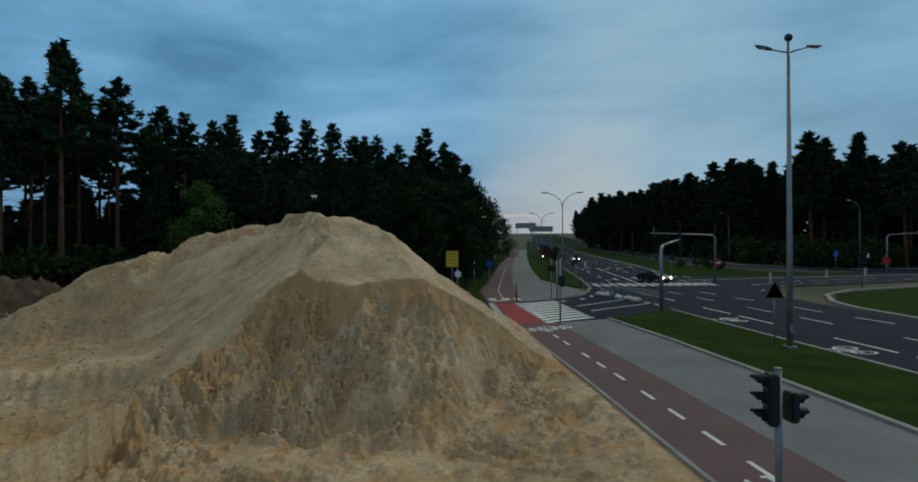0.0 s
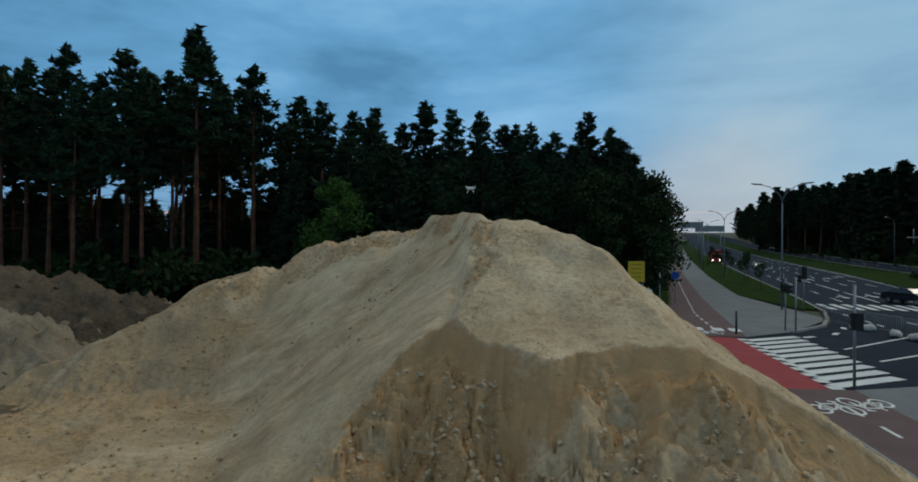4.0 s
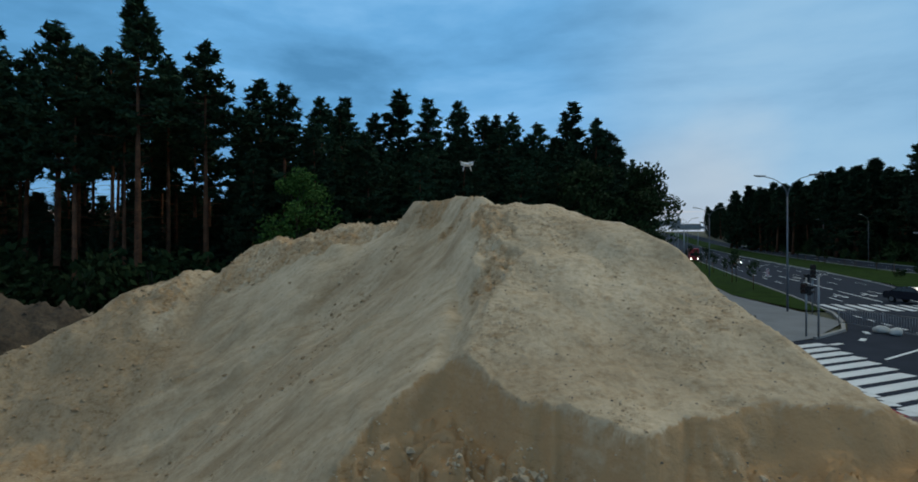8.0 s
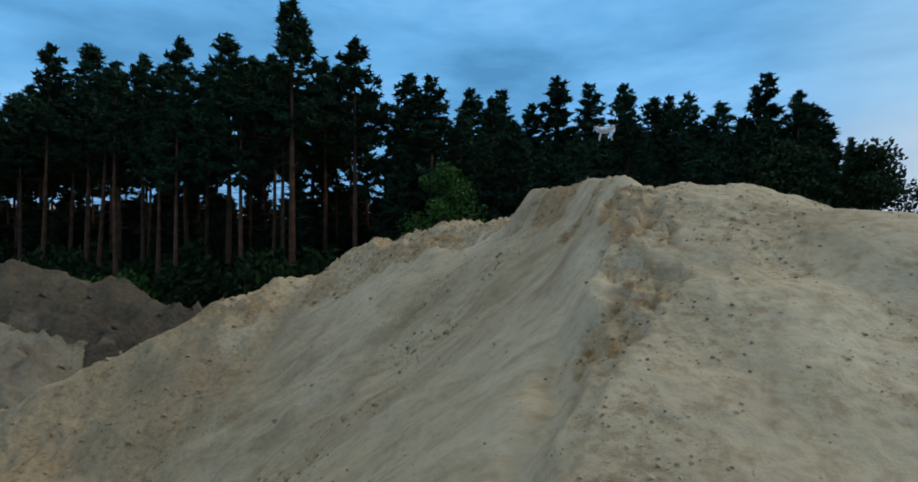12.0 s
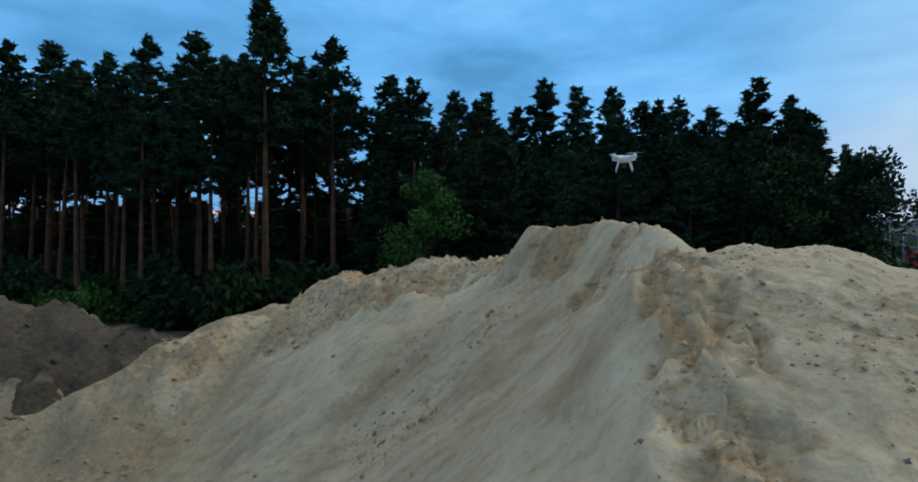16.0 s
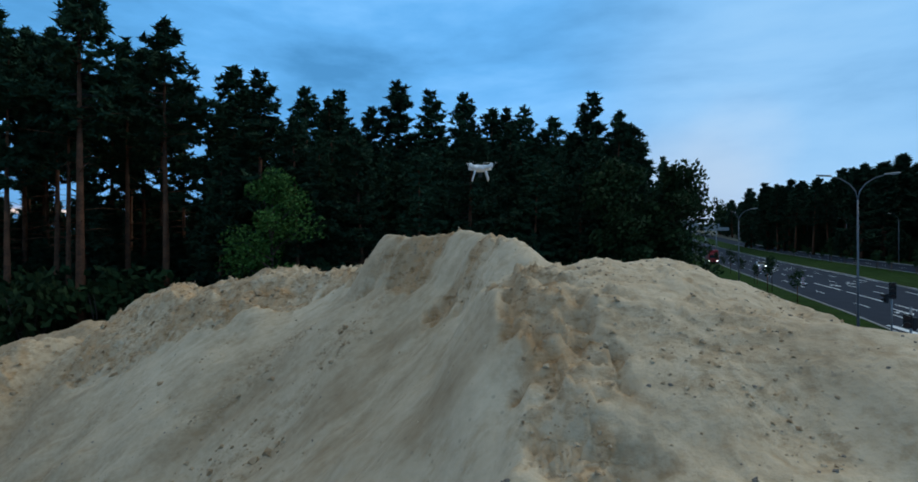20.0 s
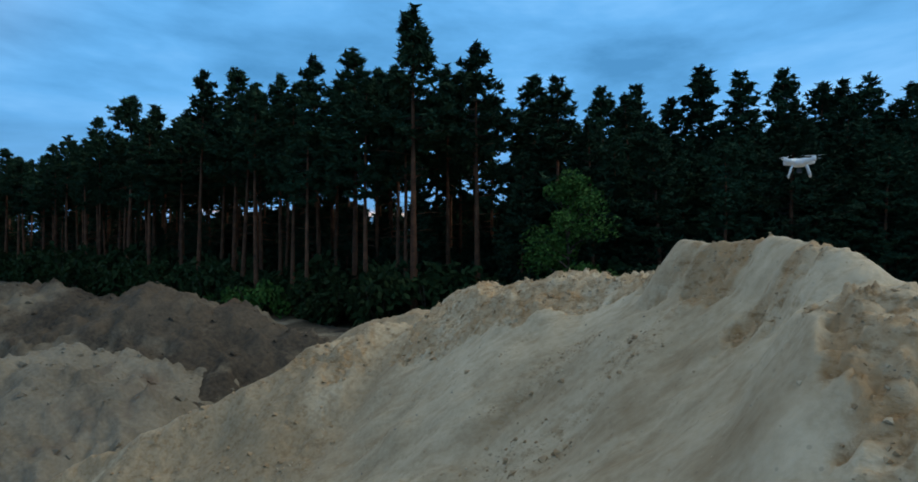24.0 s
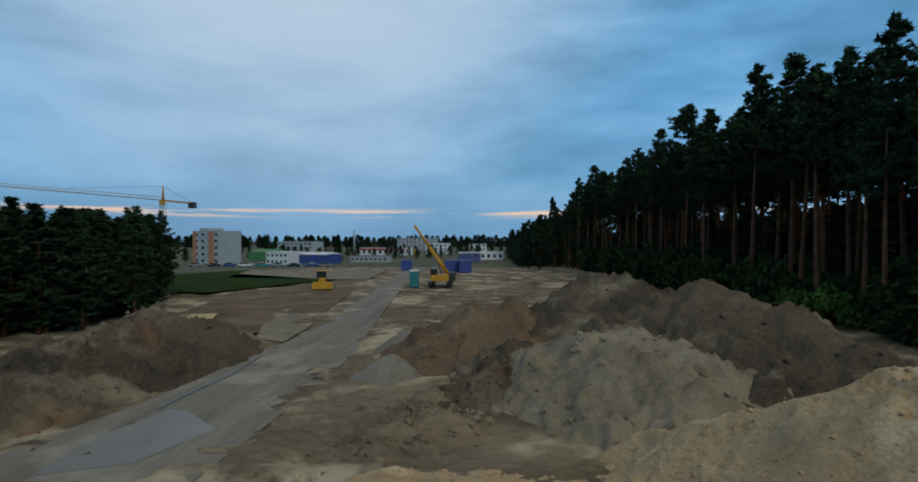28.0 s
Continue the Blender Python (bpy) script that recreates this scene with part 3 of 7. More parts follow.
def sand_z(x, y):
    z, s, face = pile_parts(x, y)
    z = smax(z, sand_floor(x, y), 0.4)
    broken = broken_share(x, y) * (1 - face)
    # loose runs down the smooth flank, clods elsewhere
    u, v = x * 0.38 - y * 0.925, x * 0.925 + y * 0.38
    smooth = smooth_share(x, y) * (1 - broken)
    chute = np.exp(-((step_x(y) - 0.75 - x) / 0.5) ** 2) * np.clip((27.3 - y) / 1.0, 0, 1)
    run = 0.05 * vnoise(u, v * 0.22, 0.45, 41) + 0.025 * vnoise(u, v * 0.25, 0.19, 42)
    slips = np.maximum(vnoise(u + 0.15 * vnoise(x, y, 0.4, 46), v * 0.55, 0.42, 43) - 0.3, 0) + 0.5 * np.maximum(vnoise(u, v * 0.6, 0.2, 45) - 0.35, 0)
    run = (run + 0.22 * slips * np.clip(0.4 + fbm(x, y, 1.8, 2, 47), 0, 1)) * (1 - chute)
    body = fbm(x, y, 1.1, 4, 51, 0.55)
    wx, wy = x + 0.06 * vnoise(x, y, 0.2, 101), y + 0.06 * vnoise(x, y, 0.2, 102)
    # trampled ground with wheel ridges at the foot
    foot = (1 - face) * np.clip((1.2 - z) / 0.8, 0, 1)
    churn = 0.06 * fbm(x, y, 0.7, 4, 55, 0.6) + 0.35 * clod_field(wx, wy, 0.34, 56, 0.3) + 0.4 * clod_field(wx, wy, 0.15, 62, 0.35)
    tyre = 0.035 * np.sin(14 * (x * 0.86 + y * 0.5)) * np.clip(3 * vnoise(x * 0.5 - y * 0.86, x * 0 + 1.0, 1.3, 63) - 1.2, 0, 1)
    # bare brown patches: crumbling relief with small overhung ledges
    crumb = fbm(x, y * 1.3, 0.5, 4, 65, 0.58)
    chip = np.abs(fbm(x, y * 1.5, 0.24, 3, 67, 0.6))
    rough = 0.10 * crumb - 0.07 * chip - 0.05 + 0.11 * (ledges(wx, wy * 1.2, 0.8, 119) - 0.5) + 0.35 * clod_field(wx, wy, 0.26, 120, 0.4)
    # slumped face: rubble and lumps among the slides
    heavy = face * np.clip(s * 2.5, 0, 1) * np.clip(0.55 + 0.9 * fbm(x, y, 1.3, 3, 57) + 0.35 * (x < -5.2), 0.08, 1)
    rubble = clod_field(wx, wy, 0.42, 103, 0.45) + clod_field(wx, wy, 0.2, 107, 0.55) + 0.8 * clod_field(wx, wy, 0.1, 111, 0.6)
    few = clod_field(wx, wy, 0.24, 121, 0.07) + clod_field(wx, wy, 0.12, 125, 0.14)
    slid = np.clip(1.6 * fbm(x, y, 2.0, 2, 115) + 0.25, 0, 1) * np.clip((x - step_x(y)) / 0.5, 0, 1) * (1 - face) * np.clip((y - 22.8) / 1.5, 0, 1)
    grit = np.clip((-14.6 - x) / 1.5, 0, 1) * (z > 0.4) * (1 - broken)
    lumps = 0.040 * body + 0.85 * broken * rough + foot * (churn + tyre) + heavy * (1.0 * rubble + 0.20 * fbm(x, y, 0.55, 4, 78, 0.65))
    lumps = lumps + 0.30 * few * (1 - broken) * (1 - face) + 0.045 * slid * (ledges(wx, wy, 1.0, 117) - 0.6) + 0.02 * slid * fbm(x, y, 0.22, 3, 118)
    lumps = lumps + grit * (0.35 * clod_field(wx, wy, 0.3, 131, 0.35) + 0.5 * clod_field(wx, wy, 0.14, 135, 0.4) + 0.05 * fbm(x, y, 0.6, 4, 139))
    flat = np.clip((np.interp(y, [2, 11.5, 20, 27, 34.2], [5.8, 5.0, 4.4, 3.8, 3.3]) - x) / 0.5, 0, 1)
    return z + (run * smooth + lumps * (1 - 0.75 * smooth)) * flat


def tone_share(x, y, z):
    """Dry pale crust against darker turned sand, drawn out down the smooth flank, with overhang shade painted at the
    slips.
    """
    u, v = x * 0.38 - y * 0.925, x * 0.925 + y * 0.38
    smooth = smooth_share(x, y)
    # the last term darkens the slips to imitate shadow under their small overhangs
    a = 0.58 + 0.14 * vnoise(u, v * 0.18, 0.7, 41) + 0.17 * vnoise(u, v * 0.25, 0.28, 42) + 0.13 * vnoise(u, v * 0.3, 0.1, 44) + 0.18 * fbm(x, y, 2.6, 3, 71) - 0.5 * np.maximum(vnoise(u + 0.15 * vnoise(x, y, 0.4, 46), v * 0.55, 0.42, 43) - 0.35, 0)
    b = 0.52 + 0.22 * fbm(x, y, 1.3, 5, 73, 0.6) + 0.07 * fbm(x, y, 0.25, 2, 75)
    pale = 0.28 * np.clip((z - 2.2) / 2.5, 0, 1) - 0.12
    dirt = -0.75 * np.clip((-14.8 - x) / 1.5, 0, 1) * np.clip(0.7 + 0.8 * fbm(x, y, 1.5, 3, 79), 0, 1.3)
    return np.clip(a * smooth + b * (1 - smooth) + pale + dirt, 0, 1)


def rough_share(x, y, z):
    """Where the surface is crumbled and cracked, weighting its bump and painted crevice shade: broken crust, rubble of
    the slump, the dirty spur, the trampled foot.
    """
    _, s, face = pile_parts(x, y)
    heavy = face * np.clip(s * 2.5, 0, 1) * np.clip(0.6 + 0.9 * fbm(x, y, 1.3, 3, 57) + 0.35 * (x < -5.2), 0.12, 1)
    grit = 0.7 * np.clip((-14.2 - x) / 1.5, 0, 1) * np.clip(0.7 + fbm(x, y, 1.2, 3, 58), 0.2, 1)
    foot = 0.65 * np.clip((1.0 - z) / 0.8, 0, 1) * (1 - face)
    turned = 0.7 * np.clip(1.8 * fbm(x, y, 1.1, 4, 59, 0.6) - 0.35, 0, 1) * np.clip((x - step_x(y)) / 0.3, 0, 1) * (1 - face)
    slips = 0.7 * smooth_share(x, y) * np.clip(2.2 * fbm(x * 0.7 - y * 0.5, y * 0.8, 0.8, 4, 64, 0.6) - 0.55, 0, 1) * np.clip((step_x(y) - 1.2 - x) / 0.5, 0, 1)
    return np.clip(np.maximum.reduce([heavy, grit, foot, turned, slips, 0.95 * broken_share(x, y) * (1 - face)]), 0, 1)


def damp_share(x, y, z):
    """Where damp brown sand lies bare: under the lip of the slump, its gullies, the broken crust, the dug-out floor."""
    _, s, face = pile_parts(x, y)
    streak = vnoise(x * (1.0 + 0.10 * s) + 0.25 * s, y * 0.3, 1.5, 23)
    gully = np.clip(0.55 - 2.2 * np.abs(streak), 0, 1) + 0.5 * np.clip(0.4 - 2.0 * np.abs(vnoise(x, y * 0.35, 0.55, 24)), 0, 1)
    lip = np.clip(1.5 - 1.5 * s, 0, 1)
    west = np.clip((-4.6 - x) / 1.0, 0, 1) * np.clip(1.5 - 0.35 * s, 0, 1) * 0.8
    d = face * np.clip(lip + 0.85 * gully * np.clip(1.4 - 0.25 * s, 0, 1) + west + 0.20 + 0.55 * fbm(x, y, 0.9, 5, 61, 0.65), 0, 1.0)
    d = d + 0.75 * np.clip((-0.35 - z) / 0.4, 0, 1) * (1 - face) * np.clip(0.8 + 0.5 * fbm(x, y, 2.0, 3, 77), 0, 1)
    d = d + 0.25 * np.clip((0.8 - z) / 0.5, 0, 1) * (1 - face) * np.clip(0.4 + fbm(x, y, 1.8, 4, 80), 0, 1)
    d = d + 0.55 * broken_share(x, y) * (1 - face) * np.clip(0.9 + 0.4 * fbm(x, y, 0.5, 3, 68), 0.3, 1.3)
    return np.clip(d + 0.08 * fbm(x, y, 1.6, 3, 66), 0, 1)


def field(x0, x1, y0, y1, step):
    return np.arange(x0, x1 + step, step), np.arange(y0, y1 + step, step)


# large ground sheet, finer near the place
def spread(a, b, fine, far):
    inner = np.arange(a, b + fine, fine)
    out, d, p = [], fine, b
    while p < far:
        d *= 1.25
        p += d
        out.append(p)
    lo, d, p = [], fine, a
    while p > -far:
        d *= 1.25
        p -= d
        lo.append(p)
    return np.array(lo[::-1] + list(inner) + out)


tagged(grid_mesh("ground", spread(-120, 120, 4, 2800), spread(-60, 200, 4, 2800), lambda x, y: ground_z(x, y) - 0.05 - 1.5 * ((x > -27) & (x < 6) & (y > 7) & (y < 33)), M_GROUND),
       "bare sandy earth with thin grass, reaching the horizon", "ground", kind="structure")
xs = np.concatenate([np.arange(-25.5, -16, 0.08), np.arange(-16, -10, 0.05), np.arange(-10, -3, 0.03), np.arange(-3, 5.65, 0.07)])
ys = np.concatenate([np.arange(6.5, 12, 0.08), np.arange(12, 21, 0.06), np.arange(21, 30, 0.03), np.arange(30, 38.5, 0.06)])
heap = tagged(grid_mesh("sand_mound", xs, ys, sand_z, M_SAND), "tall heap of pale excavated sand with a slumped brown face", "sand pile")
co = np.empty(len(heap.data.vertices) * 3)
heap.data.vertices.foreach_get("co", co)
co = co.reshape(-1, 3)
tone = heap.data.attributes.new("tone", "FLOAT", "POINT")
tone.data.foreach_set("value", tone_share(co[:, 0], co[:, 1], co[:, 2]))
run = heap.data.attributes.new("run", "FLOAT", "POINT")
run.data.foreach_set("value", smooth_share(co[:, 0], co[:, 1]) * (1 - broken_share(co[:, 0], co[:, 1])))
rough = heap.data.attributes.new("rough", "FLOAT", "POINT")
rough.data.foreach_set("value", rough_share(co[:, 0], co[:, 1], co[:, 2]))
damp = heap.data.attributes.new("damp", "FLOAT", "POINT")
damp.data.foreach_set("value", damp_share(co[:, 0], co[:, 1], co[:, 2]))

# ---- stones and clods lying loose on the sand ----
def strew(name, n, small, large, material, label, share, seed, area=(-20, 4.5, 9, 33), height=sand_z, category="stones"):
    rs = np.random.RandomState(seed)
    x, y = rs.uniform(*area[:2], n * 6), rs.uniform(*area[2:], n * 6)
    ok = rs.uniform(0, 1, n * 6) < share(x, y)
    x, y = x[ok][:n], y[ok][:n]
    z = height(x, y)
    size = small + (large - small) * rs.uniform(0, 1, len(x)) ** 4
    unit = np.array([(1, 0, 0), (-0.5, 0.87, 0), (-0.5, -0.87, 0), (0.5, 0.5, 0.75), (-0.7, 0.1, 0.7), (0.3, -0.6, 0.8)])
    tri = np.array([(0, 1, 3), (1, 4, 3), (1, 2, 4), (2, 5, 4), (2, 0, 5), (0, 3, 5), (3, 4, 5)])
    v = unit[None] * size[:, None, None] * rs.uniform(0.7, 1.3, (len(x), 6, 3))
    a = rs.uniform(0, 6.28, len(x))
    c, sn = np.cos(a)[:, None], np.sin(a)[:, None]
    v = np.stack([v[..., 0] * c - v[..., 1] * sn + x[:, None], v[..., 0] * sn + v[..., 1] * c + y[:, None], v[..., 2] - size[:, None] * 0.25 + z[:, None]], -1)
    f = tri[None] + 6 * np.arange(len(x))[:, None, None]
    me = bpy.data.meshes.new(name)
    me.from_pydata(v.reshape(-1, 3).tolist(), [], f.reshape(-1, 3).tolist())
    me.materials.append(material)
    return tagged(new(name, me), label, category, kind="stuff")


M_STONE = mat("field_stone", (0.24, 0.20, 0.16), 0.85, (0.13, 0.11, 0.09), 6.0, 30.0, 0.3, 0.01, 0.3)
strew("loose_stones", 5200, 0.006, 0.024, M_STONE, "small dark stones strewn over the sand heap",
        lambda x, y: np.clip(0.25 + 0.6 * (x > -6.3) + 0.5 * fbm(x, y, 2.0, 3, 91), 0.04, 1), 5)
M_PALE_CLOD = mat("dry_sand_clods", (0.58, 0.465, 0.32), 0.95, (0.42, 0.32, 0.21), 3.0, 20.0, 0.4, 0.02, 0.15)


def lie(x, y):
    return rough_share(x, y, sand_z(x, y))


strew("sand_clods", 9000, 0.008, 0.028, M_CLAY_SAND, "crumbled clods of damp sand on the heap",
        lambda x, y: np.clip(lie(x, y) - 0.1, 0.02, 1), 6, (-12, 4, 17, 31))
strew("sand_clods", 9000, 0.008, 0.030, M_PALE_CLOD, "crumbled clods of dry sand on the heap",
        lambda x, y: np.clip(lie(x, y) - 0.05, 0.03, 1), 7, (-16, 4, 17, 32))
strew("sand_clods", 4500, 0.02, 0.085, M_PALE_CLOD, "damp lumps slid down the slumped face",
        lambda x, y: (scarp_y(x) - y > 0.3) * np.clip(lie(x, y) - 0.2, 0.02, 1), 8, (-9, 3, 16.5, 22.3))
strew("sand_clods", 4500, 0.015, 0.085, M_CLAY_SAND, "grey dirt clods on the low spur and the trampled foot",
        lambda x, y: np.clip(lie(x, y) - 0.1, 0.02, 1), 9, (-24, -9, 15, 33))

# ---- roads ----
def strip(name, left, right, material, z=0.0, thick=0.0, n=1, label="", category="", kind="structure"):
    """A band between two polylines with the same number of points, on the lie of the land."""
    bm = bmesh.new()
    rows = []
    for k in range(len(left) - 1):
        for j in range(n):
            t = j / n
            rows.append([tuple(a[c] + (b[c] - a[c]) * t for c in (0, 1)) for a, b in ((left[k], left[k + 1]), (right[k], right[k + 1]))])
    rows.append([left[-1][:2], right[-1][:2]])
    prev = None
    for (a, b) in rows:
        va = bm.verts.new((a[0], a[1], float(ground_z(a[0], a[1])) + z))
        vb = bm.verts.new((b[0], b[1], float(ground_z(b[0], b[1])) + z))
        cur = [va, vb]
        if thick:
            cur += [bm.verts.new((a[0], a[1], va.co.z - thick)), bm.verts.new((b[0], b[1], vb.co.z - thick))]
        if prev:
            bm.faces.new((prev[0], prev[1], cur[1], cur[0]))
            if thick:
                bm.faces.new((prev[2], prev[0], cur[0], cur[2]))
                bm.faces.new((prev[1], prev[3], cur[3], cur[1]))
        elif thick:
            bm.faces.new((cur[0], cur[1], cur[3], cur[2]))
        prev = cur
    bmesh.ops.recalc_face_normals(bm, faces=bm.faces)
    ob = link(name, bm, material)
    return tagged(ob, label, category, kind=kind)


def kx(y):
    """The near kerb of the main carriageway."""
    y = np.asarray(y, float)
    return np.where(y < 50, 18.2 - 0.062 * y, 14.7 + 0.115 * np.maximum(y - 60, 0))


FARY = [60, 75, 95, 125, 165, 215, 280, 360, 460, 600, 800]


def along(off, ys):
    return [(float(kx(y)) + off, y) for y in ys]


def kerb(name, pts, w=0.22, h=0.14, label="pale concrete kerb stones edging the road"):
    """A low kerb along a polyline, on the lie of the land."""
    lo, hi = [], []
    for k, p in enumerate(pts):
        a, b = Vector(pts[max(k - 1, 0)]), Vector(pts[min(k + 1, len(pts) - 1)])
        d = (b - a).normalized()
        nrm = Vector((-d.y, d.x)) * w / 2
        lo.append((p[0] + nrm.x, p[1] + nrm.y))
        hi.append((p[0] - nrm.x, p[1] - nrm.y))
    return strip(name, lo, hi, M_KERB, h, h + 0.1, n=3, label=label, category="kerb")


strip("road_main", [(17.9, 3), (17.0, 20), (15.3, 46), (14.7, 60)] + along(0, FARY[1:]), [(32, 3), (30.2, 20), (29, 46), (31.2, 64)] + along(16.5, FARY[1:]), M_ASPH, 0.02, n=4, label="dark new asphalt carriageway with white lane markings", category="road")
strip("road_side", [(-6, 46.5), (5, 48), (8.5, 49.5), (11.5, 53), (13.2, 57), (14.6, 62)], [(-6, 34), (5, 34.4), (9.5, 36.2), (13, 39), (15.2, 42), (15.8, 44)], M_ASPH, 0.012, n=3, label="asphalt side road mouth at the junction", category="road")
strip("road_cross", [(30, 84), (45, 90), (70, 97), (260, 140)], [(29, 52), (36, 63), (55, 70), (260, 110)], M_ASPH, 0.016, n=3, label="asphalt cross road with painted islands", category="road")
BIKE_L, BIKE_R = [(5.9, 2), (5.1, 11.5), (4.5, 20), (3.9, 27), (3.4, 34.2)], [(8.7, 2), (7.8, 11.5), (7.2, 20), (6.6, 27), (6.1, 34.6)]
PAVE_R = [(12.6, 2), (11.8, 11.5), (11.2, 21), (10.6, 28), (9.6, 36.3)]
strip("cycle_path", BIKE_L, BIKE_R, M_BIKE, 0.05, n=2, label="reddish asphalt cycle path with white dashes", category="path")
strip("pavement", BIKE_R, PAVE_R, M_PAVE, 0.055, n=2, label="grey concrete-paved footway", category="pavement")
strip("grass_verge", PAVE_R, [(17.8, 2), (17.3, 11.5), (16.7, 21), (16.2, 28), (15.4, 41)], M_GRASS, 0.11, n=4, label="mown green grass verge", category="grass")
strip("crossing_red", [(3.4, 34.2), (2.9, 46.5)], [(5.3, 34.5), (4.6, 46.5)], M_RED, 0.03, n=3, label="red painted cycle crossing", category="road marking")
FAR_L = [(2.4, 46.5), (2.2, 58), (3.8, 72), (7.5, 110), (15, 180), (27, 280)]
FAR_M = [(5.2, 46.8), (5.8, 58), (6.8, 72), (10.3, 110), (18, 180), (30, 280)]
FAR_R = [(8.4, 49.6), (13.0, 57), (11.0, 76), (14.0, 110), (21.7, 180), (33.5, 280)]
strip("cycle_path_far", FAR_L, FAR_M, M_BIKE, 0.05, n=4, label="reddish cycle path running on beside the forest", category="path")
strip("pavement_far", FAR_M, FAR_R, M_PAVE, 0.055, n=4, label="grey paved footway by the junction", category="pavement")
strip("grass_verge_far", [(13.0, 63.5), (11.0, 76), (14.0, 110), (21.7, 180), (33.5, 280), (60, 500)], [(14.6, 63.5), (16.3, 76), (20.2, 110), (28.3, 180), (39.8, 280), (65, 500)], M_GRASS, 0.09, n=4, label="grass verge with young trees", category="grass")
strip("grass_strip", [(-8, 47), (-9, 58), (-6, 75), (3, 110), (10, 180)], [(2.2, 47), (2.0, 58), (3.6, 72), (7.3, 110), (14.8, 180)], M_GRASS, 0.02, n=4, label="rough grass between cycle path and forest", category="grass")
strip("grass_median", [(31, 84), (34.5, 95)] + along(16.8, FARY[3:]), [(58, 92), (52, 100)] + along(29, FARY[3:]), M_GRASS, 0.10, n=4, label="broad grass median with saplings", category="grass")
strip("road_second", [(90, 97), (60, 101)] + along(29.3, FARY[3:]), [(110, 108), (74, 106)] + along(40, FARY[3:]), M_ASPH, 0.03, n=4, label="second carriageway beyond the median", category="road")
strip("grass_bank", [(110, 109), (74, 107)] + along(40.5, FARY[3:8]), [(120, 116), (84, 116)] + along(50, FARY[3:8]), M_GRASS, 0.06, n=4, label="grass bank below the far wood", category="grass")
strip("grass_corner", [(29.6, 28), (29.4, 40), (31, 46), (36, 54)], [(90, 20), (90, 50), (90, 62), (56, 65)], M_GRASS, 0.11, n=6, label="grass corner with a pale kerb", category="grass")
strip("grass_island", [(32, 79), (45, 84.5), (62, 89.5)], [(30.2, 75), (40, 78.5), (60, 84)], M_GRASS, 0.11, n=3, label="narrow grass island in the junction", category="grass")
kerb("kerb_1", [(17.8, 2), (17.3, 11.5), (16.7, 21), (16.2, 28), (15.4, 41)])
kerb("kerb_2", PAVE_R)
kerb("kerb_3", [(8.4, 49.5), (11.3, 53), (12.9, 57), (14.4, 62)] + along(-0.1, FARY[1:8]))
kerb("kerb_4", [(30.2, 82.5), (33.5, 95)] + along(16.7, FARY[3:8]))
kerb("kerb_5", [(29.4, 20), (29.3, 36), (29.6, 42), (31, 47), (34.5, 53), (40, 58), (56, 65), (90, 76)], 0.4)
kerb("kerb_6", [(30, 74.6), (40, 78), (60, 83.6), (100, 96)], 0.3)
kerb("kerb_7", [(62, 100.5)] + along(29.2, FARY[3:8]), 0.3)
kerb("kerb_8", [(110, 108), (74, 106)] + along(40.2, FARY[3:8]), 0.5)
kerb("kerb_9", BIKE_L, 0.12, 0.08)

# ---- earthworks beyond the heap ----
gx = np.concatenate([np.arange(-190, -70, 1.2), np.arange(-70, 4.6, 0.4)])
gy = np.concatenate([np.arange(-34, -6, 1.0), np.arange(-6, 47, 0.4)])


def site_z(x, y):
    t = np.clip((y - np.interp(x, [-190, -96, -47, -14], [-1, 6.2, 11.5, 9.5])) / 3.2, -1, 1)
    rut = 0.09 * np.sin(x * 4.2 + 0.25 * y + 2.2 * vnoise(x, y, 7, 3)) * np.exp(-((y - 18) / 6) ** 2) * np.clip((-x - 8) / 6, 0, 1) * np.clip(0.6 + vnoise(x, y, 5, 9), 0, 1)
    return ground_z(x, y) + (0.10 * fbm(x, y, 2.6, 5, 131) + 0.10 * fbm(x, y, 9, 2, 135) + 0.12 + rut) * np.abs(t) ** 1.5 - 0.03 - 1.5 * np.clip((x + 19) / 4, 0, 1) * np.clip((y - 6) / 3, 0, 1)


site = tagged(grid_mesh("ground_site", gx, gy, site_z, M_SITE), "churned sandy building ground with tyre ruts", "ground", kind="structure")
strip("site_track", [(-19.5, 6.6), (-27.5, 8), (-47, 9), (-67, 7.3), (-96, 4.8), (-180, -2)], [(-19.5, 13.8), (-27, 14), (-37, 13.9), (-53.5, 12.1), (-96.5, 8), (-180, 1)], M_DIRT, 0.09, n=4, label="pale packed-dirt haul track with tyre marks", category="dirt track")


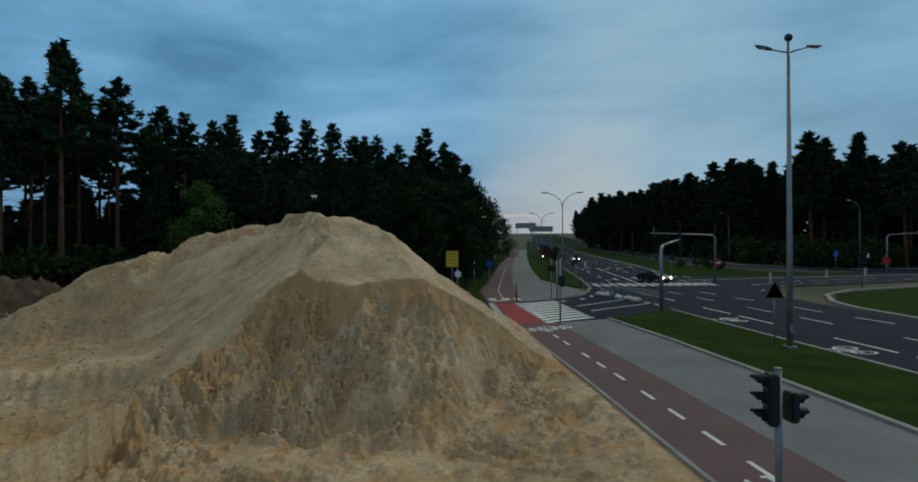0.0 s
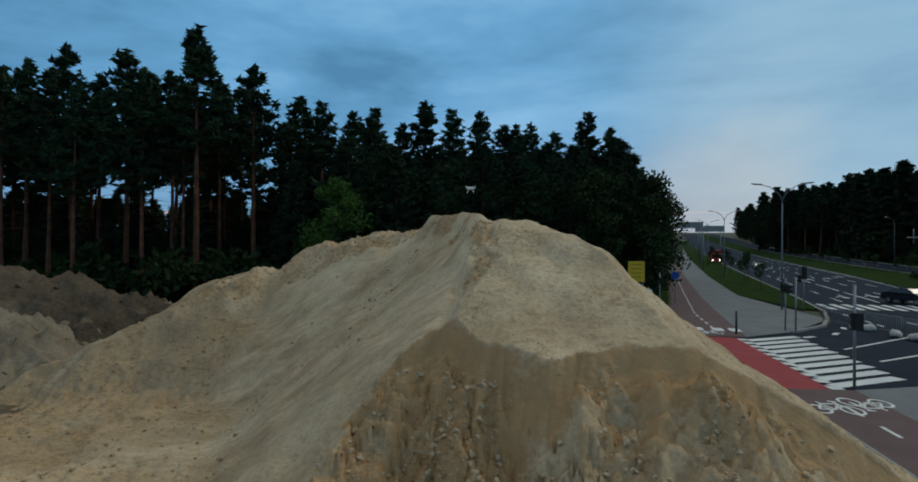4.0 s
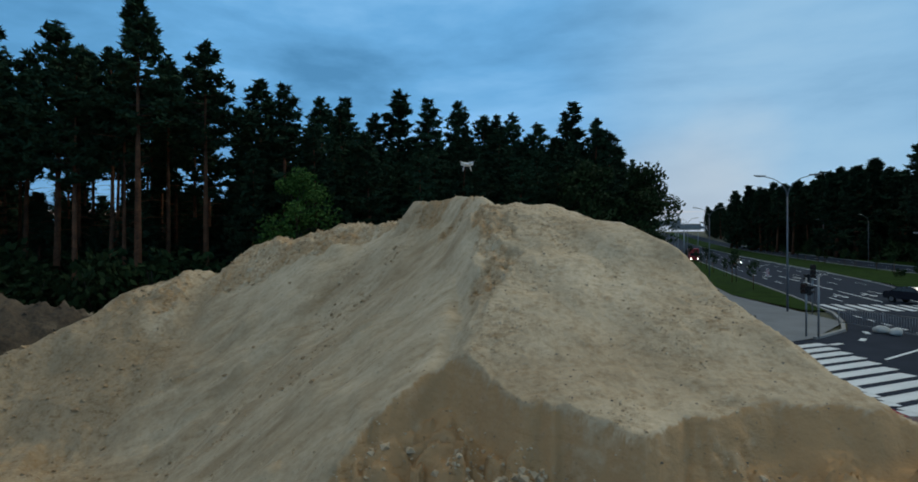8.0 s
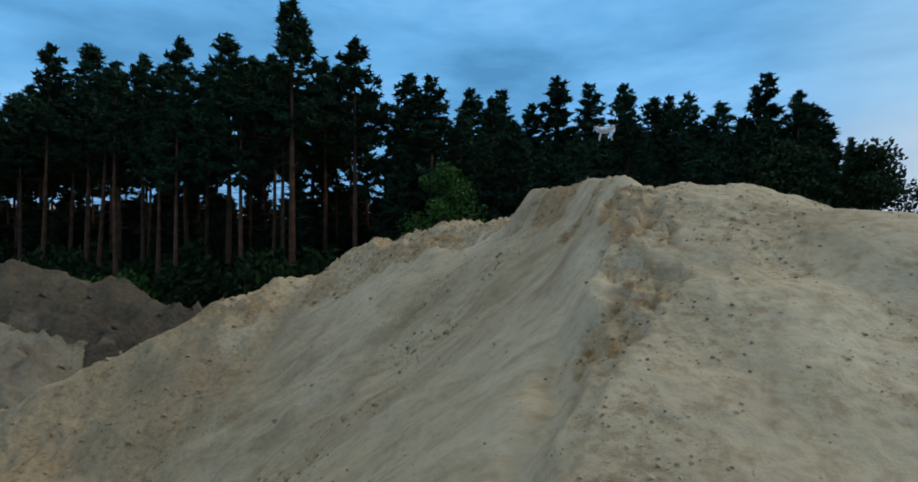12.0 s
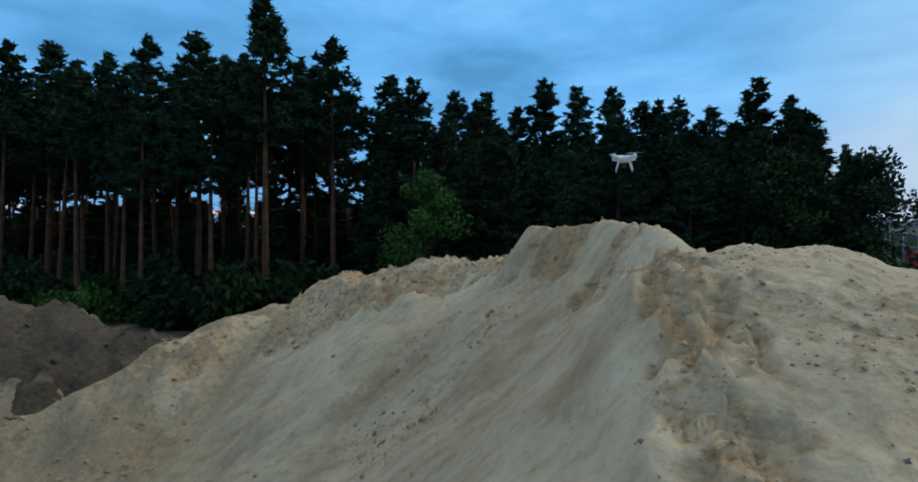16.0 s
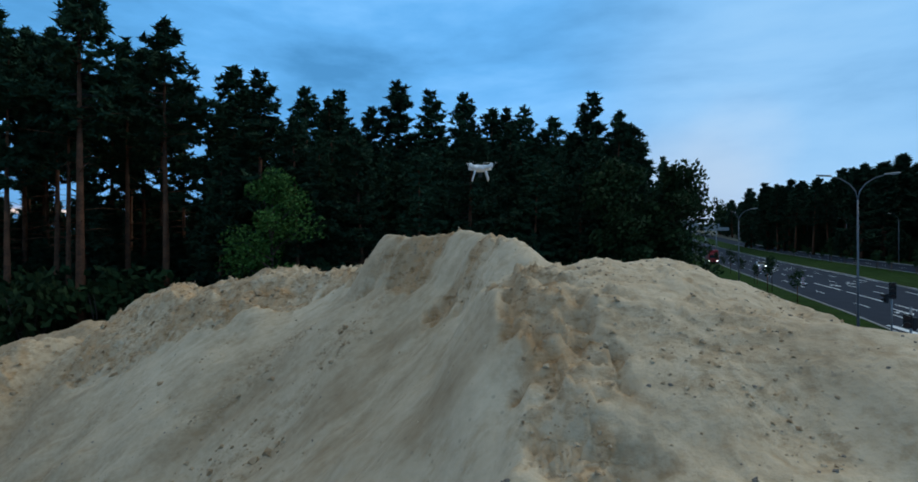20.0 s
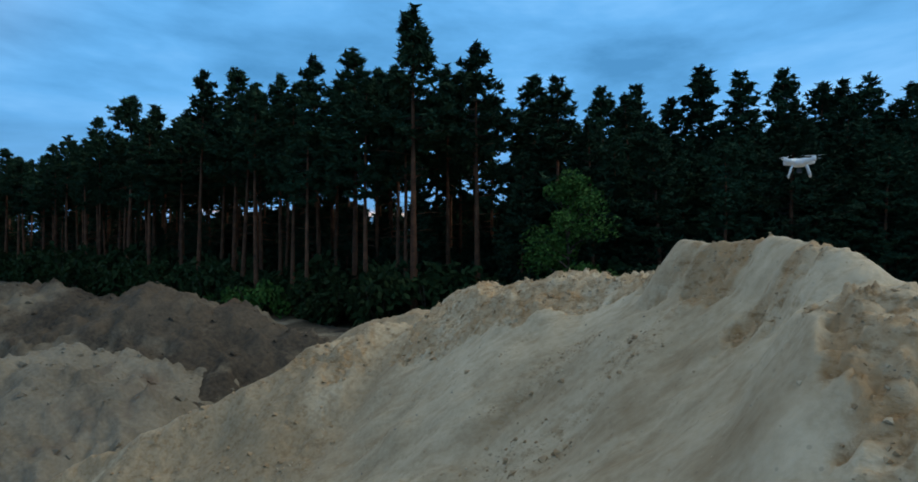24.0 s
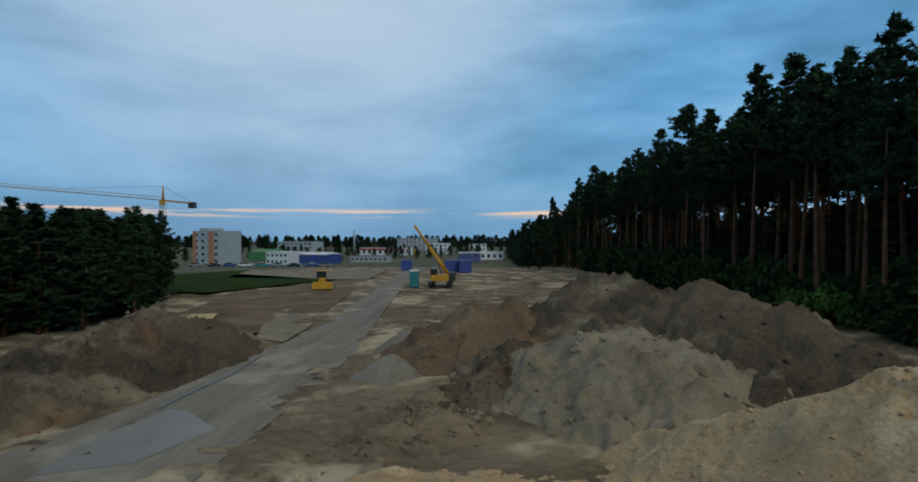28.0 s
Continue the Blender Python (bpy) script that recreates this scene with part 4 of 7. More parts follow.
def mound(name, pts, slope, material, label, step=0.3, seed=0, flat=0.5, rough=0.30, category="soil mound", clods=900):
    px, py, pz = zip(*pts)
    r = max(pz) / slope + 2
    gx, gy = field(min(px) - r, max(px) + r, min(py) - r, max(py) + r, step)

    def fz(x, y):
        wx = x + 0.5 * vnoise(x, y, 2.6, seed) + 0.16 * vnoise(x, y, 0.9, seed + 1)
        wy = y + 0.5 * vnoise(x, y, 2.6, seed + 2) + 0.16 * vnoise(x, y, 0.9, seed + 3)
        z = ridge(wx, wy, pts, slope, flat)
        lump = rough * (fbm(x, y, 1.6, 5, seed + 4, 0.6) + 1.2 * np.maximum(fbm(x, y, 0.8, 4, seed + 9, 0.6) - 0.25, 0))
        return np.maximum(z + lump, -0.4)

    if clods:
        strew("soil_clods", clods, 0.03, 0.2, material, "crumbled clods on the " + category, lambda x, y: 0.35 + 0.5 * (fz(x, y) > 0.2), seed,
              (min(px) - r, max(px) + r, min(py) - r, max(py) + r), lambda x, y: np.maximum(fz(x, y), ground_z(x, y)), "clods")
    return tagged(grid_mesh(name, gx, gy, fz, material, keep=lambda x, y, z: z > -0.35), label, category)


mound("soil_mound", [(-23.5, 36.5, 1.6), (-28, 34.2, 2.9), (-31, 32.6, 4.1), (-33, 31.9, 4.5), (-35, 30.3, 3.8), (-38.4, 28.3, 4.45), (-42, 25.6, 2.3)], 0.55, M_SOIL, "long dark mound of dug topsoil below the trees", step=0.14, seed=61)
mound("soil_mound", [(-34, 19.0, 1.2), (-36.5, 21.0, 2.9), (-39.5, 23.5, 2.7), (-43, 25, 2.0), (-50, 26, 1.4)], 0.55, M_CLAY, "brown sandy earth mound along the track", step=0.16, seed=71)
mound("soil_mound", [(-27.5, 20.5, 0.35), (-29.5, 21.6, 1.0), (-31.5, 22.8, 1.7)], 0.55, M_SOIL, "low dark soil mound in front of the sand", step=0.14, seed=76)
mound("soil_mound", [(-24, 18.2, 0.25), (-25.2, 19.4, 0.55), (-27, 19.6, 0.5)], 0.4, M_SITE, "low ridge of pushed-up brown earth", step=0.14, seed=78)
mound("sand_mound", [(-30.5, 24.0, 1.7), (-29.4, 25.4, 2.35), (-28.2, 27.2, 2.7), (-27.0, 28.4, 2.4)], 0.52, M_GREYSAND, "pale grey sand mound with a scraped front", step=0.11, seed=81, category="sand mound")
mound("soil_mound", [(-17, 3.0, 1.0), (-25.7, 3.4, 1.8), (-31, 3.5, 2.3), (-35.3, 3.6, 2.75), (-38, 5.4, 1.6)], 0.6, M_SOIL, "dark soil mound on the far side of the track", step=0.15, seed=95)
mound("gravel_mound", [(-31.5, 16.5, 1.0), (-32.3, 16.8, 1.1)], 0.75, M_DIRT, "small rounded heap of grey gravel", step=0.14, seed=101, rough=0.05, category="gravel heap", clods=0)
mound("gravel_mound", [(-38, 16.3, 1.0), (-39, 16.6, 1.1)], 0.7, M_DIRT, "small rounded heap of grey gravel", step=0.14, seed=105, rough=0.05, category="gravel heap", clods=0)

# ---- trees ----
def tube(bm, pts, radii, sides=6, mat_i=0):
    """A round limb through pts."""
    prev = None
    for k, (p, r) in enumerate(zip(pts, radii)):
        p = Vector(p)
        d = (Vector(pts[min(k + 1, len(pts) - 1)]) - Vector(pts[max(k - 1, 0)])).normalized()
        u = d.orthogonal().normalized()
        v = d.cross(u)
        ring = [bm.verts.new(p + r * (math.cos(2 * math.pi * j / sides) * u + math.sin(2 * math.pi * j / sides) * v)) for j in range(sides)]
        if prev:
            # keep rings aligned with the least twist
            o = min(range(sides), key=lambda s: (ring[s].co - prev[0].co).length)
            ring = ring[o:] + ring[:o]
            for j in range(sides):
                f = bm.faces.new((prev[j], prev[(j + 1) % sides], ring[(j + 1) % sides], ring[j]))
                f.material_index = mat_i
        else:
            bm.faces.new(ring[::-1]).material_index = mat_i
        prev = ring
    bm.faces.new(prev).material_index = mat_i


def blade_cloud(name, centres, radii, n, material, seed, width=0.27):
    """Brushes of n needle blades about each centre, as one mesh."""
    rs = np.random.RandomState(seed)
    c = np.repeat(np.array(centres), n, 0)
    r = np.repeat(np.array(radii), n)[:, None]
    d = rs.normal(0, 1, c.shape) * (1, 1, 0.65) + (0, 0, 0.3)
    d /= np.linalg.norm(d, axis=1)[:, None]
    side = np.cross(d, rs.normal(0, 1, c.shape))
    side *= width * r / (np.linalg.norm(side, axis=1)[:, None] + 1e-6)
    c = c + rs.normal(0, 0.12, c.shape) * r
    v = np.stack([c - d * r * 0.25 + side, c - d * r * 0.25 - side, c + d * r], 1).reshape(-1, 3)
    me = bpy.data.meshes.new(name)
    me.vertices.add(len(v))
    me.vertices.foreach_set("co", v.ravel())
    me.loops.add(len(v))
    me.loops.foreach_set("vertex_index", np.arange(len(v)))
    me.polygons.add(len(v) // 3)
    me.polygons.foreach_set("loop_start", np.arange(0, len(v), 3))
    me.materials.append(material)
    me.update(calc_edges=True)
    return me


def pine_meshes(seed, height, bare, width, dense, blades=9, puff=1.0):
    """Trunk, limbs and crown of a Scots pine: uneven whorls of limbs that lift at their tips and carry flat sprays."""
    rng = random.Random(seed)
    bend = (rng.uniform(-0.6, 0.6), rng.uniform(-0.6, 0.6))

    def axis(h):
        t = h / height
        return Vector((bend[0] * t * t, bend[1] * math.sin(2.2 * t), h))

    bm = bmesh.new()
    r0 = 0.0105 * height
    hs = [height * k / 9 for k in range(10)]
    tube(bm, [axis(h) for h in hs], [r0 * (1.3 if k == 0 else 1 - 0.9 * k / 9) for k in range(10)], 7)
    for _ in range(18):  # dead snags below the crown
        h = rng.uniform(0.3, max(bare, 0.32) + 0.08) * height
        a = rng.uniform(0, 6.28)
        L = rng.uniform(0.4, 2.0)
        b = axis(h)
        e = b + Vector((math.cos(a) * L, math.sin(a) * L, rng.uniform(-0.5, 0.25)))
        tube(bm, [b, (b + e) / 2 + Vector((0, 0, 0.1)), e], [0.035, 0.02, 0.008], 3)
    trunk = bmesh_to(bm, "trunk", M_BARK)
    centres, radii = [], []
    limb = bmesh.new()
    lobes = [(rng.uniform(0, 6.28), rng.uniform(bare, 1), rng.uniform(-0.45, 0.5)) for _ in range(12)]
    h = bare * height
    while h < height * 0.985:
        t = (h / height - bare) / (1 - bare)
        env = width * (min(1.0, 0.45 + 2.2 * t) * (1 - t) ** 0.85 + 0.03)
        for _ in range(rng.randint(4, 6) if t < 0.9 else 3):
            a = rng.uniform(0, 6.28)
            swell = 1 + min(1.0, 2.2 * (1 - t)) * sum(w * math.exp(-((h / height - lh) / 0.12) ** 2) * max(0, math.cos(a - la)) for la, lh, w in lobes)
            L = max(0.25, env * swell * rng.uniform(0.55, 1.1))
            rise_ = rng.uniform(-0.12, 0.18) + 0.75 * t * t
            b = axis(h)
            d = Vector((math.cos(a), math.sin(a), rise_))
            mid = b + d * L * 0.55 - Vector((0, 0, 0.05 * L))
            e = b + d * L + Vector((0, 0, 0.16 * L))
            tube(limb, [b, mid, e], [0.03 + 0.012 * L, 0.022, 0.008], 3)
            side = Vector((-math.sin(a), math.cos(a), 0))
            for k in range(max(2, int(dense * (1 + 2.6 * L)))):
                u = 0.28 + 0.78 * rng.random() ** 0.75
                p = mid + (e - mid) * ((u - 0.55) / 0.45) if u > 0.55 else b + (mid - b) * (u / 0.55)
                p = p + side * rng.gauss(0, 0.22) * L * u + Vector((0, 0, rng.gauss(0.06, 0.10)))
                centres.append(tuple(p))
                radii.append(puff * rng.uniform(0.26, 0.48))
        h += rng.uniform(0.35, 0.8) * (1 - 0.45 * t) * height / 20
    for k in range(4):
        centres.append(tuple(axis(height - 0.22 * k)))
        radii.append(0.22 + 0.05 * k)
    branches = bmesh_to(limb, "branches", M_BARKD)
    return trunk, branches, blade_cloud("crown", centres, radii, blades, M_NEEDLE, seed)


def bmesh_to(bm, name, *mats):
    me = bpy.data.meshes.new(name)
    bm.to_mesh(me)
    bm.free()
    for mm in mats:
        me.materials.append(mm)
    me.polygons.foreach_set("use_smooth", [True] * len(me.polygons))
    return me


def leaf_cloud(seed, blobs, n, size, material, name="crown"):
    """Leaves spread through overlapping uneven clouds (x, y, z, r)."""
    rng = random.Random(seed)
    verts, faces = [], []
    for _ in range(n):
        x, y, z, r = rng.choice(blobs)
        d = Vector((rng.gauss(0, 1), rng.gauss(0, 1), rng.gauss(0, 1))).normalized() * r * rng.random() ** 0.45
        c = Vector((x, y, z)) + Vector((d.x, d.y, d.z * 0.85))
        nrm = Vector((rng.gauss(0, 1), rng.gauss(0, 1), rng.gauss(0.6, 1))).normalized()
        u = nrm.orthogonal().normalized() * size * rng.uniform(0.6, 1.2)
        v = nrm.cross(u) * 0.7
        i = len(verts)
        verts.extend([tuple(c - u), tuple(c - v * 0.8), tuple(c + u), tuple(c + v * 0.8)])
        faces.append((i, i + 1, i + 2, i + 3))
    me = bpy.data.meshes.new(name)
    me.from_pydata(verts, [], faces)
    me.materials.append(material)
    return me


PINES = [pine_meshes(11, 20, 0.58, 2.8, 1.7), pine_meshes(12, 20, 0.52, 3.0, 1.7), pine_meshes(13, 20, 0.63, 2.7, 1.7), pine_meshes(17, 20, 0.58, 3.0, 1.6),
         pine_meshes(14, 20, 0.30, 3.2, 1.5), pine_meshes(15, 20, 0.06, 3.4, 1.3), pine_meshes(16, 20, 0.14, 3.1, 1.4)]


def pine(x, y, height, kind, turn, label, z=0.0, lean=0.0, group="pines at the forest edge", fat=1.0):
    root = new("pine_tree")
    s = height / 20
    root.matrix_world = pose(x, y, z, lean, lean * 0.6, turn) @ Matrix.Diagonal((s * fat, s * fat, s, 1))
    tagged(root, label, "pine tree", group)
    for nm, me in zip(("trunk", "limb_frame", "crown"), PINES[kind]):
        o = new(nm, me)
        o.parent = root
    return root


TALL = "tall pine with a bare reddish trunk and dark crown"
DENSE = "dense dark pine branched almost to the ground"
YOUNG = "young dark conifer of the grove beside the site"
rng = random.Random(5)
U = rng.uniform
taken = []


def edge_y(x):
    """The edge of the forest from the earthworks round to the road."""
    return np.interp(x, [-300, -127, -76, -60, -34, -24, -10, 0], [38, 43, 44.5, 46.5, 49, 56, 63, 68])


def set_pine(x, y, h, kind, label, fat=1.0):
    taken.append((x, y))
    pine(x, y, h - float(ground_z(x, y)) + 0.1, kind, U(0, 360), label, float(ground_z(x, y)) - 0.1, U(-1, 1), fat=fat)


# the trees that stand out on the skyline
set_pine(-34.9, 49.6, 22.7, 0, "tallest pine of the edge, with a long bare reddish trunk", 1.3)
for k, (x, y, h) in enumerate(((-217, 43.3, 22), (-151.6, 43, 22), (-126.5, 42.6, 22), (-140, 48.7, 22), (-122.7, 48.7, 21.7), (-125, 52.7, 21.1),
                               (-90.8, 46.2, 22.7), (-75.8, 44.5, 22.7), (-79, 48.6, 22.7), (-61.7, 46.2, 23.0), (-59.4, 48.6, 23.3), (-63.5, 53.5, 22.7),
                               (-53, 50, 21.6), (-51.2, 53.1, 23.7), (-42.8, 50.5, 21.8), (-45.7, 55.5, 22.1), (-38.3, 56.9, 21.0), (-32.2, 53.4, 20.5))):
    set_pine(x, y, h, (0, 2, 1, 3)[k % 4], TALL, (1.05, 1.15, 1.3)[k % 3])
for k, (x, y, h) in enumerate(((-31.3, 59, 19.5), (-27.5, 56.7, 18.0), (-27.9, 63.3, 19), (-26.7, 68.1, 19.1), (-34, 84, 24), (-29, 81, 21.2), (-25.2, 81, 23.8), (-21.8, 81, 22.6), (-18.8, 81, 22.6),
                               (-16, 81, 20.6), (-13.2, 81, 20.2), (-10.7, 81, 20.4), (-8.4, 81, 19.3), (-5, 81, 21.3), (-2.5, 81, 19.5), (-0.5, 81.5, 18.0))):
    set_pine(x, y, h, (4, 6, 5)[k % 3], DENSE, (1.45, 1.6, 1.3)[k % 3])


def plant(n, fx, fy, hmin, hmax, kinds, gap, label, group="pines at the forest edge", fat=1.0):
    made = 0
    for _ in range(n * 14):
        if made >= n:
            break
        x = fx()
        y = fy(x)
        if any((x - a) ** 2 + (y - b) ** 2 < gap * gap for a, b in taken):
            continue
        taken.append((x, y))
        pine(x, y, rng.uniform(hmin, hmax), rng.choice(kinds), rng.uniform(0, 360), label, float(ground_z(x, y)) - 0.1, rng.uniform(-1.5, 1.5), group, fat * rng.uniform(0.9, 1.15))
        made += 1


plant(34, lambda: U(-120, -36), lambda x: edge_y(x) + U(-0.5, 5), 18, 21, (0, 1, 2, 3), 2.8, TALL, fat=1.1)
plant(30, lambda: U(-300, -105), lambda x: edge_y(x) + U(0, 10), 18, 22, (0, 1, 2, 3), 4.5, TALL, fat=1.1)
plant(58, lambda: U(-130, -36), lambda x: edge_y(x) + U(5, 22), 18.5, 21.5, (0, 1, 2, 3), 2.9, TALL, fat=1.1)
plant(26, lambda: U(-33, -2), lambda x: edge_y(x) + U(0, 8), 12.5, 15.5, (4, 5, 6), 3.0, DENSE, fat=1.3)
plant(46, lambda: U(-33, -4), lambda x: edge_y(x) + U(7, 28), 14.5, 17.5, (4, 5, 6), 3.0, DENSE, fat=1.35)
plant(8, lambda: U(-7, 1), lambda x: edge_y(x) + U(2, 10), 12, 14, (5, 6), 2.4, DENSE)
plant(40, lambda: U(-72, -28), lambda x: np.interp(x, [-75, -50, -31, -25], [-19, -6, -9, -12]) - U(0, 10), 7.5, 9.8, (5, 6), 2.2, YOUNG, "conifers of the grove", 1.7)

LOD = [pine_meshes(21, 20, 0.40, 3.3, 0.42, 9, 1.5), pine_meshes(22, 20, 0.04, 3.5, 0.34, 9, 1.6), pine_meshes(23, 20, 0.10, 3.2, 0.36, 9, 1.6)]


def arrays(me):
    """Vertices and triangles of a mesh."""
    v = np.empty(len(me.vertices) * 3)
    me.vertices.foreach_get("co", v)
    me.calc_loop_triangles()
    t = np.empty(len(me.loop_triangles) * 3, int)
    me.loop_triangles.foreach_get("vertices", t)
    return v.reshape(-1, 3), t.reshape(-1, 3)


def joined_wood(name, trees, sets, label, category="wood"):
    """Many trees (x, y, height, set, turn, fat) joined into one mass."""
    data = [[arrays(me) for me in s] for s in sets]
    V, T, M, n = [], [], [], 0
    for x, y, h, k, turn, fat in trees:
        s = h / 20
        c, d = math.cos(turn), math.sin(turn)
        z0 = float(ground_z(x, y)) - 0.1
        for mi, (v, t) in zip((0, 1, 2), data[k]):
            w = np.empty_like(v)
            w[:, 0] = x + fat * s * (c * v[:, 0] - d * v[:, 1])
            w[:, 1] = y + fat * s * (d * v[:, 0] + c * v[:, 1])
            w[:, 2] = z0 + s * v[:, 2]
            V.append(w)
            T.append(t + n)
            M.append(np.full(len(t), mi))
            n += len(v)
    V, T, M = np.concatenate(V), np.concatenate(T), np.concatenate(M)
    me = bpy.data.meshes.new(name)
    me.vertices.add(len(V))
    me.vertices.foreach_set("co", V.ravel())
    me.loops.add(T.size)
    me.loops.foreach_set("vertex_index", T.ravel())
    me.polygons.add(len(T))
    me.polygons.foreach_set("loop_start", np.arange(0, T.size, 3))
    for mm in (M_BARK, M_BARKD, M_NEEDLE):
        me.materials.append(mm)
    me.polygons.foreach_set("material_index", M)
    me.update(calc_edges=True)
    return tagged(new(name, me), label, category, kind="stuff")


def scatter(n, fx, fy, h0, h1, kinds, fat=1.0):
    out = []
    for _ in range(n):
        x = fx()
        out.append((x, float(fy(x)), U(h0, h1), rng.choice(kinds), U(0, 6.28), fat * U(0.85, 1.2)))
    return out


inner = scatter(150, lambda: U(-150, -33), lambda x: edge_y(x) + U(4, 24), 5.5, 10.5, (1, 2), 1.9)
inner += scatter(150, lambda: U(-150, -34), lambda x: edge_y(x) + U(22, 46), 10, 13, (1, 2), 1.7)
inner += scatter(60, lambda: U(-34, 1), lambda x: 84 + U(0, 14), 15.5, 18.5, (1, 2), 1.6)
inner += scatter(70, lambda: U(-34, -6), lambda x: edge_y(x) + U(22, 46), 15, 18, (0, 1, 2), 1.3)
inner += scatter(80, lambda: U(-34, -4), lambda x: edge_y(x) + U(3, 26), 8, 13, (1, 2), 1.5)
inner += scatter(40, lambda: U(-10, 22), lambda x: max(80, 60 + (x + 8) * 9) + U(0, 30), 11, 16, (1, 2), 1.4)
inner += scatter(110, lambda: U(-340, -110), lambda x: edge_y(x) + U(1, 30), 9, 20, (0, 1, 2), 1.5)
joined_wood("forest_interior", inner, LOD, "dark close-set pines deeper in the forest")
far = scatter(190, lambda: U(72, 130), lambda x: U(118, 330), 25, 29, (0, 0, 1, 2), 1.5)
far += scatter(70, lambda: U(84, 170), lambda x: U(104, 150), 22.5, 25.5, (0, 0, 1, 2), 1.5)
far += scatter(120, lambda: U(72, 120), lambda x: U(116, 280), 5, 11, (1, 2), 2.0)
far += [(float(kx(y)) + U(47, 90), y, U(25, 31), rng.choice((0, 1, 2)), U(0, 6), 1.4) for y in np.linspace(200, 620, 150)]
joined_wood("far_wood", far, LOD, "dark pine wood across the road")
grove = scatter(130, lambda: U(-75, -25), lambda x: np.interp(x, [-75, -50, -31, -25], [-20, -7, -11, -14]) - U(0, 24), 7.5, 9.8, (1, 2), 1.9)
joined_wood("grove_interior", grove, LOD, "dark conifers filling the grove")


def blobs(seed, n, rx, rz, z0, r):
    g = random.Random(seed)
    return [(g.uniform(-rx, rx), g.uniform(-rx, rx), z0 + g.uniform(0, rz), g.uniform(0.6, 1.0) * r) for _ in range(n)]


SHRUBS = [leaf_cloud(s, blobs(s, 9, 1.1, 1.4, 0.5, 0.8), 900, 0.16, M_LEAF, "foliage") for s in (201, 202, 203)]
SHRUB_B = leaf_cloud(204, blobs(204, 9, 1.0, 1.2, 0.5, 0.7), 900, 0.14, M_LEAFB, "foliage")


def stems(seed, n, h):
    g = random.Random(seed)
    bm = bmesh.new()
    for _ in range(n):
        a = g.uniform(0, 6.28)
        tube(bm, [(0.08 * math.cos(a), 0.08 * math.sin(a), -0.1), (0.5 * math.cos(a), 0.5 * math.sin(a), h * 0.5), (0.9 * math.cos(a), 0.9 * math.sin(a), h)], [0.03, 0.02, 0.008], 4)
    return bmesh_to(bm, "woody_base", M_BARKD)


STEMS = stems(210, 6, 1.5)


def shrub(x, y, s, mesh, label, group="shrubs at the forest edge"):
    root = new("shrub")
    root.matrix_world = pose(x, y, float(ground_z(x, y)), 0, 0, rng.uniform(0, 360)) @ Matrix.Diagonal((s, s, s * rng.uniform(0.9, 1.3), 1))
    tagged(root, label, "shrub", group)
    for nm, me in (("woody_base", STEMS), ("foliage", mesh)):
        new(nm, me).parent = root


for _ in range(150):
    x = rng.uniform(-140, -1)
    shrub(x, float(edge_y(x)) + rng.uniform(-1.5, 4.5), rng.uniform(1.0, 2.3), rng.choice(SHRUBS), "leafy dark green shrub below the pines")
for _ in range(5):
    x = rng.uniform(-75, -25)
    shrub(x, float(edge_y(x)) + rng.uniform(-3, 1), rng.uniform(0.9, 1.5), SHRUB_B, "fresh green shrub at the forest edge")
for _ in range(60):
    y = rng.uniform(110, 330)
    shrub(float(kx(y)) + rng.uniform(46, 52), y, rng.uniform(1.6, 3.0), rng.choice(SHRUBS), "dark shrub before the far wood", "shrubs before the far wood")
for _ in range(26):
    y = rng.uniform(100, 112)
    shrub(rng.uniform(70, 112), y + 6, rng.uniform(1.6, 2.6), rng.choice(SHRUBS), "dark shrub before the far wood", "shrubs before the far wood")
for x, y, s in ((46, 100, 0.7), (48, 108, 0.9), (44, 112, 0.6), (50, 118, 0.7)):
    shrub(x, y, s, SHRUBS[1], "small dark shrub on the median", "median shrubs")


def broadleaf(x, y, h, r, seed, material, label, leaves=5200, low=0.3, size=0.2):
    g = random.Random(seed)
    root = thing("broadleaf_tree", x, y, float(ground_z(x, y)), 0, label, "tree")
    bm = bmesh.new()
    tube(bm, [(0, 0, -0.2), (0.1, 0, h * 0.3), (-0.1, 0.1, h * 0.6), (0, 0, h * 0.9)], [0.018 * h, 0.014 * h, 0.009 * h, 0.02], 7)
    bl = []
    for k in range(18):
        t = low + (1 - low) * (k + 0.5) / 18
        a = g.uniform(0, 6.28)
        reach = r * math.sin(min(1, (1 - t) * 2.2 + 0.15) * 1.5) * g.uniform(0.5, 1.0)
        e = (reach * math.cos(a), reach * math.sin(a), h * t)
        tube(bm, [(0, 0, h * t * 0.8), (e[0] * 0.6, e[1] * 0.6, h * t * 0.93), e], [0.006 * h, 0.004 * h, 0.01], 4)
        bl.append((*e, r * g.uniform(0.28, 0.46)))
        bl.append((e[0] * 0.45, e[1] * 0.45, h * t, r * g.uniform(0.25, 0.4)))
    bl.append((0, 0, h * 0.95, r * 0.3))
    part("trunk", bm, M_BARKD, root)
    cr = new("crown", leaf_cloud(seed + 1, bl, leaves, size, material))
    cr.parent = root
    return root


